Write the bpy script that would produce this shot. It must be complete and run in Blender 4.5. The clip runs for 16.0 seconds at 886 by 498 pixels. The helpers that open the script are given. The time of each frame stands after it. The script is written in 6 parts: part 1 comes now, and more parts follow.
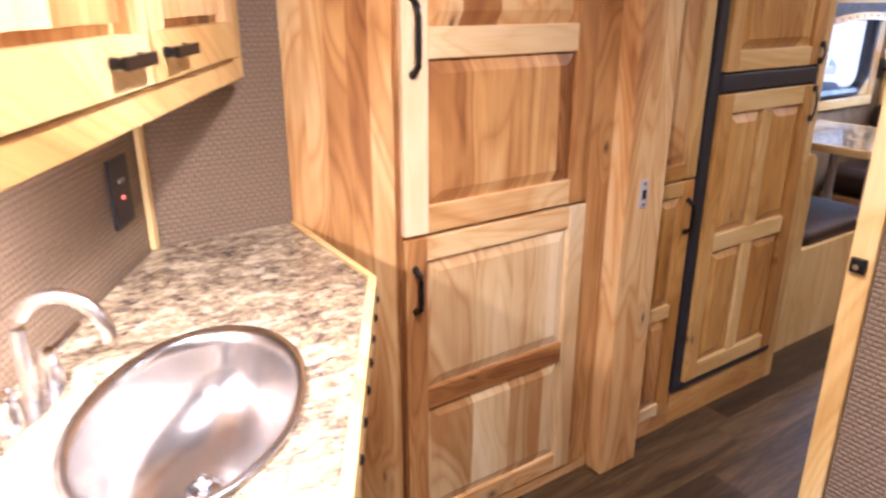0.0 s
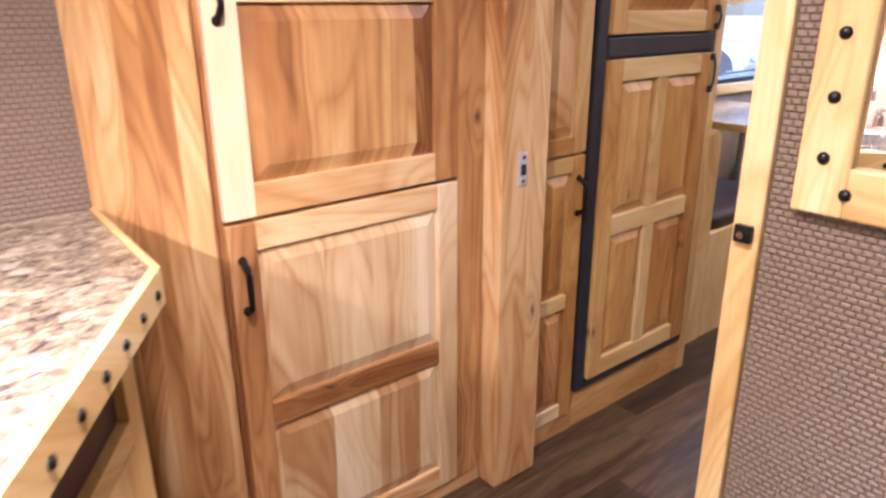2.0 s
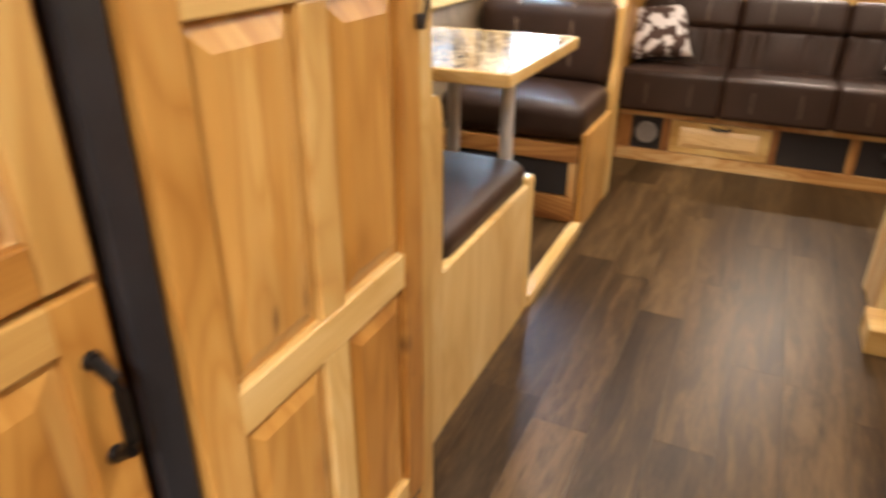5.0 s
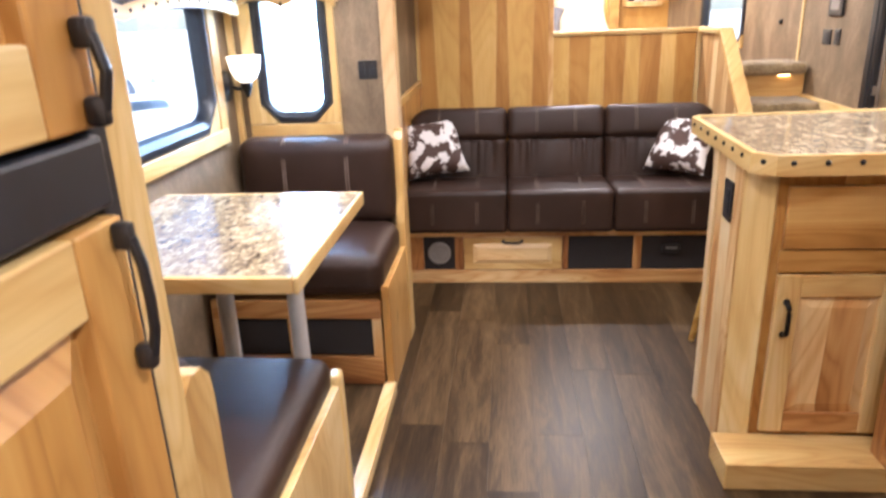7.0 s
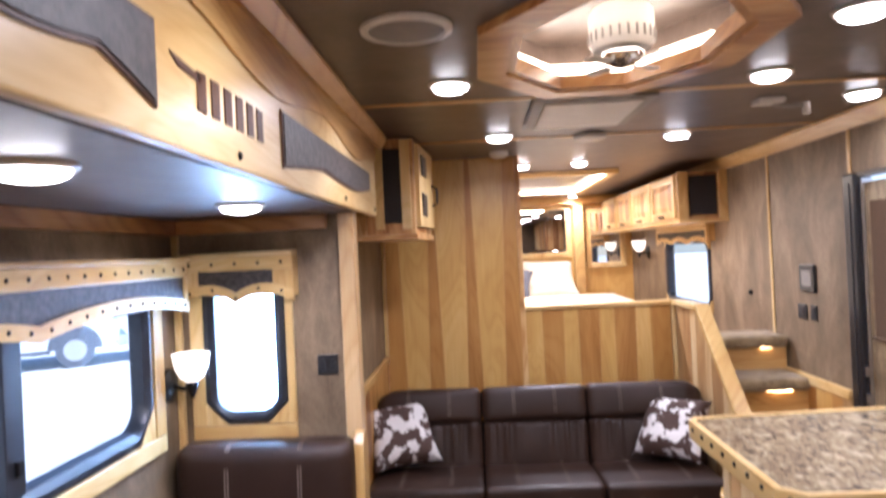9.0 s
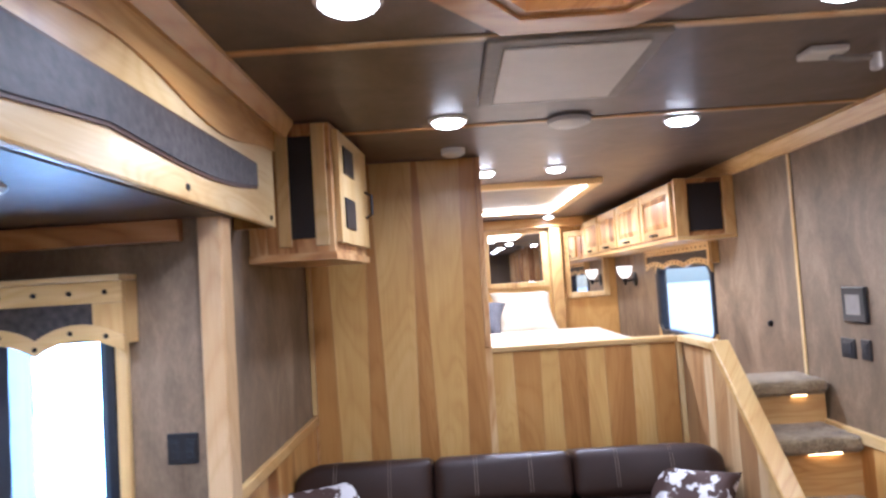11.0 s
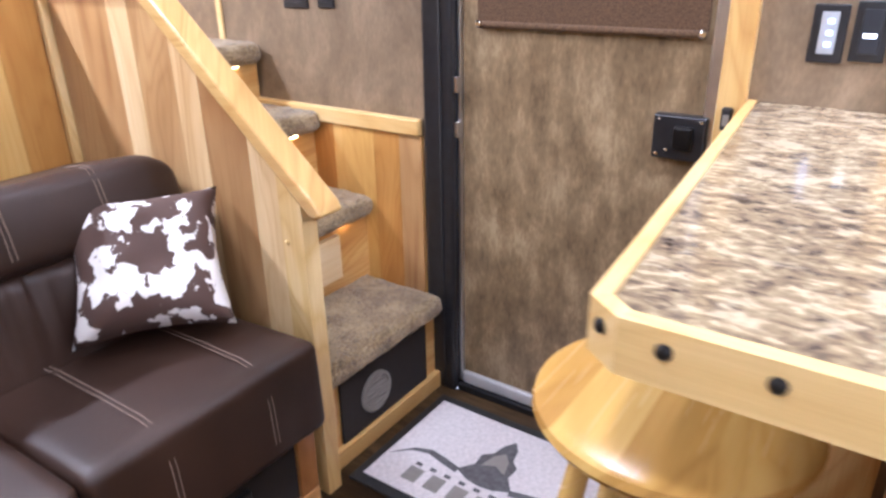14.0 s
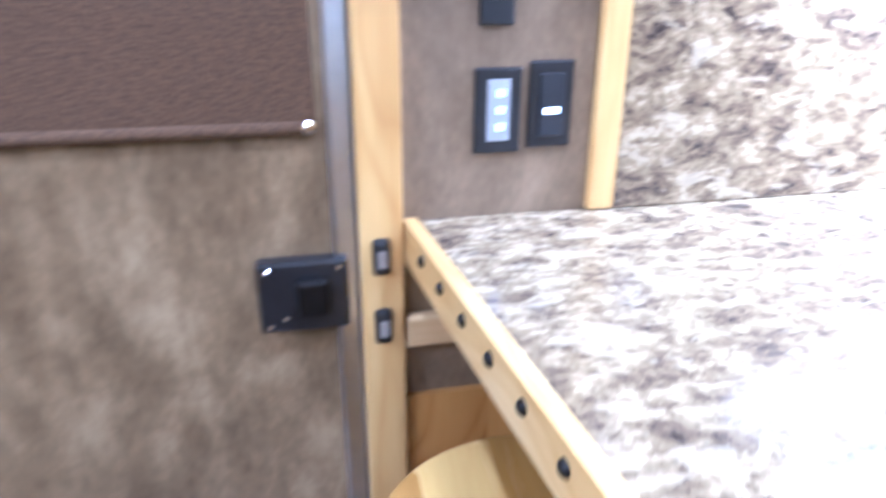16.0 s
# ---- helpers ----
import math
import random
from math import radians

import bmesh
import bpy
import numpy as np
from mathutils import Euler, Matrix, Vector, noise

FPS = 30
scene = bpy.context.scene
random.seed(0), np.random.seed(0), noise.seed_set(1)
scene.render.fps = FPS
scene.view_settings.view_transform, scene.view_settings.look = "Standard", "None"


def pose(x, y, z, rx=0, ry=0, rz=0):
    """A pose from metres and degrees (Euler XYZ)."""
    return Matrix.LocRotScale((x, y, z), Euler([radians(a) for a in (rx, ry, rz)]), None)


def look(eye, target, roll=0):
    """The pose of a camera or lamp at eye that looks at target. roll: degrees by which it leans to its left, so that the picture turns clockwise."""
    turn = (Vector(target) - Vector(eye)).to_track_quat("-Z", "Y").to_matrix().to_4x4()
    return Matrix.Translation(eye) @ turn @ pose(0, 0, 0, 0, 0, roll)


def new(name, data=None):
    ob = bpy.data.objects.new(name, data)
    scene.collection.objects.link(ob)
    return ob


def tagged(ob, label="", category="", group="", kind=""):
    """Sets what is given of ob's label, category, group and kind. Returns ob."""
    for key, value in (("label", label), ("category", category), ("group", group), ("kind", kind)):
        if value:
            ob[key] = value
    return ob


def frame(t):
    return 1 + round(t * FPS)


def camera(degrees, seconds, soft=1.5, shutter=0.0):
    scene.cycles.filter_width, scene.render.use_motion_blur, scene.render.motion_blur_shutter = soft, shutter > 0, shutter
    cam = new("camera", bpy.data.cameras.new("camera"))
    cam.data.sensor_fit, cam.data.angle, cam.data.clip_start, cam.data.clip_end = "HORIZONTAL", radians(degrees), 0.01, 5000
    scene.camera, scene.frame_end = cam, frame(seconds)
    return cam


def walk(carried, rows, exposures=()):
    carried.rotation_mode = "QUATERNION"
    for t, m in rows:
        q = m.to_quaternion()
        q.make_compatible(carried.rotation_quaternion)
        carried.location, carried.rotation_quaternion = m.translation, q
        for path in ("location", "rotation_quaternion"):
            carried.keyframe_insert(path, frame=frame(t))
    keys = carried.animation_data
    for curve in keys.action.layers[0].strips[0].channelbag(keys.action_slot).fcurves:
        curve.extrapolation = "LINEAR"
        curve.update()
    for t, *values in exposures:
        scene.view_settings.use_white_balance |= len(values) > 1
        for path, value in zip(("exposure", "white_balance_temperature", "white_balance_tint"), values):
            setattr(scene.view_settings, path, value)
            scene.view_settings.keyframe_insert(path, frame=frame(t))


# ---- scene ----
cam = camera(65.4, 16.0, soft=2.6, shutter=0.5)
PATH = [
    (0, (0.964, 0.59, 1.467), (2.013, 2.15, 0.785), 0.0),
    (0.5, (1.032, 0.585, 1.415), (2.141, 2.108, 0.743), -0.3),
    (1, (1.038, 0.573, 1.361), (2.193, 2.066, 0.698), -0.2),
    (1.5, (1.111, 0.595, 1.313), (2.291, 2.068, 0.653), -0.2),
    (2, (1.273, 0.647, 1.335), (2.455, 2.116, 0.668), -0.3),
    (2.5, (1.44, 0.771, 1.347), (2.625, 2.238, 0.68), -0.3),
    (3, (1.671, 0.965, 1.332), (2.86, 2.424, 0.655), -0.1),
    (3.5, (1.903, 1.125, 1.276), (3.113, 2.561, 0.587), 0.0),
    (4, (2.177, 1.301, 1.216), (3.478, 2.613, 0.45), 0.4),
    (4.5, (2.35, 1.383, 1.217), (3.78, 2.48, 0.35), 0.8),
    (5, (2.476, 1.431, 1.214), (4.107, 2.184, 0.334), 0.3),
    (5.2, (2.516, 1.428, 1.231), (4.194, 2.061, 0.346), 0.3),
    (7.3, (2.967, 1.619, 1.354), (4.869, 1.755, 0.752), -2.0),
    (7.5, (2.984, 1.62, 1.376), (4.909, 1.748, 0.847), -1.9),
    (8, (3.047, 1.616, 1.411), (5.01, 1.728, 1.043), -1.9),
    (8.5, (3.124, 1.595, 1.445), (5.111, 1.707, 1.247), -2.2),
    (9, (3.223, 1.602, 1.493), (5.221, 1.697, 1.501), -2.7),
    (9.2, (3.244, 1.591, 1.525), (5.241, 1.689, 1.591), -2.6),
    (11.3, (4.186, 1.49, 1.41), (6.184, 1.496, 1.51), -3.6),
    (11.5, (4.262, 1.523, 1.277), (6.261, 1.488, 1.331), -2.6),
    (12, (4.379, 1.497, 1.223), (6.35, 1.334, 0.926), -2.4),
    (12.5, (4.525, 1.438, 1.177), (6.394, 0.939, 0.667), -2.0),
    (13, (4.663, 1.413, 1.188), (6.314, 0.487, 0.542), -2.0),
    (13.5, (4.913, 1.428, 1.197), (6.278, 0.155, 0.48), -1.8),
    (14, (5.210, 1.458, 1.216), (6.262, -0.048, 0.425), -1.0),
    (14.5, (5.43, 1.322, 1.183), (6.354, -0.266, 0.391), -1.2),
    (15, (5.546, 1.17, 1.216), (6.215, -0.533, 0.408), -0.6),
    (15.5, (5.592, 0.983, 1.213), (5.805, -0.838, 0.423), -0.6),
    (16, (5.614, 0.794, 1.236), (5.214, -1.017, 0.459), 0.3),
]
LIGHT = [  # seconds, stops, kelvin, tint
    (0.0, 0.32, 5800, 29), (0.5, 0.26, 6050, 32), (1.5, 0.39, 5900, 31), (3.0, 0.66, 5050, 26), (4.0, 0.86, 5150, 17), (5.2, 1.0, 7500, 16), (7.3, 1.25, 5500, 17), (8.2, 0.97, 5300, 19),
    (9.2, 0.72, 5350, 22), (11.5, 0.73, 4700, 18), (12.0, 0.80, 5150, 20), (12.5, 0.94, 4800, 18), (13.2, 1.20, 4650, 18), (14.0, 1.31, 5050, 18), (14.5, 1.31, 5000, 16), (15.0, 1.40, 4750, 14), (15.5, 1.47, 4350, 15), (16.0, 1.44, 4150, 17),
]
walk(cam, [(t, look(eye, target, roll)) for t, eye, target, roll in PATH], LIGHT)

# ---- world, sun, exposure ----
world = bpy.data.worlds.new("sky")
scene.world = world
world.use_nodes = True
_wn = world.node_tree.nodes
_sky = _wn.new("ShaderNodeTexSky")
_sky.sky_type = "NISHITA"
_sky.sun_disc = False
_sky.sun_elevation, _sky.sun_rotation = radians(58), radians(270)
world.node_tree.links.new(_sky.outputs[0], _wn["Background"].inputs[0])
_wn["Background"].inputs[1].default_value = 0.15
SUN_DIR = Vector((math.sin(radians(270)) * math.cos(radians(58)), math.cos(radians(270)) * math.cos(radians(58)), math.sin(radians(58))))
_sd = bpy.data.lights.new("sun", "SUN")
_sd.energy, _sd.angle, _sd.color = 5.0, radians(0.5), (1.0, 0.95, 0.87)
_so = new("sun", _sd)
_so.matrix_basis = look(SUN_DIR * 40, (0, 0, 0))


# ---- materials ----
def nodes_of(name):
    m = bpy.data.materials.new(name)
    m.use_nodes = True
    nt = m.node_tree
    return m, nt, nt.nodes["Principled BSDF"]


def nd(nt, kind, **kw):
    n = nt.nodes.new("ShaderNode" + kind)
    for k, v in kw.items():
        if k in n.inputs:
            n.inputs[k].default_value = v
    return n


def lk(nt, a, b):
    nt.links.new(a, b)


def mixc(nt, fac, a, b, mode="MIX"):
    n = nt.nodes.new("ShaderNodeMix")
    n.data_type, n.blend_type = "RGBA", mode
    for sock, val in ((n.inputs[0], fac), (n.inputs[6], a), (n.inputs[7], b)):
        if hasattr(val, "links"):
            lk(nt, val, sock)
        else:
            sock.default_value = val if not isinstance(val, tuple) else (*val, 1) if len(val) == 3 else val
    return n.outputs[2]


def ramp(nt, fac, stops):
    n = nt.nodes.new("ShaderNodeValToRGB")
    els = n.color_ramp.elements
    while len(els) < len(stops):
        els.new(0.5)
    for e, (p, c) in zip(els, stops):
        e.position, e.color = p, (*c, 1) if len(c) == 3 else c
    lk(nt, fac, n.inputs[0])
    return n.outputs[0]


def mth(nt, op, a, b=0.0):
    n = nt.nodes.new("ShaderNodeMath")
    n.operation = op
    for s, v in zip(n.inputs, (a, b)):
        if hasattr(v, "links"):
            lk(nt, v, s)
        else:
            s.default_value = v
    return n.outputs[0]


def bump(nt, bsdf, height, strength=0.2, dist=0.002):
    b = nd(nt, "Bump", Strength=strength, Distance=dist)
    lk(nt, height, b.inputs["Height"])
    lk(nt, b.outputs[0], bsdf.inputs["Normal"])


def coords(nt, scale, kind="Object", shift=None):
    tc = nt.nodes.new("ShaderNodeTexCoord")
    mp = nt.nodes.new("ShaderNodeMapping")
    mp.inputs["Scale"].default_value = scale
    src = tc.outputs[kind]
    if shift is not None:
        ad = nt.nodes.new("ShaderNodeVectorMath")
        ad.operation = "ADD"
        lk(nt, src, ad.inputs[0])
        lk(nt, shift, ad.inputs[1])
        src = ad.outputs[0]
    lk(nt, src, mp.inputs[0])
    return mp.outputs[0]


def wood(name, axis, shift=0.0, boards=0.0, rough=0.32, knots=True, spread=0.45, tones=None, contrast=0.7, minus=False):
    """Lacquered hickory: grain along one axis, a tone of its own for each piece, optional glued boards across it."""
    tones = tones or ((0.200, 0.073, 0.022), (0.40, 0.186, 0.058), (0.60, 0.340, 0.125), (0.78, 0.570, 0.290))
    m, nt, bs = nodes_of(name)
    rnd = nt.nodes.new("ShaderNodeObjectInfo").outputs["Random"]
    tc = nt.nodes.new("ShaderNodeTexCoord")
    sep = nt.nodes.new("ShaderNodeSeparateXYZ")
    lk(nt, tc.outputs["Object"], sep.inputs[0])
    n = "xyz".index(axis)
    o = [i for i in range(3) if i != n]
    across = mth(nt, "SUBTRACT" if minus else "ADD", sep.outputs[o[0]], sep.outputs[o[1]])
    along = sep.outputs[n]

    def flat(ka, kl, extra=None):
        cb = nt.nodes.new("ShaderNodeCombineXYZ")
        u = mth(nt, "ADD", mth(nt, "MULTIPLY", across, ka), mth(nt, "MULTIPLY", rnd, 37.0))
        lk(nt, u if extra is None else mth(nt, "ADD", u, extra), cb.inputs[0])
        lk(nt, mth(nt, "ADD", mth(nt, "MULTIPLY", along, kl), mth(nt, "MULTIPLY", rnd, 53.0)), cb.inputs[1])
        return cb.outputs[0]

    def noise2(vec, **kw):
        t = nd(nt, "TexNoise", Scale=1.0, **kw)
        t.noise_dimensions = "2D"
        lk(nt, vec, t.inputs["Vector"])
        return t.outputs[0]

    tone = mth(nt, "ADD", mth(nt, "MULTIPLY", mth(nt, "SUBTRACT", rnd, 0.5), spread), shift)
    jump = None
    if boards:
        idx = mth(nt, "FLOOR", mth(nt, "DIVIDE", mth(nt, "ADD", across, mth(nt, "MULTIPLY", noise2(flat(2.0, 1.2), Detail=2.0), boards * 0.25)), boards))
        wn = nt.nodes.new("ShaderNodeTexWhiteNoise")
        wn.noise_dimensions = "2D"
        cb = nt.nodes.new("ShaderNodeCombineXYZ")
        lk(nt, idx, cb.inputs[0])
        lk(nt, rnd, cb.inputs[1])
        lk(nt, cb.outputs[0], wn.inputs["Vector"])
        tone = mth(nt, "ADD", tone, mth(nt, "MULTIPLY", mth(nt, "SUBTRACT", wn.outputs[0], 0.5), contrast))
        jump = mth(nt, "MULTIPLY", wn.outputs[0], 20.0)
    low = noise2(flat(4.4, 1.0, jump), Detail=2.0, Roughness=0.5, Distortion=0.6)
    streak = noise2(flat(30.0, 0.9, jump), Detail=3.0, Roughness=0.6)
    fine = noise2(flat(130.0, 4.0, jump), Detail=3.0, Roughness=0.65)
    mott = noise2(flat(8.0, 2.0, jump), Detail=4.0, Roughness=0.6, Distortion=0.5)
    halo = None
    if knots:
        vo = nd(nt, "TexVoronoi", Scale=1.0, Randomness=1.0)
        vo.voronoi_dimensions = "2D"
        lk(nt, flat(6.0, 2.6, mth(nt, "ADD", jump or 0.0, mth(nt, "MULTIPLY", mott, 0.55))), vo.inputs["Vector"])
        sc3 = nt.nodes.new("ShaderNodeSeparateColor")
        lk(nt, vo.outputs["Color"], sc3.inputs[0])
        pick = mth(nt, "GREATER_THAN", sc3.outputs[0], 0.86)
        near = mth(nt, "SUBTRACT", 1.0, mth(nt, "MULTIPLY", vo.outputs["Distance"], 15.0))
        near.node.use_clamp = True
        wide = mth(nt, "SUBTRACT", 1.0, mth(nt, "MULTIPLY", vo.outputs["Distance"], 3.6))
        wide.node.use_clamp = True
        halo = mth(nt, "MULTIPLY", pick, wide)
        low = mth(nt, "ADD", low, mth(nt, "MULTIPLY", halo, 0.16))
    rings = mth(nt, "POWER", mth(nt, "PINGPONG", mth(nt, "MULTIPLY", low, 23.0), 1.0), 2.0)
    val = mth(nt, "ADD", mth(nt, "MULTIPLY", mth(nt, "SUBTRACT", low, 0.5), 1.15), mth(nt, "MULTIPLY", mth(nt, "SUBTRACT", mott, 0.5), 0.55))
    val = mth(nt, "ADD", mth(nt, "ADD", val, mth(nt, "MULTIPLY", mth(nt, "SUBTRACT", rings, 0.33), -0.20)), mth(nt, "ADD", tone, 0.49))
    val = mth(nt, "ADD", val, mth(nt, "MULTIPLY", mth(nt, "SUBTRACT", streak, 0.5), 0.17))
    col = ramp(nt, val, [(0.05, tones[0]), (0.36, tones[1]), (0.62, tones[2]), (0.92, tones[3])])
    col = mixc(nt, mth(nt, "MULTIPLY", fine, 0.7), col, mixc(nt, 1.0, col, (0.74, 0.62, 0.48), "MULTIPLY"))
    if knots:
        col = mixc(nt, mth(nt, "MULTIPLY", halo, 0.45), col, (0.24, 0.10, 0.03))
        col = mixc(nt, mth(nt, "MULTIPLY", mth(nt, "MULTIPLY", pick, near), 0.95), col, (0.05, 0.018, 0.008))
    lk(nt, col, bs.inputs["Base Color"])
    lk(nt, mth(nt, "ADD", mth(nt, "MULTIPLY", fine, 0.16), rough - 0.07), bs.inputs["Roughness"])
    bs.inputs["Coat Weight"].default_value = 0.12
    bs.inputs["Coat Roughness"].default_value = 0.2
    bump(nt, bs, fine, 0.12, 0.0008)
    return m


W = {a: wood("hickory_" + a, a) for a in "xyz"}
WB = {a: wood("hickory_boards_" + a, a, boards=0.095) for a in "xyz"}
YELLOW = ((0.43, 0.245, 0.075), (0.58, 0.372, 0.130), (0.69, 0.495, 0.205), (0.79, 0.63, 0.34))
CREAM = ((0.42, 0.215, 0.075), (0.63, 0.44, 0.22), (0.73, 0.56, 0.31), (0.80, 0.66, 0.42))
UMBER = ((0.33, 0.175, 0.070), (0.45, 0.275, 0.120), (0.55, 0.37, 0.175), (0.66, 0.485, 0.27))
WL = {a: wood("pale_hickory_" + a, a, 0.06, spread=0.3, knots=False, tones=YELLOW) for a in "xyz"}
GOLD = ((0.27, 0.112, 0.026), (0.43, 0.212, 0.052), (0.56, 0.315, 0.090), (0.68, 0.44, 0.16))
WG = {a: wood("golden_hickory_" + a, a, 0.08, spread=0.3, tones=GOLD) for a in "xyz"}
WGB = {a: wood("golden_hickory_boards_" + a, a, 0.10, boards=0.12, spread=0.2, tones=GOLD, contrast=0.35) for a in "xyz"}
WU = wood("umber_hickory_boards", "z", 0.05, boards=0.13, spread=0.1, tones=UMBER, contrast=0.6)
WX = {a: wood("cream_hickory_" + a, a, 0.12, boards=0.13, spread=0.2, knots=False, contrast=1.15, tones=CREAM) for a in "xyz"}
WD = {a: wood("dark_hickory_" + a, a, -0.20, spread=0.25) for a in "xyz"}
WBL = {a: wood("pale_hickory_boards_" + a, a, 0.17, boards=0.11) for a in "xyz"}
WBD = {a: wood("dark_hickory_boards_" + a, a, -0.16, boards=0.13, spread=0.2, contrast=0.3) for a in "xyz"}
WA = wood("hickory_angled_boards", "z", 0.16, boards=0.075, minus=True, contrast=0.6, spread=0.0)
W_FRONT = wood("cream_front", "y", 0.22, knots=False, spread=0.0, tones=CREAM)
WC = {a: wood("cream_solid_hickory_" + a, a, 0.22, knots=False, spread=0.15, tones=CREAM) for a in "xyz"}
W_UD = wood("umber_veneer", "z", -0.06, knots=False, spread=0.12, tones=UMBER)
W_UL = wood("pale_umber_veneer", "z", 0.0, knots=False, spread=0.1, tones=CREAM)
TONE = {"c": WC, "m": W, "p": WL, "d": WD, "b": WB, "l": WBL, "k": WBD, "g": WG, "h": WGB, "x": WX}
W_STOOL = wood("stool_oak", "y", 0.0, boards=0.09, knots=False, rough=0.24, spread=0.1, tones=((0.40, 0.225, 0.055), (0.52, 0.315, 0.082), (0.60, 0.395, 0.118), (0.68, 0.48, 0.17)))
W_LITE = wood("light_veneer", "z", 0.06, knots=False, spread=0.15, rough=0.36, tones=((0.52, 0.295, 0.075), (0.60, 0.362, 0.100), (0.67, 0.43, 0.132), (0.72, 0.49, 0.175)))
W_DARK = wood("dark_veneer", "z", -0.06, knots=False, spread=0.2, rough=0.36, tones=((0.35, 0.158, 0.034), (0.44, 0.215, 0.050), (0.51, 0.27, 0.068), (0.58, 0.33, 0.095)))


def plain(name, col, rough=0.5, metal=0.0, var=0.15, scale=30.0, bmp=0.0, coat=0.0):
    m, nt, bs = nodes_of(name)
    no = nd(nt, "TexNoise", Scale=scale, Detail=4.0)
    lk(nt, coords(nt, (1, 1, 1)), no.inputs["Vector"])
    dark = tuple(c * (1 - var) for c in col)
    lite = tuple(min(1, c * (1 + var)) for c in col)
    lk(nt, ramp(nt, no.outputs[0], [(0.3, dark), (0.7, lite)]), bs.inputs["Base Color"])
    bs.inputs["Roughness"].default_value, bs.inputs["Metallic"].default_value = rough, metal
    bs.inputs["Coat Weight"].default_value = coat
    if bmp:
        bump(nt, bs, no.outputs[0], bmp, 0.002)
    return m


def suede(name, c0, c1, c2, rough=0.55, scale=5.0, tall=0.55, swirl=0.5):
    """Mottled vinyl wall covering, cloudy at two scales with faint vertical drags."""
    m, nt, bs = nodes_of(name)
    a = nd(nt, "TexNoise", Scale=scale, Detail=6.0, Roughness=0.68, Distortion=swirl)
    lk(nt, coords(nt, (1, 1, tall)), a.inputs["Vector"])
    b = nd(nt, "TexNoise", Scale=140.0, Detail=3.0)
    lk(nt, coords(nt, (1, 1, 0.4)), b.inputs["Vector"])
    v = mth(nt, "ADD", a.outputs[0], mth(nt, "MULTIPLY", mth(nt, "SUBTRACT", b.outputs[0], 0.5), 0.22))
    lk(nt, ramp(nt, v, [(0.32, c0), (0.5, c1), (0.68, c2)]), bs.inputs["Base Color"])
    bs.inputs["Roughness"].default_value = rough
    bump(nt, bs, b.outputs[0], 0.15, 0.001)
    return m


M_WALL = suede("suede_vinyl", (0.118, 0.080, 0.045), (0.190, 0.133, 0.077), (0.29, 0.210, 0.128))
M_CEIL = suede("ceiling_vinyl", (0.070, 0.050, 0.040), (0.105, 0.076, 0.060), (0.150, 0.110, 0.088), rough=0.38)
M_DOOR = suede("door_vinyl", (0.105, 0.071, 0.036), (0.205, 0.142, 0.074), (0.36, 0.270, 0.155), rough=0.42, scale=12.0, tall=0.45, swirl=0.0)


def weave(name):
    """Embossed basket-weave wall covering: short ribs laid in staggered rows."""
    m, nt, bs = nodes_of(name)
    tc = nt.nodes.new("ShaderNodeTexCoord")
    sep = nt.nodes.new("ShaderNodeSeparateXYZ")
    lk(nt, tc.outputs["Object"], sep.inputs[0])
    cb = nt.nodes.new("ShaderNodeCombineXYZ")
    lk(nt, mth(nt, "ADD", sep.outputs[0], sep.outputs[1]), cb.inputs[0])
    lk(nt, sep.outputs[2], cb.inputs[1])
    bt = nd(nt, "TexBrick", Scale=1.0)
    bt.offset = 0.5
    lk(nt, cb.outputs[0], bt.inputs["Vector"])
    for k, v in (("Mortar Size", 0.0030), ("Mortar Smooth", 1.0), ("Brick Width", 0.0165), ("Row Height", 0.0110)):
        bt.inputs[k].default_value = v
    no = nd(nt, "TexNoise", Scale=180.0, Detail=3.0)
    lk(nt, coords(nt, (1, 1, 1)), no.inputs["Vector"])
    h = mth(nt, "ADD", mth(nt, "SUBTRACT", 1.0, bt.outputs["Fac"]), mth(nt, "MULTIPLY", no.outputs[0], 0.35))
    lk(nt, ramp(nt, h, [(0.1, (0.135, 0.092, 0.056)), (0.9, (0.215, 0.150, 0.094))]), bs.inputs["Base Color"])
    bs.inputs["Roughness"].default_value = 0.40
    bump(nt, bs, h, 0.8, 0.004)
    return m


M_WEAVE = weave("basket_weave")


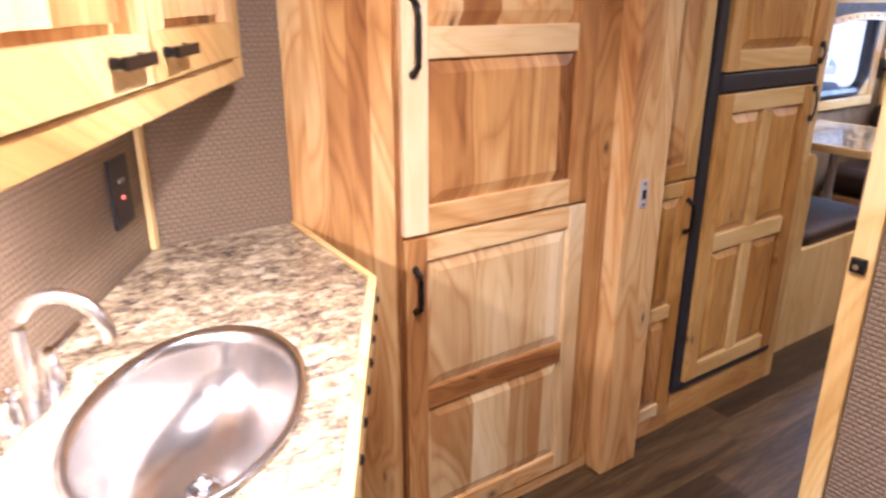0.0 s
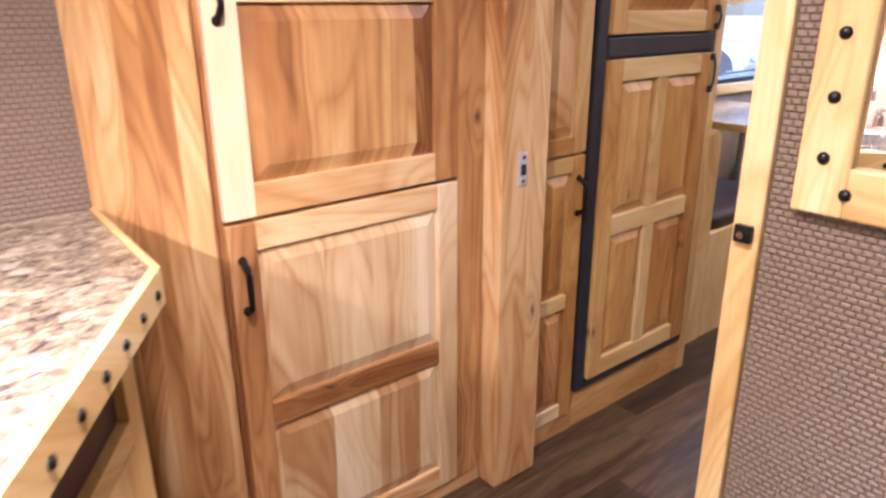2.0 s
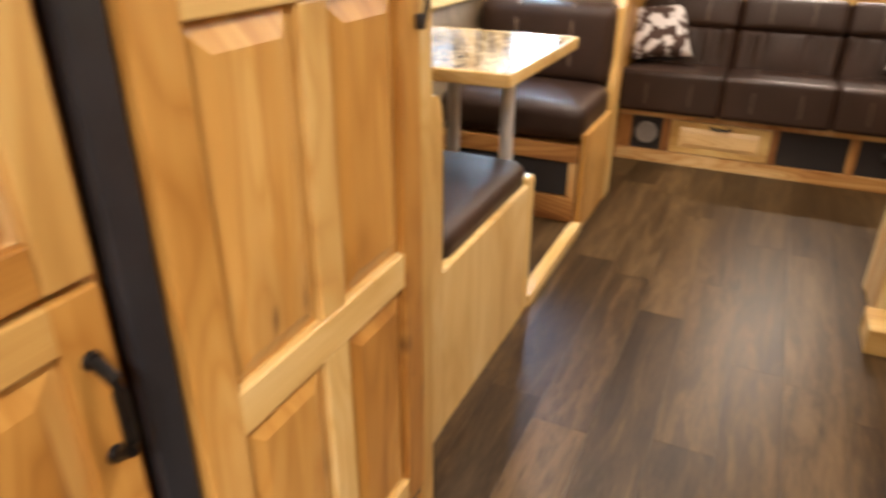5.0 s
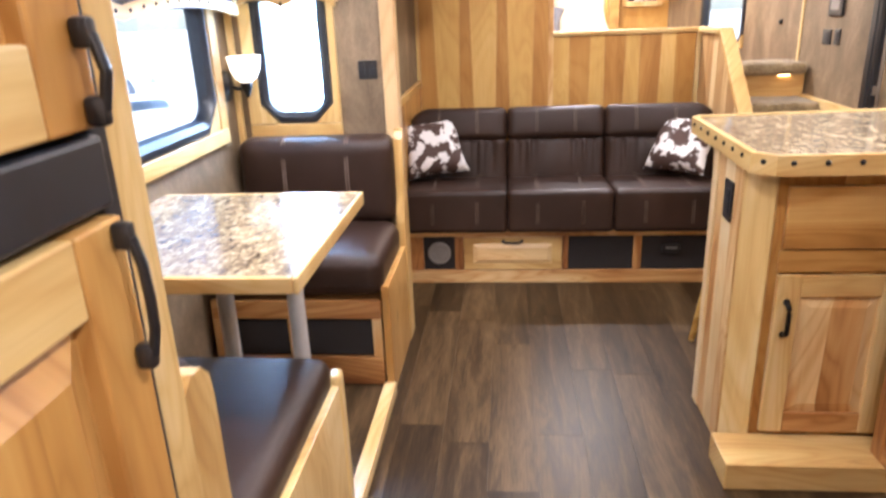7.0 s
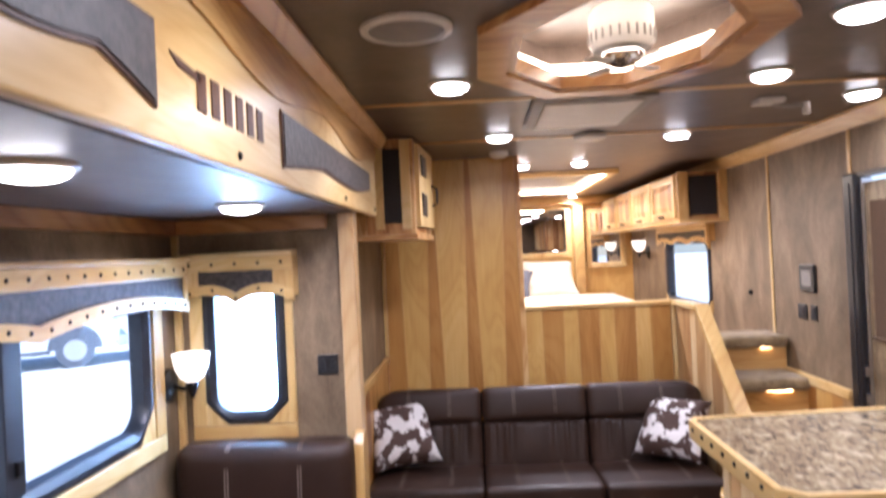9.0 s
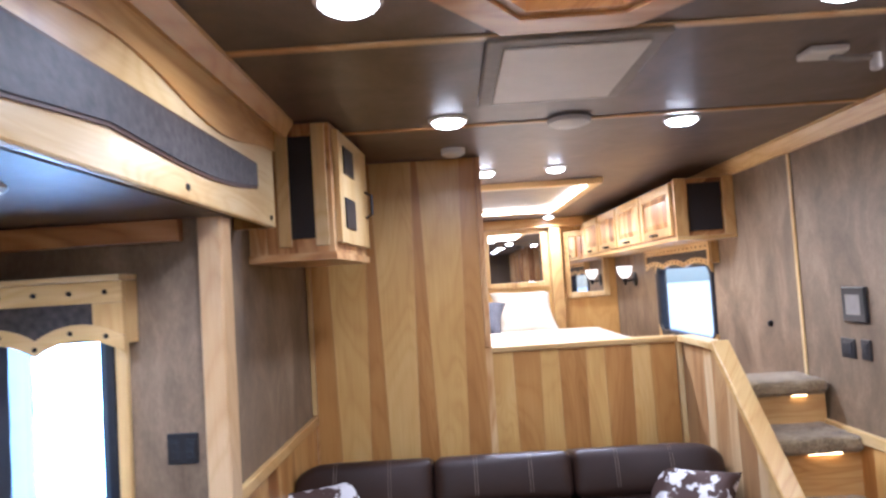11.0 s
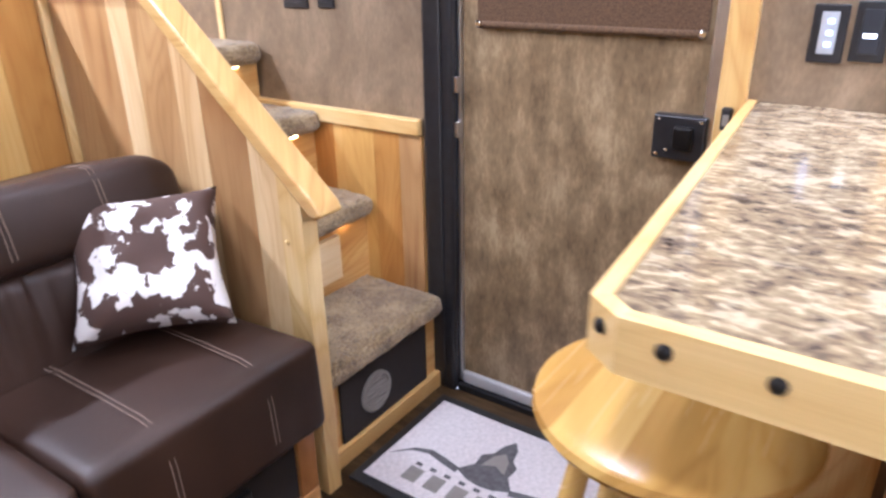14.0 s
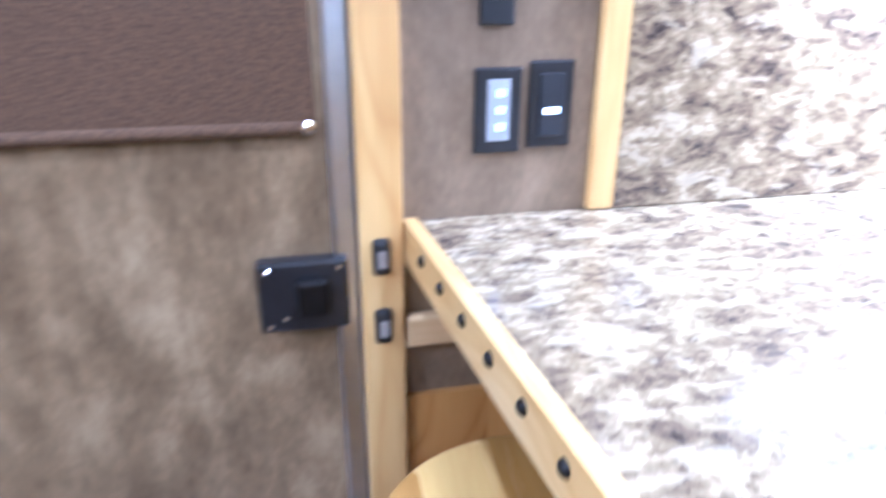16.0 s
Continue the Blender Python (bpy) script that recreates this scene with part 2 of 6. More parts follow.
def granite(name):
    m, nt, bs = nodes_of(name)
    v1 = coords(nt, (1, 1.0, 1))
    wn = nd(nt, "TexNoise", Scale=9.0, Detail=7.0, Roughness=0.7, Distortion=1.2)
    lk(nt, coords(nt, (1.0, 0.6, 1.0)), wn.inputs["Vector"])
    n2 = nd(nt, "TexNoise", Scale=52.0, Detail=6.0, Roughness=0.66, Distortion=0.7)
    lk(nt, coords(nt, (0.5, 1.0, 1.0)), n2.inputs["Vector"])
    n3 = nd(nt, "TexNoise", Scale=30.0, Detail=5.0, Roughness=0.6, Distortion=0.5)
    lk(nt, coords(nt, (0.55, 1.0, 1.0)), n3.inputs["Vector"])
    vo = nd(nt, "TexVoronoi", Scale=150.0)
    lk(nt, v1, vo.inputs["Vector"])
    sc = nt.nodes.new("ShaderNodeSeparateColor")
    lk(nt, vo.outputs["Color"], sc.inputs[0])
    mixv = mth(nt, "ADD", mth(nt, "MULTIPLY", n2.outputs[0], 0.95), mth(nt, "MULTIPLY", wn.outputs[0], 0.65))
    mixv = mth(nt, "ADD", mixv, mth(nt, "MULTIPLY", mth(nt, "SUBTRACT", sc.outputs[0], 0.5), 0.14))
    col = ramp(nt, mixv, [(0.58, (0.042, 0.032, 0.027)), (0.67, (0.105, 0.078, 0.056)), (0.76, (0.190, 0.142, 0.088)), (0.85, (0.260, 0.198, 0.118)), (0.97, (0.44, 0.365, 0.245))])
    flake = ramp(nt, n3.outputs[0], [(0.56, (0, 0, 0)), (0.62, (1, 1, 1))])
    col = mixc(nt, mth(nt, "MULTIPLY", flake, 0.66), col, (0.47, 0.395, 0.275))
    lk(nt, col, bs.inputs["Base Color"])
    bs.inputs["Roughness"].default_value = 0.13
    return m


M_GRANITE = granite("granite_laminate")


def leather():
    m, nt, bs = nodes_of("brown_leather")
    a = nd(nt, "TexNoise", Scale=4.0, Detail=5.0)
    lk(nt, coords(nt, (1, 1, 1)), a.inputs["Vector"])
    vo = nd(nt, "TexVoronoi", Scale=320.0)
    lk(nt, coords(nt, (1, 1, 1)), vo.inputs["Vector"])
    lk(nt, ramp(nt, a.outputs[0], [(0.3, (0.0185, 0.0091, 0.0056)), (0.7, (0.036, 0.0180, 0.0116))]), bs.inputs["Base Color"])
    bs.inputs["Roughness"].default_value = 0.43
    bs.inputs["Specular IOR Level"].default_value = 0.30
    h = mth(nt, "ADD", mth(nt, "MULTIPLY", vo.outputs[0], 0.4), mth(nt, "MULTIPLY", a.outputs[0], 2.5))
    bump(nt, bs, h, 0.25, 0.003)
    return m


M_LEATHER = leather()


def floor_mat():
    m, nt, bs = nodes_of("vinyl_plank")
    info = nt.nodes.new("ShaderNodeObjectInfo")
    rnd = info.outputs["Random"]
    off = nt.nodes.new("ShaderNodeCombineXYZ")
    lk(nt, mth(nt, "MULTIPLY", rnd, 17.0), off.inputs[0])
    lk(nt, mth(nt, "MULTIPLY", rnd, 9.0), off.inputs[1])
    a = nd(nt, "TexNoise", Scale=1.0, Detail=6.0, Roughness=0.65, Distortion=0.8)
    lk(nt, coords(nt, (2.2, 16, 4), shift=off.outputs[0]), a.inputs["Vector"])
    b = nd(nt, "TexNoise", Scale=1.0, Detail=4.0)
    lk(nt, coords(nt, (14, 190, 4), shift=off.outputs[0]), b.inputs["Vector"])
    v = mth(nt, "ADD", mth(nt, "ADD", a.outputs[0], mth(nt, "MULTIPLY", mth(nt, "SUBTRACT", b.outputs[0], 0.5), 0.5)), mth(nt, "MULTIPLY", mth(nt, "SUBTRACT", rnd, 0.5), 0.30))
    lk(nt, ramp(nt, v, [(0.27, (0.018, 0.0098, 0.0040)), (0.5, (0.048, 0.0275, 0.0115)), (0.76, (0.115, 0.070, 0.031))]), bs.inputs["Base Color"])
    lk(nt, mth(nt, "ADD", mth(nt, "MULTIPLY", b.outputs[0], 0.22), 0.27), bs.inputs["Roughness"])
    bs.inputs["Specular IOR Level"].default_value = 0.22
    bump(nt, bs, b.outputs[0], 0.2, 0.001)
    return m


M_PLANK = floor_mat()


def steel(name, aniso_scale=(4, 300, 4), rough=0.24):
    m, nt, bs = nodes_of(name)
    a = nd(nt, "TexNoise", Scale=1.0, Detail=3.0)
    lk(nt, coords(nt, aniso_scale), a.inputs["Vector"])
    lk(nt, ramp(nt, a.outputs[0], [(0.3, (0.52, 0.49, 0.46)), (0.7, (0.66, 0.63, 0.60))]), bs.inputs["Base Color"])
    bs.inputs["Metallic"].default_value = 1.0
    lk(nt, mth(nt, "ADD", mth(nt, "MULTIPLY", a.outputs[0], 0.12), rough - 0.06), bs.inputs["Roughness"])
    return m


M_STEEL = steel("brushed_steel")
M_CHROME = plain("chrome", (0.75, 0.75, 0.76), 0.12, 1.0, 0.03)
M_PLATE = plain("satin_plate", (0.70, 0.70, 0.71), 0.42, 0.5, 0.05)
M_ALU = plain("aluminium", (0.66, 0.66, 0.67), 0.3, 1.0, 0.06)
M_BLACK = plain("black_plastic", (0.014, 0.014, 0.016), 0.32, 0, 0.25, 40)
M_IRON = plain("black_iron", (0.012, 0.011, 0.011), 0.38, 0.6, 0.3, 60, 0.05)
M_FRAME = plain("black_frame", (0.018, 0.020, 0.026), 0.35, 0, 0.2, 20)
M_MESHBLK = plain("speaker_cloth", (0.018, 0.014, 0.013), 0.85, 0, 0.4, 900, 0.3)
M_WHITE = plain("white_plastic", (0.62, 0.60, 0.57), 0.45, 0, 0.05, 12)
M_PAD = plain("pale_grey_pad", (0.34, 0.35, 0.37), 0.45, 0, 0.06, 30)
M_GREY = plain("grey_plastic", (0.24, 0.22, 0.20), 0.5, 0, 0.1, 30)
M_THREAD = plain("pale_thread", (0.19, 0.135, 0.10), 0.7, 0, 0.2, 200)
M_SEAM = plain("dark_seam", (0.012, 0.006, 0.005), 0.7, 0, 0.2, 100)
M_BROWNP = plain("brown_panel", (0.060, 0.030, 0.020), 0.5, 0, 0.25, 10)
M_CLOTH = plain("brown_linen", (0.088, 0.048, 0.022), 0.9, 0, 0.45, 260, 0.4)
M_TOOLED = plain("embossed_leather", (0.045, 0.036, 0.032), 0.55, 0, 0.6, 55, 0.9)
M_MAT = plain("doormat_face", (0.62, 0.57, 0.57), 0.85, 0, 0.12, 90, 0.2)
M_TYRE = plain("grey_tyre", (0.11, 0.12, 0.14), 0.7, 0, 0.2, 20)
M_RUBBER = plain("black_rubber", (0.016, 0.016, 0.017), 0.6, 0, 0.2, 60)
M_PRINT = plain("grey_print", (0.10, 0.095, 0.10), 0.8, 0, 0.3, 70)
M_BURN = plain("branded_wood", (0.075, 0.028, 0.010), 0.55, 0, 0.3, 60)
M_BED = plain("cream_bedding", (0.60, 0.54, 0.46), 0.85, 0, 0.12, 9, 0.5)
M_BLUE = plain("slate_cloth", (0.085, 0.090, 0.12), 0.9, 0, 0.25, 60, 0.3)
M_SIDING = plain("pale_siding", (0.72, 0.72, 0.72), 0.5, 0, 0.05, 3)
M_GROUND = plain("pale_gravel", (0.56, 0.56, 0.55), 0.9, 0, 0.2, 6, 0.3)
M_TRUCK = plain("truck_paint", (0.62, 0.68, 0.70), 0.35, 0, 0.05, 4, coat=0.6)


def carpet():
    m, nt, bs = nodes_of("beige_carpet")
    a = nd(nt, "TexNoise", Scale=150.0, Detail=4.0, Roughness=0.8)
    lk(nt, coords(nt, (1, 1, 1)), a.inputs["Vector"])
    b = nd(nt, "TexNoise", Scale=14.0, Detail=4.0)
    lk(nt, coords(nt, (1, 1, 1)), b.inputs["Vector"])
    v = mth(nt, "ADD", mth(nt, "MULTIPLY", a.outputs[0], 0.75), mth(nt, "MULTIPLY", b.outputs[0], 0.3))
    lk(nt, ramp(nt, v, [(0.40, (0.065, 0.038, 0.014)), (0.52, (0.25, 0.170, 0.075)), (0.64, (0.46, 0.345, 0.18))]), bs.inputs["Base Color"])
    bs.inputs["Roughness"].default_value = 0.95
    bs.inputs["Sheen Weight"].default_value = 0.3
    bump(nt, bs, a.outputs[0], 0.9, 0.006)
    return m


M_CARPET = carpet()


def cowhide():
    m, nt, bs = nodes_of("cowhide_print")
    info = nt.nodes.new("ShaderNodeObjectInfo")
    off = nt.nodes.new("ShaderNodeCombineXYZ")
    lk(nt, mth(nt, "MULTIPLY", info.outputs["Random"], 9.0), off.inputs[0])
    a = nd(nt, "TexNoise", Scale=19.0, Detail=4.0, Roughness=0.5, Distortion=0.2)
    lk(nt, coords(nt, (1, 1, 1), shift=off.outputs[0]), a.inputs["Vector"])
    lk(nt, ramp(nt, a.outputs[0], [(0.485, (0.64, 0.61, 0.59)), (0.505, (0.060, 0.031, 0.022))]), bs.inputs["Base Color"])
    bs.inputs["Roughness"].default_value = 0.8
    b = nd(nt, "TexNoise", Scale=300.0, Detail=2.0)
    lk(nt, coords(nt, (1, 1, 1)), b.inputs["Vector"])
    bump(nt, bs, b.outputs[0], 0.3, 0.002)
    return m


M_COW = cowhide()


def glow(name, col, power, base=(0.8, 0.8, 0.8)):
    m, nt, bs = nodes_of(name)
    bs.inputs["Base Color"].default_value = (*base, 1)
    bs.inputs["Emission Color"].default_value = (*col, 1)
    bs.inputs["Emission Strength"].default_value = power
    bs.inputs["Roughness"].default_value = 0.4
    return m


WARM = (1.0, 0.93, 0.85)
M_LAMP = glow("lamp_lens", (1.0, 0.90, 0.74), 16.0)
M_LED = glow("led_strip", (1.0, 0.80, 0.52), 12.0)
M_LEDLOW = glow("step_led_strip", (1.0, 0.66, 0.28), 14.0)
M_SHADE = glow("frosted_shade", (1.0, 0.85, 0.62), 1.1)
M_RED = glow("red_indicator", (1.0, 0.05, 0.03), 2.0)
M_BLUELED = glow("blue_indicator", (0.25, 0.55, 1.0), 1.5)
M_PILOT = glow("white_indicator", (0.9, 0.95, 1.0), 1.5)


def glass_mat():
    m, nt, bs = nodes_of("window_glass")
    bs.inputs["Base Color"].default_value = (0.86, 0.95, 1.0, 1)
    bs.inputs["Transmission Weight"].default_value = 1.0
    bs.inputs["Roughness"].default_value = 0.0
    bs.inputs["IOR"].default_value = 1.05
    return m


M_GLASS = glass_mat()
M_MIRROR = plain("mirror_silver", (0.86, 0.86, 0.86), 0.015, 1.0, 0.0)


# ---- building helpers ----
ORI = {}


def thing(name, loc, label, category, group=""):
    ob = new(name)
    ob.empty_display_size = 0.05
    ob.location = loc
    ORI[ob] = Vector(loc)
    return tagged(ob, label, category, group)


def part(name, bm, mat, parent=None, label="", smooth=False):
    """Links a bmesh, given in world metres, as one mesh under a thing or a part."""
    o = ORI[parent] if parent else Vector((0, 0, 0))
    bmesh.ops.translate(bm, verts=bm.verts, vec=-o)
    bmesh.ops.recalc_face_normals(bm, faces=bm.faces)
    me = bpy.data.meshes.new(name)
    bm.to_mesh(me)
    bm.free()
    if smooth:
        me.polygons.foreach_set("use_smooth", [True] * len(me.polygons))
        if smooth == "auto":
            me.set_sharp_from_angle(angle=radians(38))
    me.materials.append(mat)
    ob = new(name, me)
    if parent:
        ob.parent = parent
    ORI[ob] = o
    return tagged(ob, label)


def setting(name, bm, mat, label, category="", smooth=False):
    return tagged(part(name, bm, mat, None, label, smooth), "", category or name.split("_")[0], "", "structure")


def B():
    return bmesh.new()


def bx(bm, x0, x1, y0, y1, z0, z1, bev=0.0, seg=2):
    r = bmesh.ops.create_cube(bm, size=1.0)
    vs = r["verts"]
    bmesh.ops.scale(bm, vec=(x1 - x0, y1 - y0, z1 - z0), verts=vs)
    bmesh.ops.translate(bm, vec=((x0 + x1) / 2, (y0 + y1) / 2, (z0 + z1) / 2), verts=vs)
    if bev:
        es = list({e for v in vs for e in v.link_edges})
        bmesh.ops.bevel(bm, geom=es, offset=bev, segments=seg, profile=0.5, affect="EDGES")
    return bm


def box(*a, **k):
    return bx(B(), *a, **k)


def cyl(bm, p0, p1, r0, r1=None, n=20, caps=True):
    p0, p1 = Vector(p0), Vector(p1)
    d = p1 - p0
    m = Matrix.Translation((p0 + p1) / 2) @ d.to_track_quat("Z", "Y").to_matrix().to_4x4()
    bmesh.ops.create_cone(bm, cap_ends=caps, segments=n, radius1=r0, radius2=r0 if r1 is None else r1, depth=d.length, matrix=m)
    return bm


def tube(bm, pts, r, n=8):
    """A round tube through points, with joined rings and capped ends."""
    pts = [Vector(p) for p in pts]
    rings = []
    for i, p in enumerate(pts):
        d = (pts[min(i + 1, len(pts) - 1)] - pts[max(i - 1, 0)]).normalized()
        a = d.cross(Vector((0, 0, 1)) if abs(d.z) < 0.9 else Vector((1, 0, 0))).normalized()
        b = d.cross(a)
        rings.append([bm.verts.new(p + r * (math.cos(2 * math.pi * k / n) * a + math.sin(2 * math.pi * k / n) * b)) for k in range(n)])
    for r0, r1 in zip(rings, rings[1:]):
        for k in range(n):
            bm.faces.new((r0[k], r0[(k + 1) % n], r1[(k + 1) % n], r1[k]))
    bm.faces.new(rings[0]), bm.faces.new(rings[-1])
    return bm


def prism(bm, poly, axis, a0, a1):
    """A polygon in the two other axes, pushed along one axis."""
    def at(p, a):
        return {"x": (a, p[0], p[1]), "y": (p[0], a, p[1]), "z": (p[0], p[1], a)}[axis]
    lo = [bm.verts.new(at(p, a0)) for p in poly]
    hi = [bm.verts.new(at(p, a1)) for p in poly]
    bm.faces.new(lo), bm.faces.new(hi)
    for i in range(len(poly)):
        j = (i + 1) % len(poly)
        bm.faces.new((lo[i], lo[j], hi[j], hi[i]))
    return bm


def lathe(bm, prof, c, n=28, turn=None):
    """A profile of (radius, height) turned round the vertical through c."""
    m = Matrix.Translation(c) @ (turn or Matrix())
    rings = [[bm.verts.new(m @ Vector((r * math.cos(2 * math.pi * k / n), r * math.sin(2 * math.pi * k / n), h))) for k in range(n)] for r, h in prof]
    for r0, r1 in zip(rings, rings[1:]):
        for k in range(n):
            bm.faces.new((r0[k], r0[(k + 1) % n], r1[(k + 1) % n], r1[k]))
    bm.faces.new(rings[0]), bm.faces.new(rings[-1])
    return bm


def cushion(x0, x1, y0, y1, z0, z1, r=0.04, puff=0.0, axis=2, wrinkle=0.0, cuts=15):
    """A soft box with rounded edges, one side bulging along an axis."""
    bm = B()
    bmesh.ops.create_cube(bm, size=2.0)
    bmesh.ops.subdivide_edges(bm, edges=bm.edges[:], cuts=cuts, use_grid_fill=True)
    c = Vector(((x0 + x1) / 2, (y0 + y1) / 2, (z0 + z1) / 2))
    h = Vector(((x1 - x0) / 2, (y1 - y0) / 2, (z1 - z0) / 2))
    for v in bm.verts:
        u = Vector([math.copysign(abs(t) ** 0.7, t) for t in v.co])
        p = Vector((u[0] * h[0], u[1] * h[1], u[2] * h[2]))
        q = Vector([max(-(h[i] - r), min(h[i] - r, p[i])) for i in range(3)])
        d = p - q
        if d.length > 1e-6:
            p = q + d.normalized() * r
        o = [u[i] for i in range(3) if i != axis]
        p[axis] += math.copysign(puff, u[axis]) * (1 - o[0] ** 2) * (1 - o[1] ** 2) * abs(u[axis])
        w = p + c
        if wrinkle:
            p += p.normalized() * wrinkle * noise.noise(Vector((w.x * 9, w.y * 22, w.z * 5)))
        v.co = p + c
    return bm


def place(face, f):
    """Maps (along, up, out) on a face to the world."""
    if face == "-y":
        return lambda u, z, w: (u, f - w, z)
    if face == "+y":
        return lambda u, z, w: (u, f + w, z)
    if face == "-x":
        return lambda u, z, w: (f - w, u, z)
    return lambda u, z, w: (f + w, u, z)


def slab(face, f, u0, u1, z0, z1, w0, w1, bev=0.003):
    g = place(face, f)
    a, b = g(u0, z0, w0), g(u1, z1, w1)
    lo, hi = [min(p) for p in zip(a, b)], [max(p) for p in zip(a, b)]
    return box(lo[0], hi[0], lo[1], hi[1], lo[2], hi[2], bev=bev)


def raised(face, f, u0, u1, z0, z1, w0, w1, inset=0.032):
    """A raised cabinet panel: a bevelled border that climbs to a flat field."""
    g, bm = place(face, f), B()
    rings = []
    for d, w in ((0, w0), (0.004, w0), (inset, w1), (inset + 0.004, w1)):
        rings.append([bm.verts.new(g(u, z, w)) for u, z in ((u0 + d, z0 + d), (u1 - d, z0 + d), (u1 - d, z1 - d), (u0 + d, z1 - d))])
    for a, b in zip(rings, rings[1:]):
        for k in range(4):
            bm.faces.new((a[k], a[(k + 1) % 4], b[(k + 1) % 4], b[k]))
    bm.faces.new(rings[-1])
    return bm


def pull(parent, face, f, u, z, length=0.10, upright=True, name="handle"):
    """A black iron bow handle with two feet."""
    g = place(face, f)
    h, pts = length / 2, []
    for k in range(9):
        s = -1 + k / 4
        w = 0.004 + 0.023 * (1 - abs(s) ** 8)
        pts.append(g(u, z + s * h, w) if upright else g(u + s * h, z, w))
    bm = tube(B(), pts, 0.007, 8)
    for s in (-1, 1):
        a = (u, z + s * h) if upright else (u + s * h, z)
        cyl(bm, g(*a, 0.0), g(*a, 0.006), 0.010, 0.008, 12)
    return part(name, bm, M_IRON, parent, "black iron bow handle", "auto")


PICK = random.Random(5)


def door(parent, face, f, u0, u1, z0, z1, rails=(), mull=False, sw=0.055, handle=None, name="door", thick=0.02, stiles="", bars="", fields=""):
    """A framed cabinet door: backing board, stiles, rails and raised panels, each a piece of its own; letters pick their tones, from below."""
    stiles = stiles or "".join(PICK.choice("mmpmd") for _ in range(2))
    bars = bars or "".join(PICK.choice("mpmmd") for _ in range(9))
    fields = fields or "".join(PICK.choice("bblbk") for _ in range(9))
    al = "x" if face[1] == "y" else "y"
    d = part(name, slab(face, f, u0 + 0.002, u1 - 0.002, z0 + 0.002, z1 - 0.002, 0.0, 0.006, 0), WB["z"], parent)
    for k, (a, b) in enumerate(((u0, u0 + sw), (u1 - sw, u1))):
        part("stile", slab(face, f, a, b, z0, z1, 0.001, thick), TONE[stiles[k]]["z"], d)
    cuts = [(z0, z0 + sw)] + [(z - sw / 2, z + sw / 2) for z in rails] + [(z1 - sw, z1)]
    for k, (a, b) in enumerate(cuts):
        part("rail", slab(face, f, u0 + sw, u1 - sw, a, b, 0.001, thick - 0.001), TONE[bars[k]][al], d)
    for k, ((_, a), (b, _)) in enumerate(zip(cuts, cuts[1:])):
        spans = [(u0 + sw, u1 - sw)]
        if mull:
            mid = (u0 + u1) / 2
            part("mullion", slab(face, f, mid - sw * 0.45, mid + sw * 0.45, a, b, 0.001, thick - 0.002), WL["z"], d)
            spans = [(u0 + sw, mid - sw * 0.45), (mid + sw * 0.45, u1 - sw)]
        for p, q in spans:
            part("panel", raised(face, f, p - 0.001, q + 0.001, a - 0.001, b + 0.001, 0.008, thick - 0.003, min(0.034, (q - p) * 0.3)), TONE[fields[k]]["z"], d)
    if handle:
        pull(d, face, f - (thick if face[0] == "-" else -thick), *handle)
    return d


def nailhead(bm, p, r, axis):
    """A domed black nail head on a face."""
    turn = Vector(axis).to_track_quat("Z", "Y").to_matrix().to_4x4()
    return lathe(bm, [(r, 0), (r * 0.95, r * 0.25), (r * 0.7, r * 0.55), (r * 0.25, r * 0.75)], p, 12, turn)


# ---- structure ----
CZ, SZ = 2.0, 1.65            # ceilings: main, slide-out
YL, YS = 2.13, 2.70           # left wall, slide-out back wall
XP, XE = 7.035, 10.4          # sofa partition, far end
D2, N2 = Vector((0.516, 0.857, 0)), Vector((0.857, -0.516, 0))   # slanted rear wall: along, into the room
R0 = Vector((1.238, 2.153, 0))

floor = setting("floor", box(-0.45, 6.6, 0.0, 2.12, -0.06, -0.004), M_SEAM, "subfloor below dark brown vinyl planks")
setting("floor_slide", box(3.6, 5.7, 2.045, 2.72, -0.02, 0.035), M_PLANK, "dark vinyl floor of the slide-out", "floor")
setting("floor_outer", box(-0.5, 10.6, -0.12, 2.9, -0.14, -0.065), M_GREY, "grey underside closing the floor", "floor")

# rear slanted wall with basket-weave covering
_a, _b = R0 + D2 * 0.1, R0 - D2 * 2.75
setting("wall_rear", prism(B(), [tuple(_a.xy), tuple(_b.xy), tuple((_b - N2 * 0.05).xy), tuple((_a - N2 * 0.05).xy)], "z", 0, CZ), M_WEAVE, "slanted wall with brown basket-weave covering", "wall")
setting("wall_bath", box(1.1, 1.74, 2.155, 2.2, 0, CZ), M_WEAVE, "brown basket-weave wall over the wash basin", "wall")
_t = R0 + N2 * 0.004 + D2 * -0.006
setting("trim_corner", prism(B(), [tuple((_t + D2 * a + N2 * b).xy) for a, b in ((0, 0), (0.0, 0.012), (-0.025, 0.012), (-0.025, 0))], "z", 0.95, CZ), WL["z"], "pale wood strip in the corner", "trim")

# left wall beyond the slide-out
setting("wall_left", box(5.74, XE, YL, YL + 0.05, 0, CZ), M_WALL, "mottled grey-brown suede vinyl wall", "wall")
setting("wall_left_header", box(3.5, 5.74, 2.045, 2.18, SZ + 0.03, CZ), W["x"], "wood header over the slide-out", "wall")
setting("wainscot_left", box(5.744, XP, YL - 0.010, YL - 0.0005, 0.0, 0.885), WGB["z"], "hickory wainscot beside the sofa", "wainscot")
setting("chair_rail_left", box(5.744, XP, YL - 0.022, YL - 0.0005, 0.887, 0.925, 0.004), WL["x"], "pale wood chair rail", "trim")
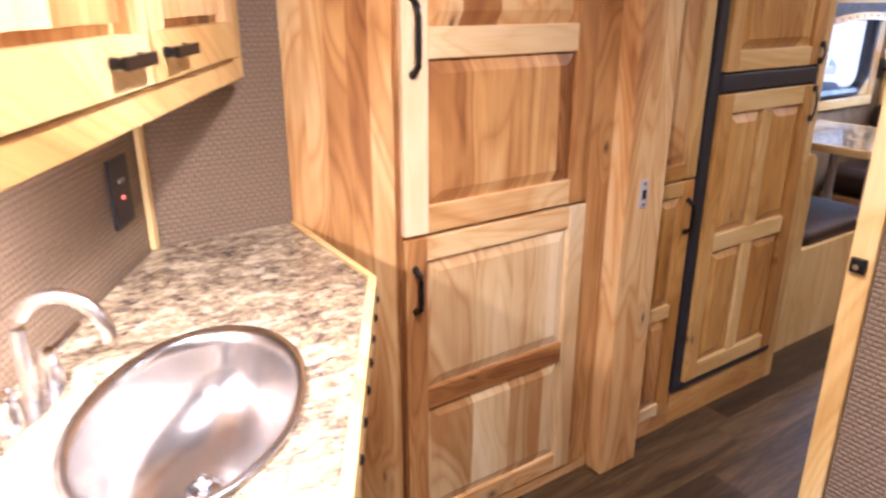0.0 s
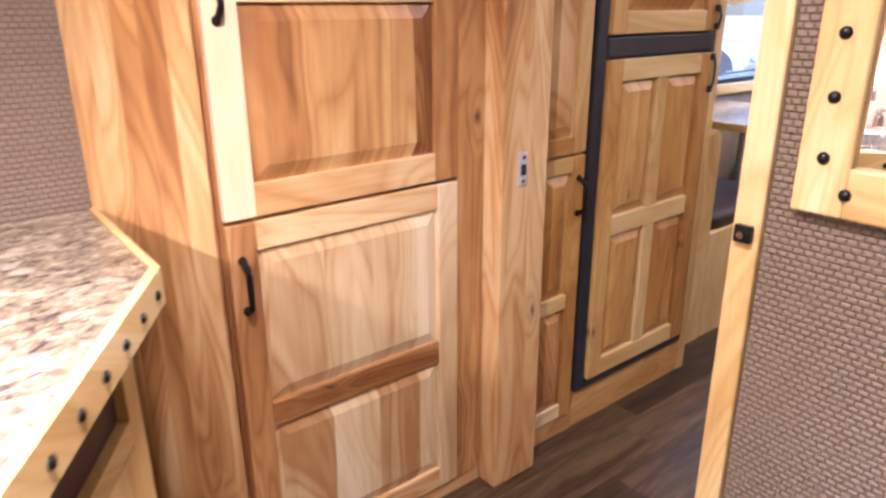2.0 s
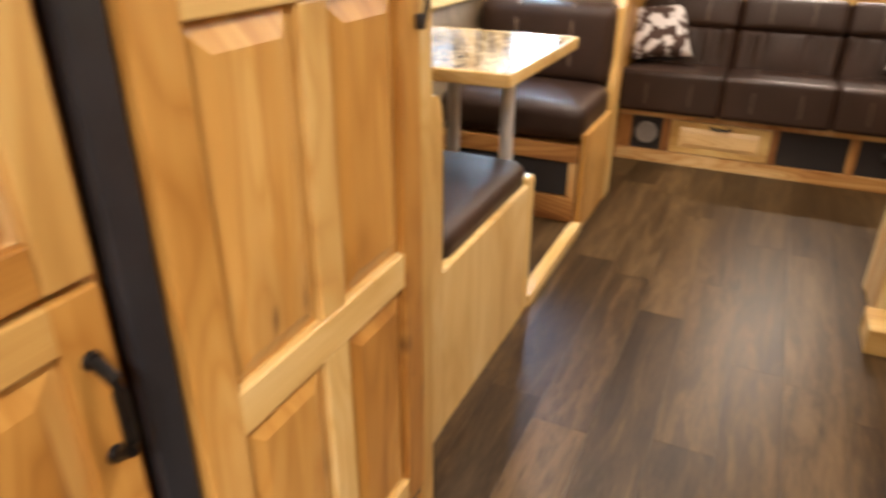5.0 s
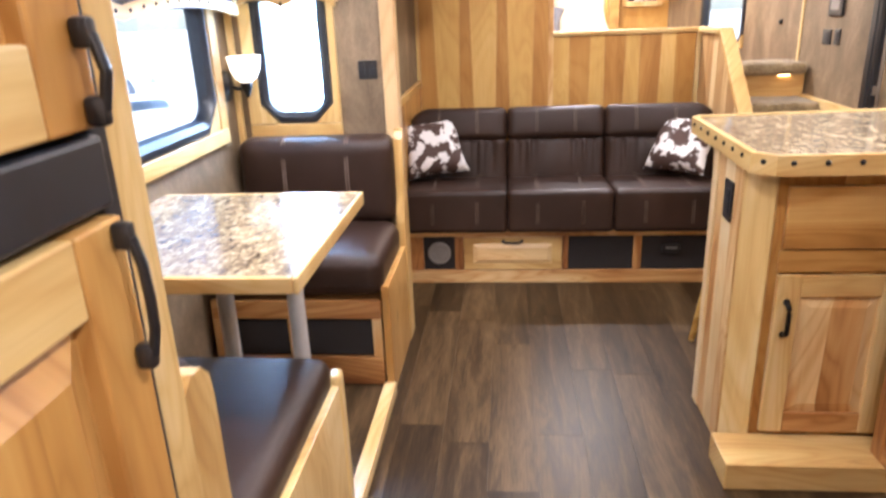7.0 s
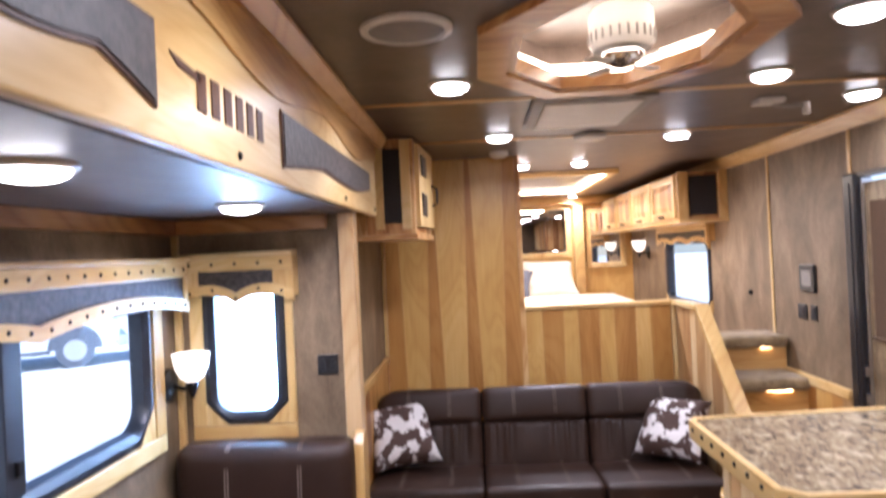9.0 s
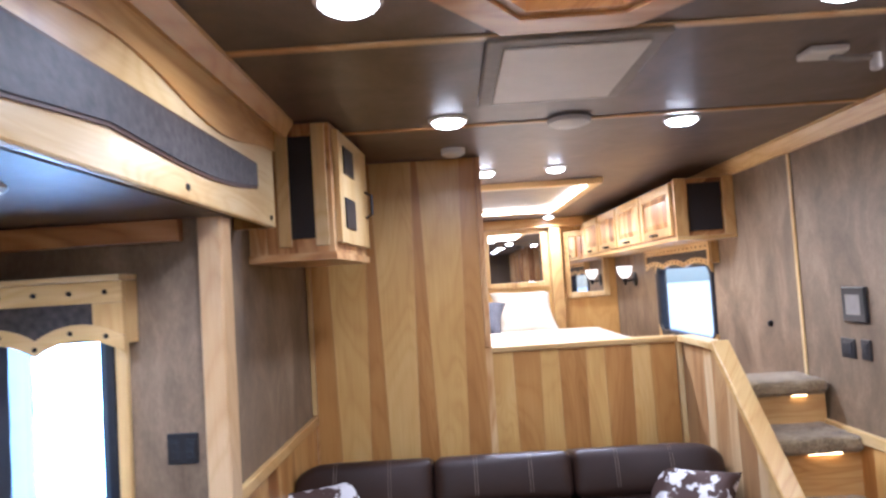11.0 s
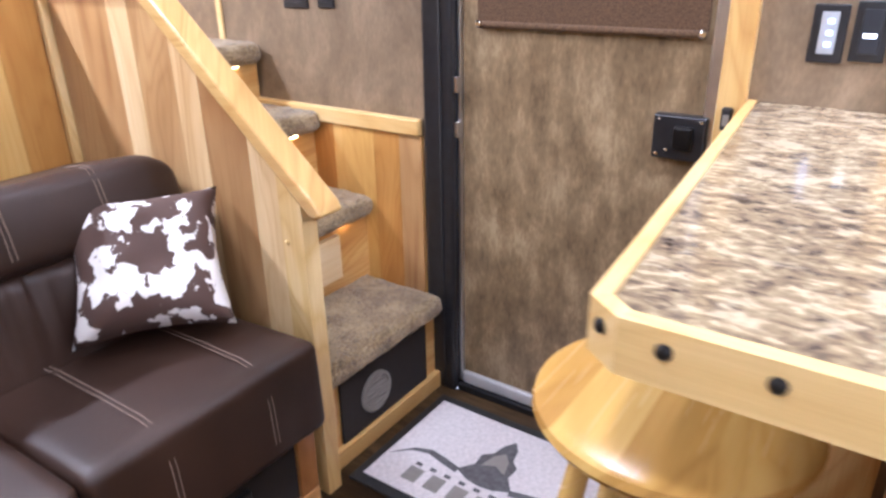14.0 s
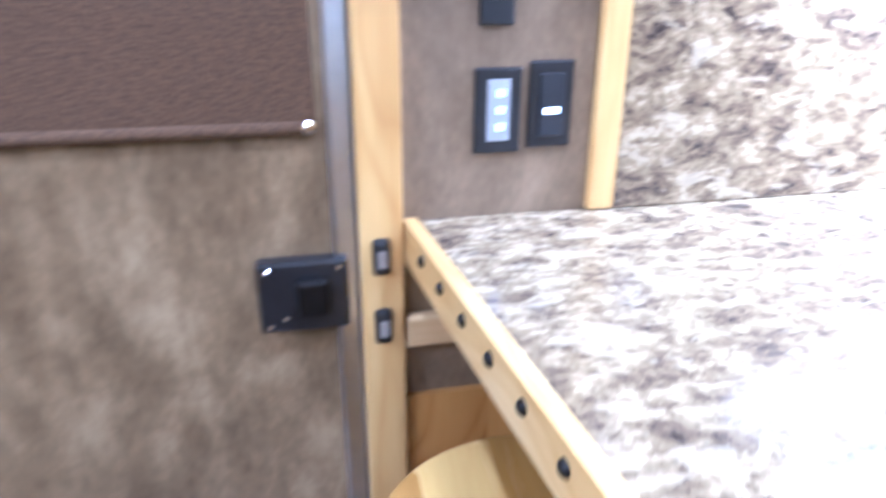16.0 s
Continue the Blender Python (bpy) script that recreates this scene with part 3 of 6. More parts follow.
# slide-out shell with two windows
def holed(axis, a0, a1, outer, hole):
    """A wall slab across one axis with a rectangular opening; outer and hole: (u0, u1, z0, z1)."""
    bm, rows = B(), []
    for (u0, u1, z0, z1), a in ((outer, a0), (hole, a0), (hole, a1), (outer, a1)):
        pts = ((u0, z0), (u1, z0), (u1, z1), (u0, z1))
        rows.append([bm.verts.new((a, u, z) if axis == "x" else (u, a, z)) for u, z in pts])
    for p, q in zip(rows, rows[1:] + rows[:1]):
        for k in range(4):
            bm.faces.new((p[k], p[(k + 1) % 4], q[(k + 1) % 4], q[k]))
    return bm


SX = 5.68
setting("wall_slide_back", holed("y", YS, YS + 0.04, (2.4, 5.74, 0, SZ), (4.16, 5.41, 0.965, 1.415)), M_WALL, "mottled grey-brown suede wall behind the dinette", "wall")
setting("wall_slide_end", holed("x", SX, SX + 0.04, (2.045, YS, 0, SZ), (2.335, 2.56, 0.952, 1.43)), M_WALL, "mottled suede end wall of the slide-out", "wall")
setting("ceiling_slide", box(2.4, 5.74, 2.03, YS + 0.04, SZ, SZ + 0.025), M_CEIL, "dark suede ceiling of the slide-out", "ceiling")
setting("wall_slide_near", box(2.40, 2.44, 2.5, YS, 0, CZ), M_WALL, "plain wall closing the slide-out", "wall")
setting("trim_slide_post", box(5.665, 5.742, 2.035, 2.092, 0.0, SZ + 0.0, 0.004), WU, "hickory post at the slide-out's end", "trim")
setting("trim_slide_top", box(5.652, 5.679, 2.13, YS - 0.003, SZ - 0.055, SZ - 0.002, 0.003), W["y"], "wood strip under the slide-out ceiling", "trim")
setting("trim_slide_top_back", box(3.6, 5.65, YS - 0.028, YS - 0.001, SZ - 0.055, SZ - 0.002, 0.003), W["x"], "wood strip under the slide-out ceiling", "trim")
setting("trim_slide_corner", box(5.655, 5.679, YS - 0.026, YS - 0.002, 0.04, SZ - 0.057, 0.003), WL["z"], "wood strip in the corner of the slide-out", "trim")
setting("trim_slide_sill", box(4.44, 5.12, 2.015, 2.06, 0.0, 0.045, 0.004), WL["x"], "pale wood sill with screws at the slide-out floor", "trim")

# right wall with entry door opening and loft window
bm = B()
bx(bm, -0.5, 5.545, -0.06, 0, 0, CZ), bx(bm, 6.275, 8.03, -0.06, 0, 0, CZ), bx(bm, 9.1, XE, -0.06, 0, 0, CZ)
bx(bm, 5.545, 6.275, -0.06, 0, 1.74, CZ), bx(bm, 8.03, 9.1, -0.06, 0, 0, 1.0), bx(bm, 8.03, 9.1, -0.06, 0, 1.5, CZ)
setting("wall_right", bm, M_WALL, "mottled grey-brown suede vinyl wall with battens", "wall")
wains = setting("wainscot_right", box(6.285, XP, 0.0005, 0.010, 0.0, 0.765), W_LITE, "hickory wainscot along the steps", "wainscot")
setting("chair_rail_right", box(6.285, XP, 0.0005, 0.024, 0.767, 0.812, 0.005), WL["x"], "wood chair rail along the steps", "trim")
for i, x in enumerate((7.05, 6.23)):
    setting("trim_batten_%d" % (i + 1), box(x - 0.011, x + 0.011, 0.0005, 0.008, 0.815 if i == 0 else 1.745, 1.93, 0.002), WL["z"], "thin pale wood batten", "trim")
setting("crown_right", prism(B(), [(0.0005, 1.93), (0.014, 1.93), (0.05, 1.985), (0.05, 1.998), (0.0005, 1.998)], "x", 2.45, XE), WL["x"], "wood crown moulding", "trim")
setting("wall_end", box(XE, XE + 0.05, 0, YL, 0, CZ), W_LITE, "wood-panelled end wall of the sleeping loft", "wall")

# bath partition with doorway
setting("wall_partition", box(2.36, 2.40, 0, 1.155, 0, CZ), M_WEAVE, "partition with brown basket-weave covering", "wall")
setting("trim_doorway", box(2.348, 2.412, 1.157, 1.205, 0, CZ, 0.004), WL["z"], "pale wood jamb of the bathroom doorway", "trim")
setting("trim_doorway_post", box(2.432, 2.598, 1.855, 1.97, 0.0, CZ, 0.006), WBL["z"], "knotty hickory doorway post", "trim")

# ceiling with an elongated octagonal tray
OX, OY, HX, HY, CX, CY = 4.99, 1.215, 0.44, 0.285, 0.27, 0.11


def octagon(grow):
    a, b = HX + grow, HY + grow
    c = 0.41 * grow
    return [(OX + a, OY - CY - c), (OX + a, OY + CY + c), (OX + HX - CX + c, OY + b), (OX - HX + CX - c, OY + b), (OX - a, OY + CY + c), (OX - a, OY - CY - c), (OX - HX + CX - c, OY - b), (OX + HX - CX + c, OY - b)]


bm = B()
outer = [(XE, 0), (XE, YL), (XE - 2, YL), (-0.4, YL), (-0.5, YL), (-0.5, 0), (-0.4, 0), (XE - 2, 0)]
for z, flip in ((CZ, 0), (CZ + 0.03, 1)):
    vo = [bm.verts.new((*p, z)) for p in outer]
    vi = [bm.verts.new((*p, z)) for p in octagon(0)]
    for k in range(8):
        j = (k + 1) % 8
        bm.faces.new((vo[k], vo[j], vi[j], vi[k]))
setting("ceiling", bm, M_CEIL, "dark brown suede ceiling with octagonal tray")
bm = prism(B(), octagon(0.10), "z", CZ + 0.15, CZ + 0.17)
setting("ceiling_tray", bm, M_CEIL, "dark top of the octagonal ceiling tray", "ceiling")
bm = B()
o0, o1 = octagon(0.07), octagon(0.10)
for za, zb in ((CZ + 0.031, CZ + 0.15),):
    ra, rb = [bm.verts.new((*p, za)) for p in o0], [bm.verts.new((*p, zb)) for p in o0]
    sa, sb = [bm.verts.new((*p, za)) for p in o1], [bm.verts.new((*p, zb)) for p in o1]
    for k in range(8):
        j = (k + 1) % 8
        for q in ((ra[k], ra[j], rb[j], rb[k]), (sa[k], sa[j], sb[j], sb[k]), (ra[k], ra[j], sa[j], sa[k])):
            bm.faces.new(q)
setting("ceiling_tray_side", bm, M_CEIL, "dark sides of the octagonal ceiling tray", "ceiling")


def ring(grow0, grow1, z0, z1):
    bm = B()
    a, b = octagon(grow0), octagon(grow1)
    rows = [[bm.verts.new((*p, z)) for p in poly] for poly, z in ((a, z0), (b, z0), (b, z1), (a, z1))]
    for r0, r1 in zip(rows, rows[1:] + rows[:1]):
        for k in range(8):
            j = (k + 1) % 8
            bm.faces.new((r0[k], r0[j], r1[j], r1[k]))
    return bm


setting("trim_tray_outer", ring(-0.005, 0.075, CZ - 0.022, CZ - 0.001), W["y"], "wood moulding round the ceiling tray", "trim")
setting("trim_tray_inner", ring(-0.030, -0.004, CZ - 0.014, CZ + 0.030), WG["x"], "inner wood lip of the ceiling tray", "trim")
setting("trim_tray_led", ring(0.024, 0.038, CZ + 0.031, CZ + 0.072), M_LED, "warm light strip inside the ceiling tray", "light strip")
for i, x in enumerate((2.9, 3.95, 5.56, 6.42)):
    setting("trim_ceiling_%d" % (i + 1), box(x - 0.014, x + 0.014, 0.05, 2.03, CZ - 0.006, CZ - 0.0005, 0.002), W["y"], "thin wood ceiling batten", "trim")

# partition behind the sofa
part_wall = setting("wall_sofa", box(XP + 0.004, XP + 0.05, 1.346, YL, 0.0, CZ), W["z"], "full-height veneered partition behind the sofa", "wall")
half_wall = setting("wall_half", box(XP + 0.004, XP + 0.05, 0.545, 1.346, 0.0, 1.148), W["z"], "half-height veneered partition below the loft ledge", "wall")
setting("trim_ledge", box(XP - 0.012, XP + 0.062, 0.545, 1.346, 1.149, 1.172, 0.004), WL["y"], "pale wood ledge on the half partition", "trim")
setting("trim_wall_end", box(XP - 0.008, XP + 0.058, 1.3465, 1.372, 1.175, CZ, 0.003), W["z"], "wood edge of the full-height partition", "trim")
setting("trim_wall_corner", box(XP - 0.02, XP - 0.001, YL - 0.022, YL - 0.002, 0.93, CZ, 0.003), WL["z"], "wood strip in the corner", "trim")
setting("trim_half_corner", box(XP - 0.022, XP - 0.002, 0.537, 0.560, 0.30, 1.148, 0.003), WL["z"], "pale wood strip in the corner of the half partition", "trim")
setting("chair_rail_counter", box(5.12, 5.49, 0.0005, 0.022, 0.767, 0.812, 0.005), WC["x"], "wood chair rail under the worktop", "trim")
setting("wainscot_counter", box(5.12, 5.49, 0.0005, 0.010, 0.0, 0.685), WGB["z"], "hickory wainscot under the worktop", "wainscot")


# ---- bathroom ----
def rear(d, n, z):
    """A place by its distance along the slanted wall from its far corner, out of the wall, and its height."""
    return tuple(R0 + D2 * d + N2 * n + Vector((0, 0, z)))


# vanity: the worktop follows the slanted wall
FT = 0.487
tip = (1.547, 1.722)
front_end = Vector((1.547, 1.722, 0)) - D2 * 0.98
wall_end = front_end - N2 * FT
counter = [(1.243, 2.153), (1.557, 2.153), tip, tuple(front_end.xy), tuple((wall_end + N2 * 0.002).xy)]
SC = Vector((1.134, 1.454, 0))
SA, SB = 0.224, 0.142
bm = B()
ne = 40
ell = [SC + D2 * (SA * 0.97 * math.cos(2 * math.pi * k / ne)) + N2 * (SB * 0.97 * math.sin(2 * math.pi * k / ne)) for k in range(ne)]
for z in (0.945, 0.915):
    vo = [bm.verts.new((*p, z)) for p in counter]
    vi = [bm.verts.new((p.x, p.y, z)) for p in ell]
    es = [bm.edges.new((r[k], r[(k + 1) % len(r)])) for r in (vo, vi) for k in range(len(r))]
    bmesh.ops.triangle_fill(bm, use_beauty=True, use_dissolve=False, edges=es)
bm.verts.ensure_lookup_table()
n0 = len(counter) + ne
for k in range(len(counter)):
    j = (k + 1) % len(counter)
    bm.faces.new((bm.verts[k], bm.verts[j], bm.verts[n0 + j], bm.verts[n0 + k]))
for k in range(ne):
    j = (k + 1) % ne
    o = len(counter)
    bm.faces.new((bm.verts[o + k], bm.verts[o + j], bm.verts[n0 + o + j], bm.verts[n0 + o + k]))
top = thing("vanity_worktop", (1.3, 1.6, 0.915), "speckled granite-look worktop with nail-studded pale wood edge", "worktop")
part("top", bm, M_GRANITE, top)
bm = prism(B(), [(1.5575, 2.152), (1.572, 2.152), (1.562, 1.716), (1.548, 1.722)], "z", 0.898, 0.949)
part("end_edging", bm, WL["y"], top)
e0, e1 = Vector((*tip, 0)), front_end
bm = prism(B(), [tuple((e0 + N2 * 0.0005).xy), tuple((e0 + N2 * 0.016 + D2 * 0.004).xy), tuple((e1 + N2 * 0.016).xy), tuple((e1 + N2 * 0.0005).xy)], "z", 0.888, 0.949)
part("front_edging", bm, WL["y"], top)
for k in range(11):
    p = e0 + N2 * 0.016 - D2 * (0.035 + 0.083 * k)
    part("nail_head", nailhead(B(), (p.x, p.y, 0.916), 0.0082, N2), M_IRON, top, "", "auto")

cab = thing("vanity_cabinet", (1.3, 1.5, 0.0), "hickory vanity cabinet below the basin with dark front panel", "cabinet")
g0, g1 = e0 - N2 * 0.06 - D2 * 0.05, e1 - N2 * 0.06
body = [tuple(g0.xy), tuple(g1.xy), tuple((g1 - N2 * 0.40).xy), (1.25, 2.14), (1.46, 2.14)]
part("body", prism(B(), body, "z", 0.0, 0.74), WB["z"], cab)
gg0, gg1 = g0 + N2 * 0.012, g1 + N2 * 0.012
part("top_panel", prism(B(), [tuple(gg0.xy), tuple(gg1.xy), tuple((gg1 - N2 * 0.012).xy), tuple((gg0 - N2 * 0.012).xy)], "z", 0.745, 0.887), M_BROWNP, cab, "dark brown false front")
for name, a, b, z0, z1, m in (("end_stile", 0.0, 0.058, 0.0, 0.886, WL["z"]), ("front_rail", 0.0585, 0.93, 0.703, 0.744, WL["y"])):
    q0, q1 = g0 - D2 * a, g0 - D2 * b
    part(name, prism(B(), [tuple((q0 + N2 * 0.0125).xy), tuple((q1 + N2 * 0.0125).xy), tuple((q1 + N2 * 0.030).xy), tuple((q0 + N2 * 0.030).xy)], "z", z0, z1), m, cab)
for a, b, z0, z1, th in ((0.06, 0.46, 0.10, 0.70, 0.03), (0.48, 0.88, 0.10, 0.70, 0.03)):
    q0, q1 = g0 - D2 * a, g0 - D2 * b
    d = part("door", prism(B(), [tuple((q0 + N2 * 0.001).xy), tuple((q1 + N2 * 0.001).xy), tuple((q1 + N2 * th).xy), tuple((q0 + N2 * th).xy)], "z", z0, z1), WL["z"], cab)
    r0, r1 = q0 - D2 * 0.06, q1 + D2 * 0.06
    part("panel", prism(B(), [tuple((r0 + N2 * th).xy), tuple((r1 + N2 * th).xy), tuple((r1 - D2 * 0.02 + N2 * (th + 0.008)).xy), tuple((r0 + D2 * -0.02 + N2 * (th + 0.008)).xy)], "z", z0 + 0.08, z1 - 0.08), WB["z"], d)

# basin and tap
basin = thing("wash_basin", (SC.x, SC.y, 0.80), "oval brushed stainless steel wash basin set in the worktop", "basin")
bm = B()
prof = [(1.06, 0.948), (1.06, 0.951), (1.0, 0.952), (0.955, 0.946), (0.93, 0.930), (0.90, 0.895), (0.82, 0.855), (0.66, 0.825), (0.42, 0.811), (0.16, 0.805), (0.10, 0.803)]
rows = [[bm.verts.new(tuple((SC + D2 * (SA * s * math.cos(2 * math.pi * k / 56)) + N2 * (SB * s * math.sin(2 * math.pi * k / 56)) + Vector((0, 0, z))))) for k in range(56)] for s, z in prof]
for r0, r1 in zip(rows, rows[1:]):
    for k in range(56):
        bm.faces.new((r0[k], r0[(k + 1) % 56], r1[(k + 1) % 56], r1[k]))
bm.faces.new(rows[-1])
part("bowl", bm, M_STEEL, basin, "", True)
bm = lathe(B(), [(0.022, 0.803), (0.026, 0.807), (0.020, 0.810), (0.012, 0.809)], (SC.x, SC.y, 0.0))
part("drain_ring", bm, M_CHROME, basin, "chrome drain ring", True)
bm = lathe(B(), [(0.010, 0.809), (0.013, 0.822), (0.006, 0.829), (0.002, 0.830)], (SC.x, SC.y, 0.0), 16)
part("stopper", bm, M_CHROME, basin, "chrome drain stopper", True)

tap = thing("basin_tap", rear(-0.66, 0.065, 0.946), "brushed metal gooseneck tap with two lever handles", "tap")
T0 = Vector(rear(-0.66, 0.065, 0.0))
bm = B()
base = [T0 + D2 * (0.085 * math.cos(a)) + N2 * (0.028 * math.sin(a)) for a in [2 * math.pi * k / 24 for k in range(24)]]
prism(bm, [tuple(p.xy) for p in base], "z", 0.946, 0.958)
part("base_plate", bm, M_STEEL, tap)
pts = [T0 + Vector((0, 0, 0.955)), T0 + Vector((0, 0, 1.055))]
for k in range(1, 13):
    a = math.pi * k / 12 * 1.02
    pts.append(T0 + N2 * (0.058 * (1 - math.cos(a))) + Vector((0, 0, 1.055 + 0.060 * math.sin(a))))
part("spout", tube(B(), pts, 0.0105, 14), M_STEEL, tap, "", "auto")
for s in (-1, 1):
    c = T0 + D2 * (0.055 * s)
    bm = lathe(B(), [(0.018, 0.957), (0.016, 0.985), (0.013, 0.995), (0.015, 1.0), (0.012, 1.012), (0.004, 1.016)], (c.x, c.y, 0), 18)
    hd = part("handle_stem", bm, M_CHROME, tap, "", "auto")
    part("lever", tube(B(), [c + Vector((0, 0, 1.002)), c + D2 * (0.03 * s) + N2 * 0.006 + Vector((0, 0, 1.006)), c + D2 * (0.075 * s) + N2 * 0.012 + Vector((0, 0, 1.012))], 0.006, 10), M_CHROME, hd, "", "auto")

# upper cabinet over the basin
up = thing("bathroom_upper_cabinet", rear(-0.5, 0.1, 1.31), "hickory upper cabinet over the basin with two doors", "cabinet")
UD = 0.215


def rbox(d0, d1, n0, n1, z0, z1):
    q = [rear(d0, n0, 0), rear(d1, n0, 0), rear(d1, n1, 0), rear(d0, n1, 0)]
    return prism(B(), [p[:2] for p in q], "z", z0, z1)


part("body", rbox(-1.25, 0.04, 0.003, UD - 0.02, 1.315, 1.93), WB["z"], up)
part("bottom_rail", rbox(-1.25, 0.06, UD - 0.019, UD + 0.004, 1.31, 1.352), WL["y"], up)
part("end_stile", rbox(-0.026, 0.06, UD - 0.019, UD + 0.004, 1.353, 1.93), WL["z"], up)
part("far_stile", rbox(-1.25, -0.975, UD - 0.019, UD + 0.004, 1.353, 1.93), WL["z"], up)
for a, b in ((-0.495, -0.03), (-0.97, -0.505)):
    d = part("door", rbox(a, b, UD - 0.018, UD - 0.008, 1.358, 1.90), WB["z"], up)
    part("rail", rbox(a, b, UD - 0.007, UD + 0.014, 1.358, 1.425), WL["y"], d)
    part("rail", rbox(a, b, UD - 0.007, UD + 0.014, 1.84, 1.90), WL["y"], d)
    for p, q in ((a, a + 0.06), (b - 0.06, b)):
        part("stile", rbox(p, q, UD - 0.007, UD + 0.014, 1.4255, 1.8395), W["z"], d)
    part("panel", rbox(a + 0.075, b - 0.075, UD - 0.007, UD + 0.008, 1.44, 1.825), WB["z"], d)
for dd in (-0.405, -0.595):
    bm = rbox(dd - 0.052, dd + 0.052, UD + 0.030, UD + 0.036, 1.388, 1.404)
    for q in (-0.044, 0.044):
        cyl(bm, rear(dd + q, UD + 0.0135, 1.396), rear(dd + q, UD + 0.031, 1.396), 0.008, 0.006, 12)
    part("handle", bm, M_IRON, up, "black iron strap handle", "auto")

out = thing("bathroom_outlet", rear(-0.14, 0.003, 1.07), "black wall outlet with a red indicator", "outlet")
part("plate", rbox(-0.185, -0.10, 0.003, 0.010, 1.045, 1.18), M_BLACK, out)
part("indicator", rbox(-0.148, -0.138, 0.0105, 0.0125, 1.098, 1.104), M_RED, out, "red indicator light")
part("button", rbox(-0.155, -0.131, 0.0105, 0.0135, 1.13, 1.138), M_GREY, out, "grey test button")

# tall linen cabinet
FY = 1.935
tall = thing("linen_cabinet", (2.08, 2.2, 0), "tall hickory linen cabinet with raised-panel doors", "cabinet")
part("body", box(1.74, 2.428, FY, 2.45, 0.0, CZ - 0.002), WB["z"], tall)
part("angled_side", prism(B(), [(1.566, 2.15), (1.735, FY - 0.004), (1.739, FY + 0.01), (1.60, 2.15)], "z", 0, CZ - 0.002), WA, tall)
part("face_stile", box(2.345, 2.430, FY - 0.016, FY - 0.0005, 0.045, CZ - 0.003, 0.002), W["z"], tall)
part("toe_board", box(1.745, 2.43, FY - 0.012, FY - 0.0005, 0.0, 0.043, 0.002), W["x"], tall)
door(tall, "-y", FY, 1.748, 2.342, 0.935, 1.93, rails=(1.375,), handle=(1.775, 1.39, 0.16), sw=0.068, stiles="cm", bars="mcp", fields="kl")
door(tall, "-y", FY, 1.748, 2.342, 0.048, 0.926, rails=(0.475,), handle=(1.775, 0.795, 0.11), sw=0.062, stiles="mc", bars="mdm", fields="xx")
strike = thing("door_strike", (2.503, 1.853, 0.94), "bright metal strike plate on the doorway post", "strike plate")
part("plate", box(2.488, 2.520, 1.8515, 1.8545, 0.90, 0.985, 0.001), M_PLATE, strike)
part("lip", box(2.496, 2.512, 1.8485, 1.851, 0.928, 0.955, 0.001), M_BLACK, strike)
for z in (0.912, 0.973):
    part("screw", cyl(B(), (2.504, 1.8512, z), (2.504, 1.849, z), 0.005, n=10), M_STEEL, strike)
catch = thing("door_catch", (2.345, 1.18, 0.975), "small dark metal catch on the doorway jamb", "catch")
part("plate", box(2.336, 2.3475, 1.166, 1.196, 0.960, 0.990, 0.002), M_IRON, catch)
part("pin", cyl(B(), (2.3355, 1.18, 0.975), (2.328, 1.18, 0.975), 0.006, n=12), M_STEEL, catch)

# mirror on the partition
mir = thing("framed_mirror", (2.358, 0.78, 1.03), "mirror in a wide pale wood frame with black nail heads", "mirror")
MY0, MY1, MZ0, MZ1, MW = 0.46, 1.112, 1.035, 1.78, 0.075
part("glass", box(2.350, 2.357, MY0 + 0.05, MY1 - 0.05, MZ0 + 0.05, MZ1 - 0.05), M_MIRROR, mir, "silvered mirror glass")
for y0, y1, z0, z1, a in ((MY1 - MW, MY1, MZ0, MZ1, "z"), (MY0, MY0 + MW, MZ0, MZ1, "z"), (MY0 + MW, MY1 - MW, MZ0, MZ0 + MW, "y"), (MY0 + MW, MY1 - MW, MZ1 - MW, MZ1, "y")):
    part("frame_board", box(2.335, 2.349, y0, y1, z0, z1, 0.004), WL[a], mir)
for k in range(8):
    part("nail_head", nailhead(B(), (2.335, MY1 - MW / 2, MZ0 + 0.085 + k * 0.088), 0.0095, (-1, 0, 0)), M_IRON, mir, "", "auto")
for k in range(1, 6):
    part("nail_head", nailhead(B(), (2.335, MY1 + 0.012 - 0.088 * k, MZ0 + 0.036), 0.0095, (-1, 0, 0)), M_IRON, mir, "", "auto")

# ---- fridge wall ----
nar = thing("narrow_cabinet", (2.72, 2.2, 0), "narrow tall hickory cabinet beside the fridge", "cabinet")
part("body", box(2.604, 2.838, FY, 2.5, 0.0, CZ - 0.002), WB["z"], nar)
door(nar, "-y", FY, 2.612, 2.822, 0.936, 1.90, sw=0.048, name="door", stiles="pp", bars="gp", fields="l")
door(nar, "-y", FY, 2.612, 2.822, 0.07, 0.928, rails=(0.48,), sw=0.048, handle=(2.797, 0.81, 0.105), stiles="pg", bars="cpp", fields="lh")
part("toe_board", box(2.606, 2.836, FY - 0.012, FY - 0.0005, 0.0, 0.066, 0.002), W["x"], nar)

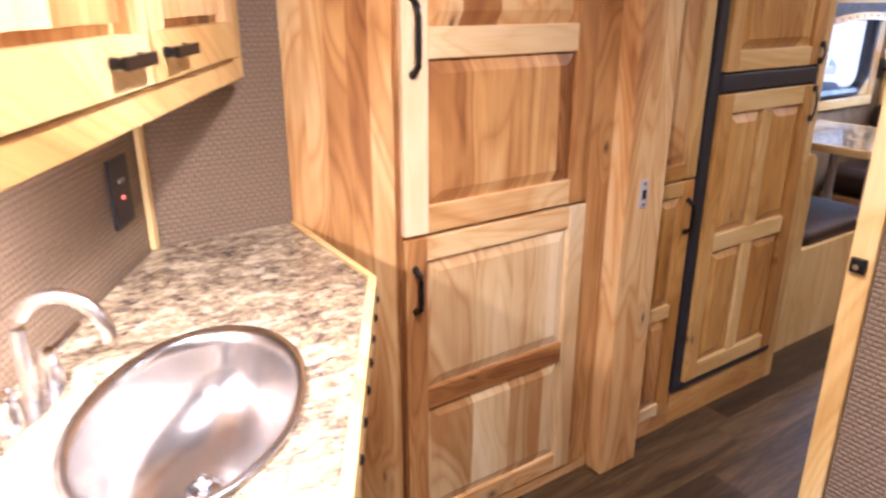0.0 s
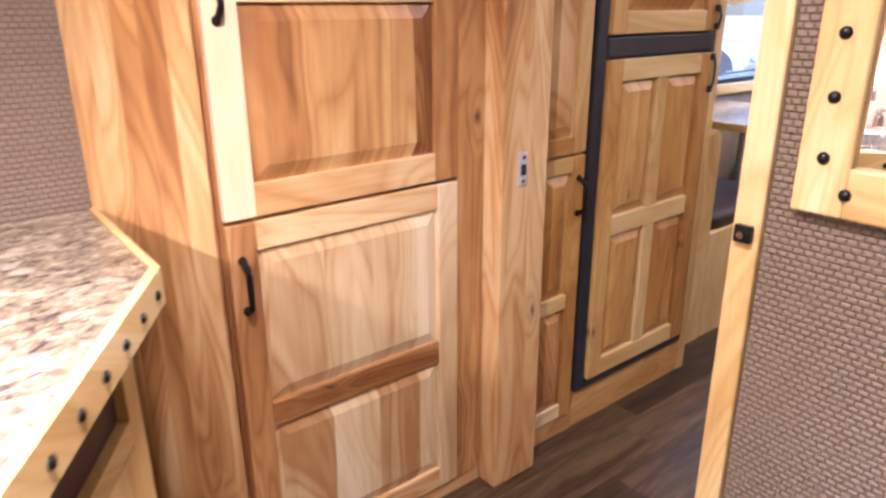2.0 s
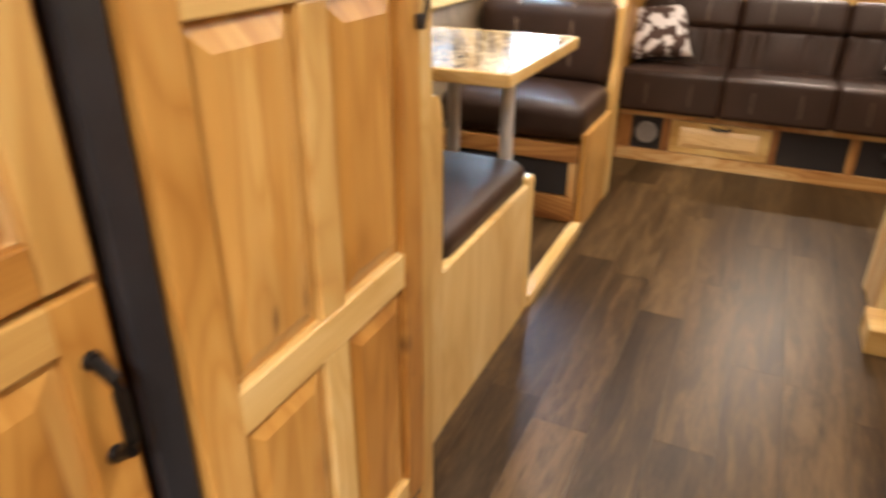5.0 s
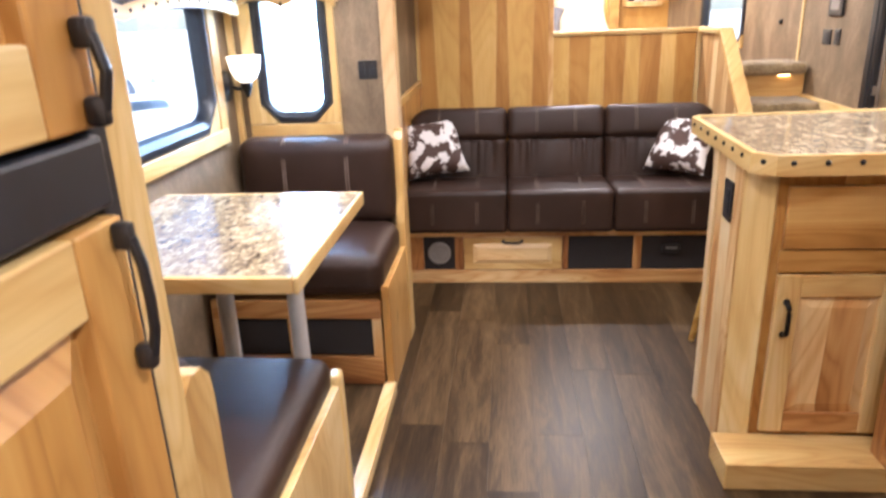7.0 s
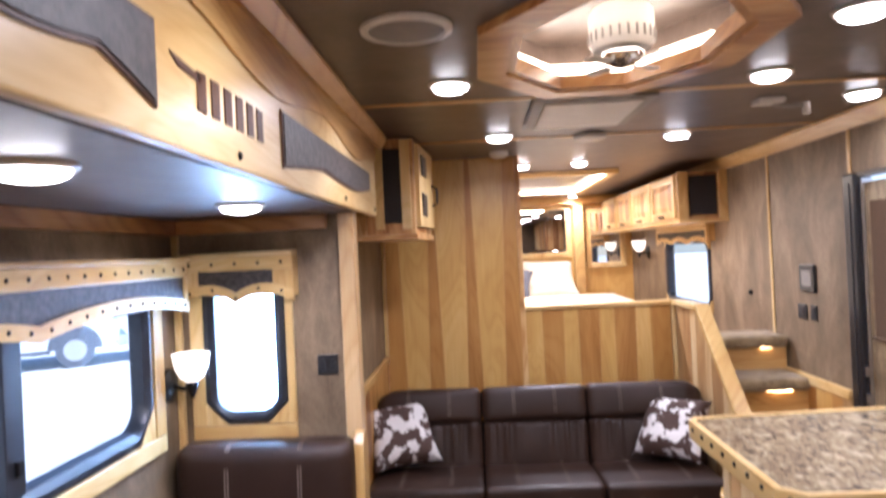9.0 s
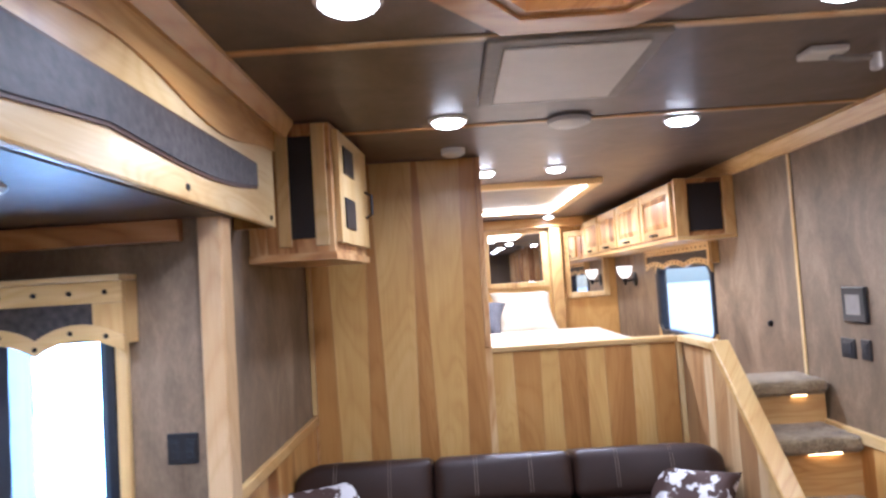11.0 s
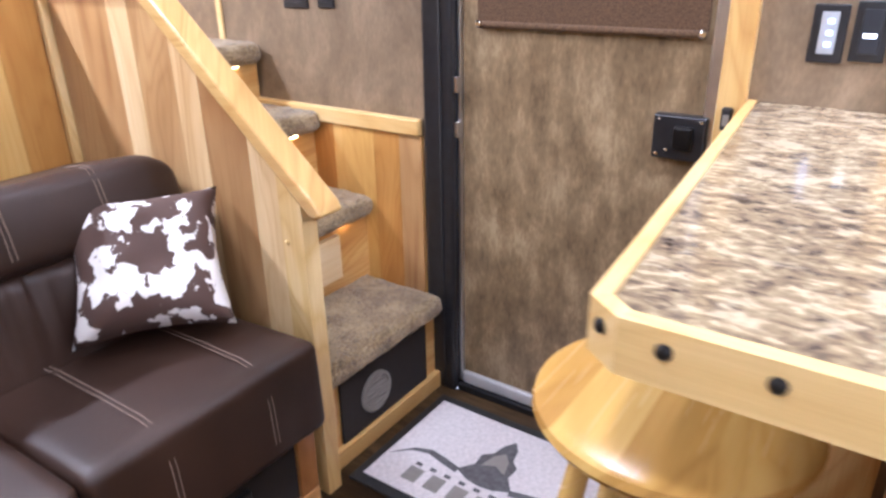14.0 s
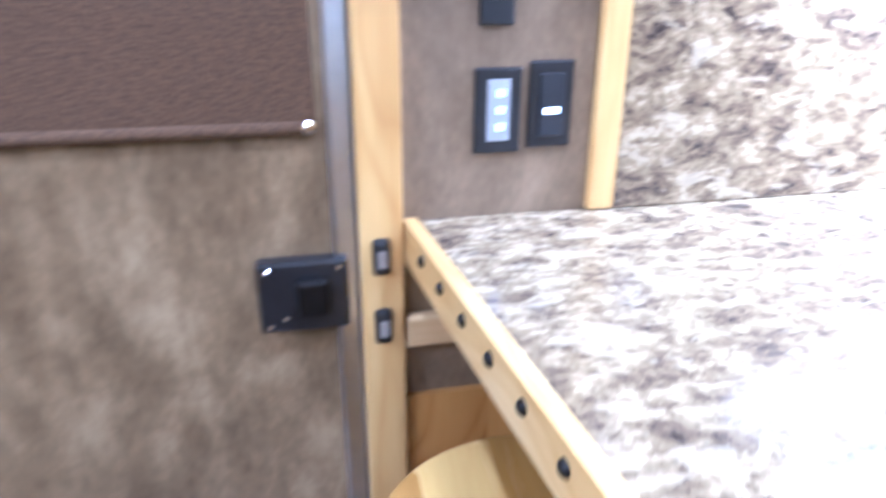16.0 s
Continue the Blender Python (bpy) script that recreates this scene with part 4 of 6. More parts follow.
fr = thing("fridge", (3.15, 2.3, 0.13), "black two-door fridge with hickory raised-panel fronts", "fridge")
part("body", box(2.846, 3.446, FY + 0.002, 2.6, 0.135, 1.68), M_FRAME, fr)
part("side_frame", box(2.842, 2.885, FY - 0.020, FY + 0.0015, 0.135, 1.68, 0.004), M_FRAME, fr)
part("side_frame", box(3.424, 3.447, FY - 0.016, FY + 0.0015, 0.135, 1.68, 0.003), M_FRAME, fr)
part("bottom_frame", box(2.886, 3.4235, FY - 0.020, FY + 0.0015, 0.135, 0.162, 0.003), M_FRAME, fr)
part("middle_frame", box(2.886, 3.4235, FY - 0.026, FY + 0.0015, 1.192, 1.248, 0.005), M_FRAME, fr)
door(fr, "-y", FY - 0.006, 2.892, 3.420, 0.168, 1.186, rails=(0.685,), mull=True, sw=0.062, thick=0.024, stiles="gg", bars="ppp", fields="hh")
door(fr, "-y", FY - 0.006, 2.892, 3.420, 1.254, 1.66, sw=0.062, thick=0.024, stiles="gg", bars="pg", fields="h")
for z0, z1 in ((1.060, 1.184), (1.256, 1.332)):
    bm = box(3.398, 3.411, FY - 0.046, FY - 0.0305, z0, z0 + 0.022, 0.004)
    bx(bm, 3.398, 3.411, FY - 0.046, FY - 0.0305, z1 - 0.022, z1, 0.004)
    tube(bm, [(3.404, FY - 0.044, z0 + 0.012), (3.404, FY - 0.049, z0 + 0.035), (3.404, FY - 0.050, (z0 + z1) / 2), (3.404, FY - 0.049, z1 - 0.035), (3.404, FY - 0.044, z1 - 0.012)], 0.0044, 10)
    part("handle", bm, M_BLACK, fr, "black bar fridge handle", "auto")
sur = thing("fridge_surround", (3.2, 2.3, 0), "hickory boards framing the fridge", "cabinet frame")
part("base_board", box(2.84, 3.448, FY - 0.010, FY + 0.30, 0.0, 0.132, 0.003), WG["x"], sur)
part("side_board", box(3.449, 3.498, FY - 0.012, 2.05, 0.0, CZ - 0.003, 0.003), WL["z"], sur)
part("back_board", box(3.4985, 3.66, 2.052, 2.65, 0.0, SZ - 0.003), WB["z"], sur)
part("top_board", box(2.84, 3.448, FY - 0.004, 2.45, 1.684, CZ - 0.003, 0.003), WB["x"], sur)

# small white toilet by the partition
wc = thing("toilet", (2.10, 0.78, 0), "white toilet with closed lid beside the partition", "toilet")


def oval(bm, rows):
    rings = [[bm.verts.new((2.10 + rx * math.cos(2 * math.pi * k / 36), 0.78 + ry * math.sin(2 * math.pi * k / 36), z)) for k in range(36)] for rx, ry, z in rows]
    for r0, r1 in zip(rings, rings[1:]):
        for k in range(36):
            bm.faces.new((r0[k], r0[(k + 1) % 36], r1[(k + 1) % 36], r1[k]))
    bm.faces.new(rings[0]), bm.faces.new(rings[-1])
    return bm


part("bowl", oval(B(), [(0.13, 0.17, 0.001), (0.12, 0.16, 0.12), (0.15, 0.18, 0.28), (0.19, 0.21, 0.40), (0.19, 0.21, 0.42)]), M_WHITE, wc, "", True)
part("seat", oval(B(), [(0.19, 0.212, 0.422), (0.198, 0.22, 0.43), (0.195, 0.217, 0.444)]), M_WHITE, wc, "", True)
part("lid", oval(B(), [(0.196, 0.218, 0.446), (0.20, 0.222, 0.455), (0.19, 0.21, 0.468), (0.10, 0.12, 0.474)]), M_WHITE, wc, "", True)


# ---- dinette in the slide-out ----
YF = 2.03


def bench(name, label, sgn, x_front, x_back, back_top):
    """A dinette bench: sgn +1 faces +x (back at the lower x)."""
    t = thing(name, ((x_front + x_back) / 2, 2.36, 0.036), label, "bench", "dinette benches")
    lo, hi = min(x_front, x_back), max(x_front, x_back)
    part("body", box(lo + 0.012, hi - 0.012, YF + 0.035, YS - 0.03, 0.037, 0.36), WB["y"], t)
    return t, lo, hi


b1, lo, hi = bench("dinette_bench", "hickory dinette bench with dark brown leather cushions beside the fridge", 1, 4.42, 3.675, 0.9)
part("side_panel", box(3.749, 4.385, YF - 0.008, YF + 0.02, 0.0, 0.462, 0.003), WL["z"], b1, "pale hickory side panel")
part("front_post", box(4.386, 4.438, YF - 0.010, YF + 0.028, 0.0, 0.485, 0.012), WL["z"], b1)
bm = prism(B(), [(3.655, 0.0), (3.748, 0.0), (3.748, 0.83), (3.742, 0.862), (3.722, 0.882), (3.695, 0.885), (3.668, 0.868), (3.655, 0.84)], "y", YF - 0.010, YF + 0.022)
part("back_post", bm, WL["z"], b1)
part("seat_cushion", cushion(3.80, 4.43, YF + 0.01, YS - 0.03, 0.37, 0.53, 0.045, 0.012, 2), M_LEATHER, b1, "dark brown leather seat cushion", True)
part("back_cushion", cushion(3.672, 3.80, YF + 0.025, YS - 0.03, 0.47, 0.88, 0.045, 0.012, 0), M_LEATHER, b1, "dark brown leather back cushion", True)

b2, lo, hi = bench("dinette_bench", "hickory dinette bench with dark brown leather cushions by the end window", -1, 5.12, 5.655, 0.9)
part("side_panel", box(5.12, 5.545, YF - 0.008, YF + 0.02, 0.0, 0.42, 0.003), WG["z"], b2, "hickory side panel")
bm = prism(B(), [(5.547, 0.0), (5.66, 0.0), (5.66, 0.83), (5.652, 0.866), (5.628, 0.885), (5.60, 0.88), (5.578, 0.85), (5.572, 0.62), (5.547, 0.52)], "y", YF - 0.012, YF + 0.022)
part("back_post", bm, WL["z"], b2)
for y0, y1 in ((2.09, 2.335), (2.395, 2.62)):
    part("black_panel", box(5.119, 5.131, y0, y1, 0.155, 0.292), M_MESHBLK, b2, "black storage panel")
for a in ((2.055, 2.67, 0.30, 0.37), (2.055, 2.67, 0.04, 0.148)):
    part("front_rail", box(5.108, 5.131, *a, 0.003), W["y"], b2)
for y0, y1 in ((2.055, 2.088), (2.337, 2.393), (2.622, 2.67)):
    part("front_stile", box(5.107, 5.130, y0, y1, 0.149, 0.299, 0.003), W["z"], b2)
part("seat_cushion", cushion(5.095, 5.56, YF + 0.01, YS - 0.03, 0.385, 0.535, 0.05, 0.015, 2), M_LEATHER, b2, "dark brown leather seat cushion", True)
bc = part("back_cushion", cushion(5.525, 5.672, YF + 0.02, YS - 0.03, 0.52, 0.865, 0.05, 0.012, 0), M_LEATHER, b2, "dark brown leather back cushion", True)
for y in (2.225, 2.235, 2.475, 2.485):
    part("stitching", tube(B(), [(5.522, y, 0.58), (5.5155, y, 0.63), (5.5125, y, 0.70), (5.5165, y, 0.77), (5.523, y, 0.815), (5.536, y, 0.850), (5.560, y, 0.8645), (5.62, y, 0.8665)], 0.0020, 5), M_THREAD, bc)

tab = thing("dinette_table", (4.475, 2.29, 0.036), "granite-look dinette table with pale wood edge on two steel posts", "table")
TX0, TX1, TY0, TY1 = 4.145, 4.805, 2.015, 2.60
part("tabletop", box(TX0 + 0.012, TX1 - 0.012, TY0 + 0.012, TY1, 0.815, 0.842), M_GRANITE, tab)
bm = box(TX0, TX1, TY0, TY0 + 0.0115, 0.806, 0.843, 0.004)
part("edge_strip", bm, WL["x"], tab)
for x0, x1 in ((TX0, TX0 + 0.0115), (TX1 - 0.0115, TX1)):
    part("edge_strip", box(x0, x1, TY0 + 0.012, TY1, 0.806, 0.843, 0.004), WL["y"], tab)
for y in (2.16, 2.35):
    pst = part("post", cyl(B(), (4.545, y, 0.055), (4.545, y, 0.806), 0.022, n=24), M_PLATE, tab, "brushed aluminium post", "auto")
    part("floor_flange", lathe(B(), [(0.085, 0.036), (0.083, 0.044), (0.05, 0.05), (0.034, 0.06), (0.030, 0.075)], (4.545, y, 0), 28), M_ALU, pst, "", "auto")

# ---- windows ----
def window(name, label, face, f, u0, u1, z0, z1, corner, bars=(), fr=0.045, deep=0.035):
    """A window with a black chamfered frame, panes and clips; corner: size of the cut corners."""
    g = place(face, f)
    w = thing(name, g((u0 + u1) / 2, z0, 0), label, "window")
    tagged(w, kind="structure")

    def poly(d, arc):
        """The outline at an inset: cut corners outside, rounded ones inside."""
        c = max(corner - d * 0.35, 0.004)
        a, b, p, q = u0 + d, u1 - d, z0 + d, z1 - d
        pts = []
        for cu, cz, a0 in ((b - c, p + c, -90), (b - c, q - c, 0), (a + c, q - c, 90), (a + c, p + c, 180)):
            for k in range(7):
                t = radians(a0 + 15 * k)
                x, y = math.cos(t), math.sin(t)
                m = 1.0 / (abs(x) + abs(y))
                m = m + (1.0 - m) * arc
                pts.append((cu + c * m * x, cz + c * m * y))
        return pts

    bm = B()
    rows = [[bm.verts.new(g(u, z, wd)) for u, z in poly(d, arc)] for d, wd, arc in ((0, 0.002, 0), (0.004, 0.018, 0), (fr * 0.5, 0.020, 0.3), (fr, 0.006, 1), (fr + 0.004, -deep, 1))]
    m = len(rows[0])
    for a, b in zip(rows, rows[1:]):
        for k in range(m):
            bm.faces.new((a[k], a[(k + 1) % m], b[(k + 1) % m], b[k]))
    part("window_frame", bm, M_FRAME, w, "black window frame", "auto")
    bm = B()
    lo, hi = ([bm.verts.new(g(u, z, wd)) for u, z in poly(fr + 0.001, 1)] for wd in (-deep * 0.6 - 0.004, -deep * 0.6))
    bm.faces.new(lo), bm.faces.new(hi)
    for k in range(m):
        bm.faces.new((lo[k], lo[(k + 1) % m], hi[(k + 1) % m], hi[k]))
    pane = part("pane", bm, M_GLASS, w, "clear pane")
    pane.visible_shadow = False
    for cu, cz, su, sz in ((u0, z0, 1, 1), (u1, z0, -1, 1), (u0, z1, 1, -1), (u1, z1, -1, -1)):
        bm, tri = B(), [(cu - 0.004 * su, cz - 0.004 * sz), (cu + su * (corner + 0.002), cz - 0.004 * sz), (cu - 0.004 * su, cz + sz * (corner + 0.002))]
        lo, hi = ([bm.verts.new(g(u, z, wd)) for u, z in tri] for wd in (0.0005, 0.0165))
        bm.faces.new(lo), bm.faces.new(hi)
        for k in range(3):
            bm.faces.new((lo[k], lo[(k + 1) % 3], hi[(k + 1) % 3], hi[k]))
        part("corner_board", bm, WL["z"], w, "pale wood corner piece")
    for u in bars:
        part("bar", slab(face, f, u - 0.036, u + 0.032, z0 + fr, z1 - fr, -deep * 0.55, 0.016, 0.003), M_FRAME, w)
        part("latch", slab(face, f, u - 0.012, u + 0.012, z0 + fr + 0.05, z0 + fr + 0.085, 0.0165, 0.028, 0.003), M_IRON, w)
    return w


def boards(parent_name, label, face, f, rects, cat="trim"):
    t = thing(parent_name, place(face, f)((rects[0][0] + rects[0][1]) / 2, rects[0][2], 0), label, cat)
    for u0, u1, z0, z1 in rects:
        al = "z" if z1 - z0 > u1 - u0 else ("x" if face[1] == "y" else "y")
        part("board", slab(face, f, u0, u1, z0, z1, 0.001, 0.019), WL[al], t)
    return t


def scallop(face, f, u0, u1, z0, z1, w0, w1, amp, waves, both=False, cusp=False):
    """A board with a wavy lower edge, or two; cusp: arcs that meet in points."""
    g, bm, n = place(face, f), B(), 40
    top, bot = [], []
    for k in range(n + 1):
        s = k / n
        dz = amp * (abs(math.sin(math.pi * waves * s)) ** 0.8 if cusp else 0.5 - 0.5 * math.cos(2 * math.pi * waves * s))
        top.append((u0 + (u1 - u0) * s, z1 + (dz if both else 0)))
        bot.append((u0 + (u1 - u0) * s, z0 + dz))
    rows = []
    for pts, w in ((bot, w0), (top, w0), (top, w1), (bot, w1)):
        rows.append([bm.verts.new(g(u, z, w)) for u, z in pts])
    for a, b in zip(rows, rows[1:] + rows[:1]):
        for k in range(n):
            bm.faces.new((a[k], a[k + 1], b[k + 1], b[k]))
    for k in (0, n):
        bm.faces.new([r[k] for r in rows])
    return bm


def valance(name, label, face, f, u0, u1, z0, z1, deep, waves, cap=0.0, endw=0.03):
    """A box valance: nail-studded boards round an embossed leather strip, wavy at the bottom."""
    g = place(face, f)
    v = thing(name, g((u0 + u1) / 2, z0, 0), label, "valance", "window valances")
    al = "x" if face[1] == "y" else "y"
    out = "y" if al == "x" else "x"
    h = z1 - z0
    part("top_board", slab(face, f, u0, u1, z1 - 0.30 * h, z1, deep - 0.018, deep, 0.003), WL[al], v)
    part("lid", slab(face, f, u0 - cap, u1 + cap, z1 + 0.0005, z1 + 0.014, 0.001, deep + 0.012, 0.003), WL[al], v)
    part("leather_strip", slab(face, f, u0 + endw, u1 - endw, z0 + 0.16 * h, z1 - 0.301 * h, deep - 0.016, deep - 0.006, 0), M_TOOLED, v, "dark embossed leather strip")
    part("bottom_board", scallop(face, f, u0, u1, z0, z0 + 0.22 * h, deep - 0.0175, deep + 0.001, 0.20 * h, waves, True, True), WL[al], v)
    for a, b in ((u0, u0 + endw), (u1 - endw, u1)):
        part("end_board", slab(face, f, a, b, z0 + 0.25 * h, z1 - 0.301 * h, deep - 0.0185, deep - 0.0005, 0.002), WL["z"], v)
    for a, b in ((u0, u0 + 0.018), (u1 - 0.018, u1)):
        part("side_board", slab(face, f, a, b, z0 + 0.02, z1 - 0.001, 0.001, deep - 0.0185, 0.002), WL["z"], v)
    k = max(3, round((u1 - u0) / 0.075))
    d = Vector(g(0, 0, 1)) - Vector(g(0, 0, 0))
    for i in range(k):
        u = u0 + (u1 - u0) * (i + 0.5) / k
        part("nail_head", nailhead(B(), g(u, z1 - 0.15 * h, deep), 0.006, d), M_IRON, v, "", "auto")
        part("nail_head", nailhead(B(), g(u, z0 + h * (0.11 + 0.20 * abs(math.sin(math.pi * waves * (i + 0.5) / k)) ** 0.8), deep + 0.001), 0.006, d), M_IRON, v, "", "auto")
    return v


window("window_1", "wide slide-out window with black frame and sliding pane", "-y", YS, 4.12, 5.45, 0.925, 1.455, 0.10, bars=(4.77,))
boards("window_casing", "pale wood casing with sill round the wide window", "-y", YS, [(4.02, 5.53, 0.862, 0.918), (5.462, 5.53, 0.92, 1.40), (4.02, 4.10, 0.92, 1.40)])
valance("window_valance", "pale wood valance with embossed leather over the wide window", "-y", YS, 3.95, 5.60, 1.325, 1.50, 0.085, 2.0, 0.008)
window("window_2", "narrow end window with black chamfered frame", "-x", SX, 2.296, 2.598, 0.912, 1.47, 0.075, fr=0.042, deep=0.075)
boards("window_casing", "pale wood casing round the narrow window", "-x", SX, [(2.268, 2.645, 0.855, 0.905), (2.268, 2.296, 0.907, 1.37), (2.595, 2.645, 0.907, 1.37)])
valance("window_valance", "pale wood valance with leather over the narrow window", "-x", SX, 2.245, 2.655, 1.345, 1.51, 0.075, 2.0, 0.0, 0.072)


def sconce(loc, out, label):
    """A wall lamp: round back plate, arm and an upward frosted bell shade."""
    p, o = Vector(loc), Vector(out)
    t = thing("wall_lamp", loc, label, "wall lamp", "wall lamps")
    part("back_plate", lathe(B(), [(0.060, 0.0), (0.058, 0.010), (0.035, 0.018), (0.012, 0.022)], p, 24, o.to_track_quat("Z", "Y").to_matrix().to_4x4()), M_IRON, t, "", "auto")
    e = p + o * 0.085
    part("arm", tube(B(), [p + o * 0.01, p + o * 0.05 + Vector((0, 0, -0.012)), e + Vector((0, 0, -0.01)), e + Vector((0, 0, 0.012))], 0.008, 10), M_IRON, t, "", "auto")
    part("cup", lathe(B(), [(0.006, -0.045), (0.012, -0.03), (0.02, -0.01), (0.024, 0.012)], e, 20), M_IRON, t, "", "auto")
    part("shade", lathe(B(), [(0.022, 0.013), (0.040, 0.028), (0.056, 0.060), (0.062, 0.095), (0.064, 0.110), (0.061, 0.110), (0.052, 0.062), (0.02, 0.03)], e, 28), M_SHADE, t, "white frosted glass shade", True)
    return t


sconce((5.590, YS - 0.002, 1.070), (0, -1, 0), "black wall lamp with white frosted shade in the dinette")


def plate(name, label, face, f, u, z, w, h, slots=1, mat=None, cat="outlet"):
    g = place(face, f)
    t = thing(name, g(u, z, 0), label, cat)
    part("plate", slab(face, f, u - w / 2, u + w / 2, z - h / 2, z + h / 2, 0.0005, 0.007, 0.003), mat or M_BLACK, t)
    for i in range(slots):
        uu = u + (i - (slots - 1) / 2) * w / slots
        s = part("insert", slab(face, f, uu - w / slots * 0.28, uu + w / slots * 0.28, z - h * 0.30, z + h * 0.30, 0.0072, 0.010, 0.001), M_FRAME, t)
        for dz in (-0.14, 0.14):
            part("socket", slab(face, f, uu - w / slots * 0.13, uu + w / slots * 0.13, z + h * dz - 0.004, z + h * dz + 0.004, 0.0101, 0.0112, 0), M_BLACK, s)
    return t


plate("wall_outlet", "black double outlet on the slide-out end wall", "-x", SX, 2.150, 1.108, 0.074, 0.072, 2)

# ---- fascia over the slide-out ----
fas = thing("slideout_fascia", (4.9, 2.03, SZ), "varnished hickory fascia with dark leather insets over the slide-out", "fascia")
part("board", box(3.668, 6.085, 2.008, 2.0295, SZ + 0.002, CZ - 0.002, 0.006), WL["x"], fas, "pale hickory face board")
part("end_return", box(6.063, 6.085, 2.030, YL - 0.001, SZ + 0.002, CZ - 0.002, 0.003), WL["z"], fas)
part("upper_board", scallop("-y", 2.0078, 3.668, 6.085, 1.832, CZ - 0.001, 0.0, 0.006, 0.05, 2.5), WG["x"], fas, "darker golden upper board with a wavy edge")


def inset(x0, x1, z0, z1, low_end):
    """An embossed leather panel with an arched lower edge, deepest at one end, in a thin dark frame."""
    def shape(g, w0, w1):
        bm, n = B(), 24
        rows = [[], [], [], []]
        for k in range(n + 1):
            u = k / n
            d = (1 - u) if low_end == "hi" else u
            lift = 0.055 * math.sin(math.pi * 0.5 * min(1.0, d * 1.5)) - 0.03 * math.sin(math.pi * max(0.0, d * 1.5 - 0.5)) * (d > 0.34)
            x = x0 - g + (x1 - x0 + 2 * g) * u
            zb, zt = z0 - g + lift, z1 + g
            for r, (z, y) in zip(rows, ((zb, w0), (zt, w0), (zt, w1), (zb, w1))):
                r.append(bm.verts.new((x, y, z)))
        for p, q in zip(rows, rows[1:] + rows[:1]):
            for k in range(n):
                bm.faces.new((p[k], p[k + 1], q[k + 1], q[k]))
        for k in (0, n):
            bm.faces.new([r[k] for r in rows])
        return bm
    d = part("inset_frame", shape(0.007, 2.0079, 2.0035), M_BURN, fas, "thin dark wood frame")
    part("inset", shape(0.0, 2.0034, 2.0005), M_TOOLED, d, "embossed dark leather inset")


inset(3.69, 4.09, 1.703, 1.806, "hi")
inset(4.69, 5.885, 1.695, 1.806, "lo")
# burnt-in mark: plain bars and a tapered stroke in place of lettering
part("brand_stroke", prism(B(), [(4.145, 1.786), (4.25, 1.776), (4.25, 1.764), (4.17, 1.772)], "y", 2.0055, 2.0079), M_BURN, fas, "burnt-in stroke")
for k in range(6):
    x = 4.236 + 0.0565 * k
    part("brand_bar", box(x, x + 0.034, 2.0055, 2.0079, 1.722, 1.782), M_BURN, fas, "burnt-in bar")
for x in (4.415, 5.40, 6.03):
    part("nail_head", nailhead(B(), (x, 2.008, 1.678), 0.008, (0, -1, 0)), M_IRON, fas, "", "auto")
setting("crown_left", prism(B(), [(2.0015, 1.945), (1.99, 1.945), (1.965, 1.985), (1.965, 1.998), (2.0015, 1.998)], "x", 3.668, 6.19), WG["x"], "wood crown moulding over the fascia", "trim")

# ---- sofa ----
sofa = thing("sofa", (6.6, 1.36, 0), "dark brown leather three-seat sofa with pale stitching on hickory base", "sofa")
SXF = 6.19
part("base", box(SXF + 0.012, XP - 0.003, 0.585, YL - 0.012, 0.0, 0.275), W["y"], sofa)
for z0, z1 in ((0.0, 0.068), (0.246, 0.275)):
    part("base_rail", box(SXF - 0.006, SXF + 0.0115, 0.585, YL - 0.025, z0, z1, 0.002), W["y"], sofa)
for y0, y1 in ((2.032, 2.10), (1.832, 1.874), (1.312, 1.340), (0.958, 0.997), (0.585, 0.638)):
    part("base_stile", box(SXF - 0.005, SXF + 0.0115, y0, y1, 0.069, 0.2455, 0.002), W["z"], sofa)
part("speaker_panel", box(SXF + 0.004, SXF + 0.0118, 1.875, 2.031, 0.070, 0.245), M_MESHBLK, sofa, "black speaker panel")
bm = lathe(B(), [(0.058, 0.0), (0.058, 0.008), (0.050, 0.012), (0.045, 0.006)], (SXF + 0.004, 1.953, 0.158), 32, Vector((-1, 0, 0)).to_track_quat("Z", "Y").to_matrix().to_4x4())
vent = part("round_vent", bm, M_GREY, sofa, "grey round vent", "auto")
for k in range(5):
    w = 0.044 * math.cos((k - 2) * 0.5)
    part("vent_slat", box(SXF - 0.006, SXF + 0.003, 1.953 - w, 1.953 + w, 0.158 + (k - 2) * 0.019 - 0.004, 0.158 + (k - 2) * 0.019 + 0.004), M_GREY, vent)
dr = part("drawer", slab("-x", SXF + 0.004, 1.343, 1.829, 0.072, 0.243, 0.0, 0.014), WL["y"], sofa)
part("panel", raised("-x", SXF - 0.0105, 1.385, 1.79, 0.098, 0.218, -0.002, 0.008, 0.03), WB["y"], dr)
pull(dr, "-x", SXF - 0.010, 1.586, 0.222, 0.09, False)
for y0, y1 in ((0.999, 1.310), (0.640, 0.956)):
    part("black_panel", box(SXF + 0.004, SXF + 0.0118, y0, y1, 0.070, 0.245), M_MESHBLK, sofa, "black storage panel")
part("panel_control", box(SXF - 0.012, SXF + 0.0035, 0.775, 0.86, 0.155, 0.20, 0.004), M_BLACK, sofa, "small black control with pale label")
part("control_label", box(SXF - 0.0145, SXF - 0.0125, 0.79, 0.845, 0.178, 0.190), M_GREY, sofa)
edges = [0.60, 1.105, 1.61, 2.118]


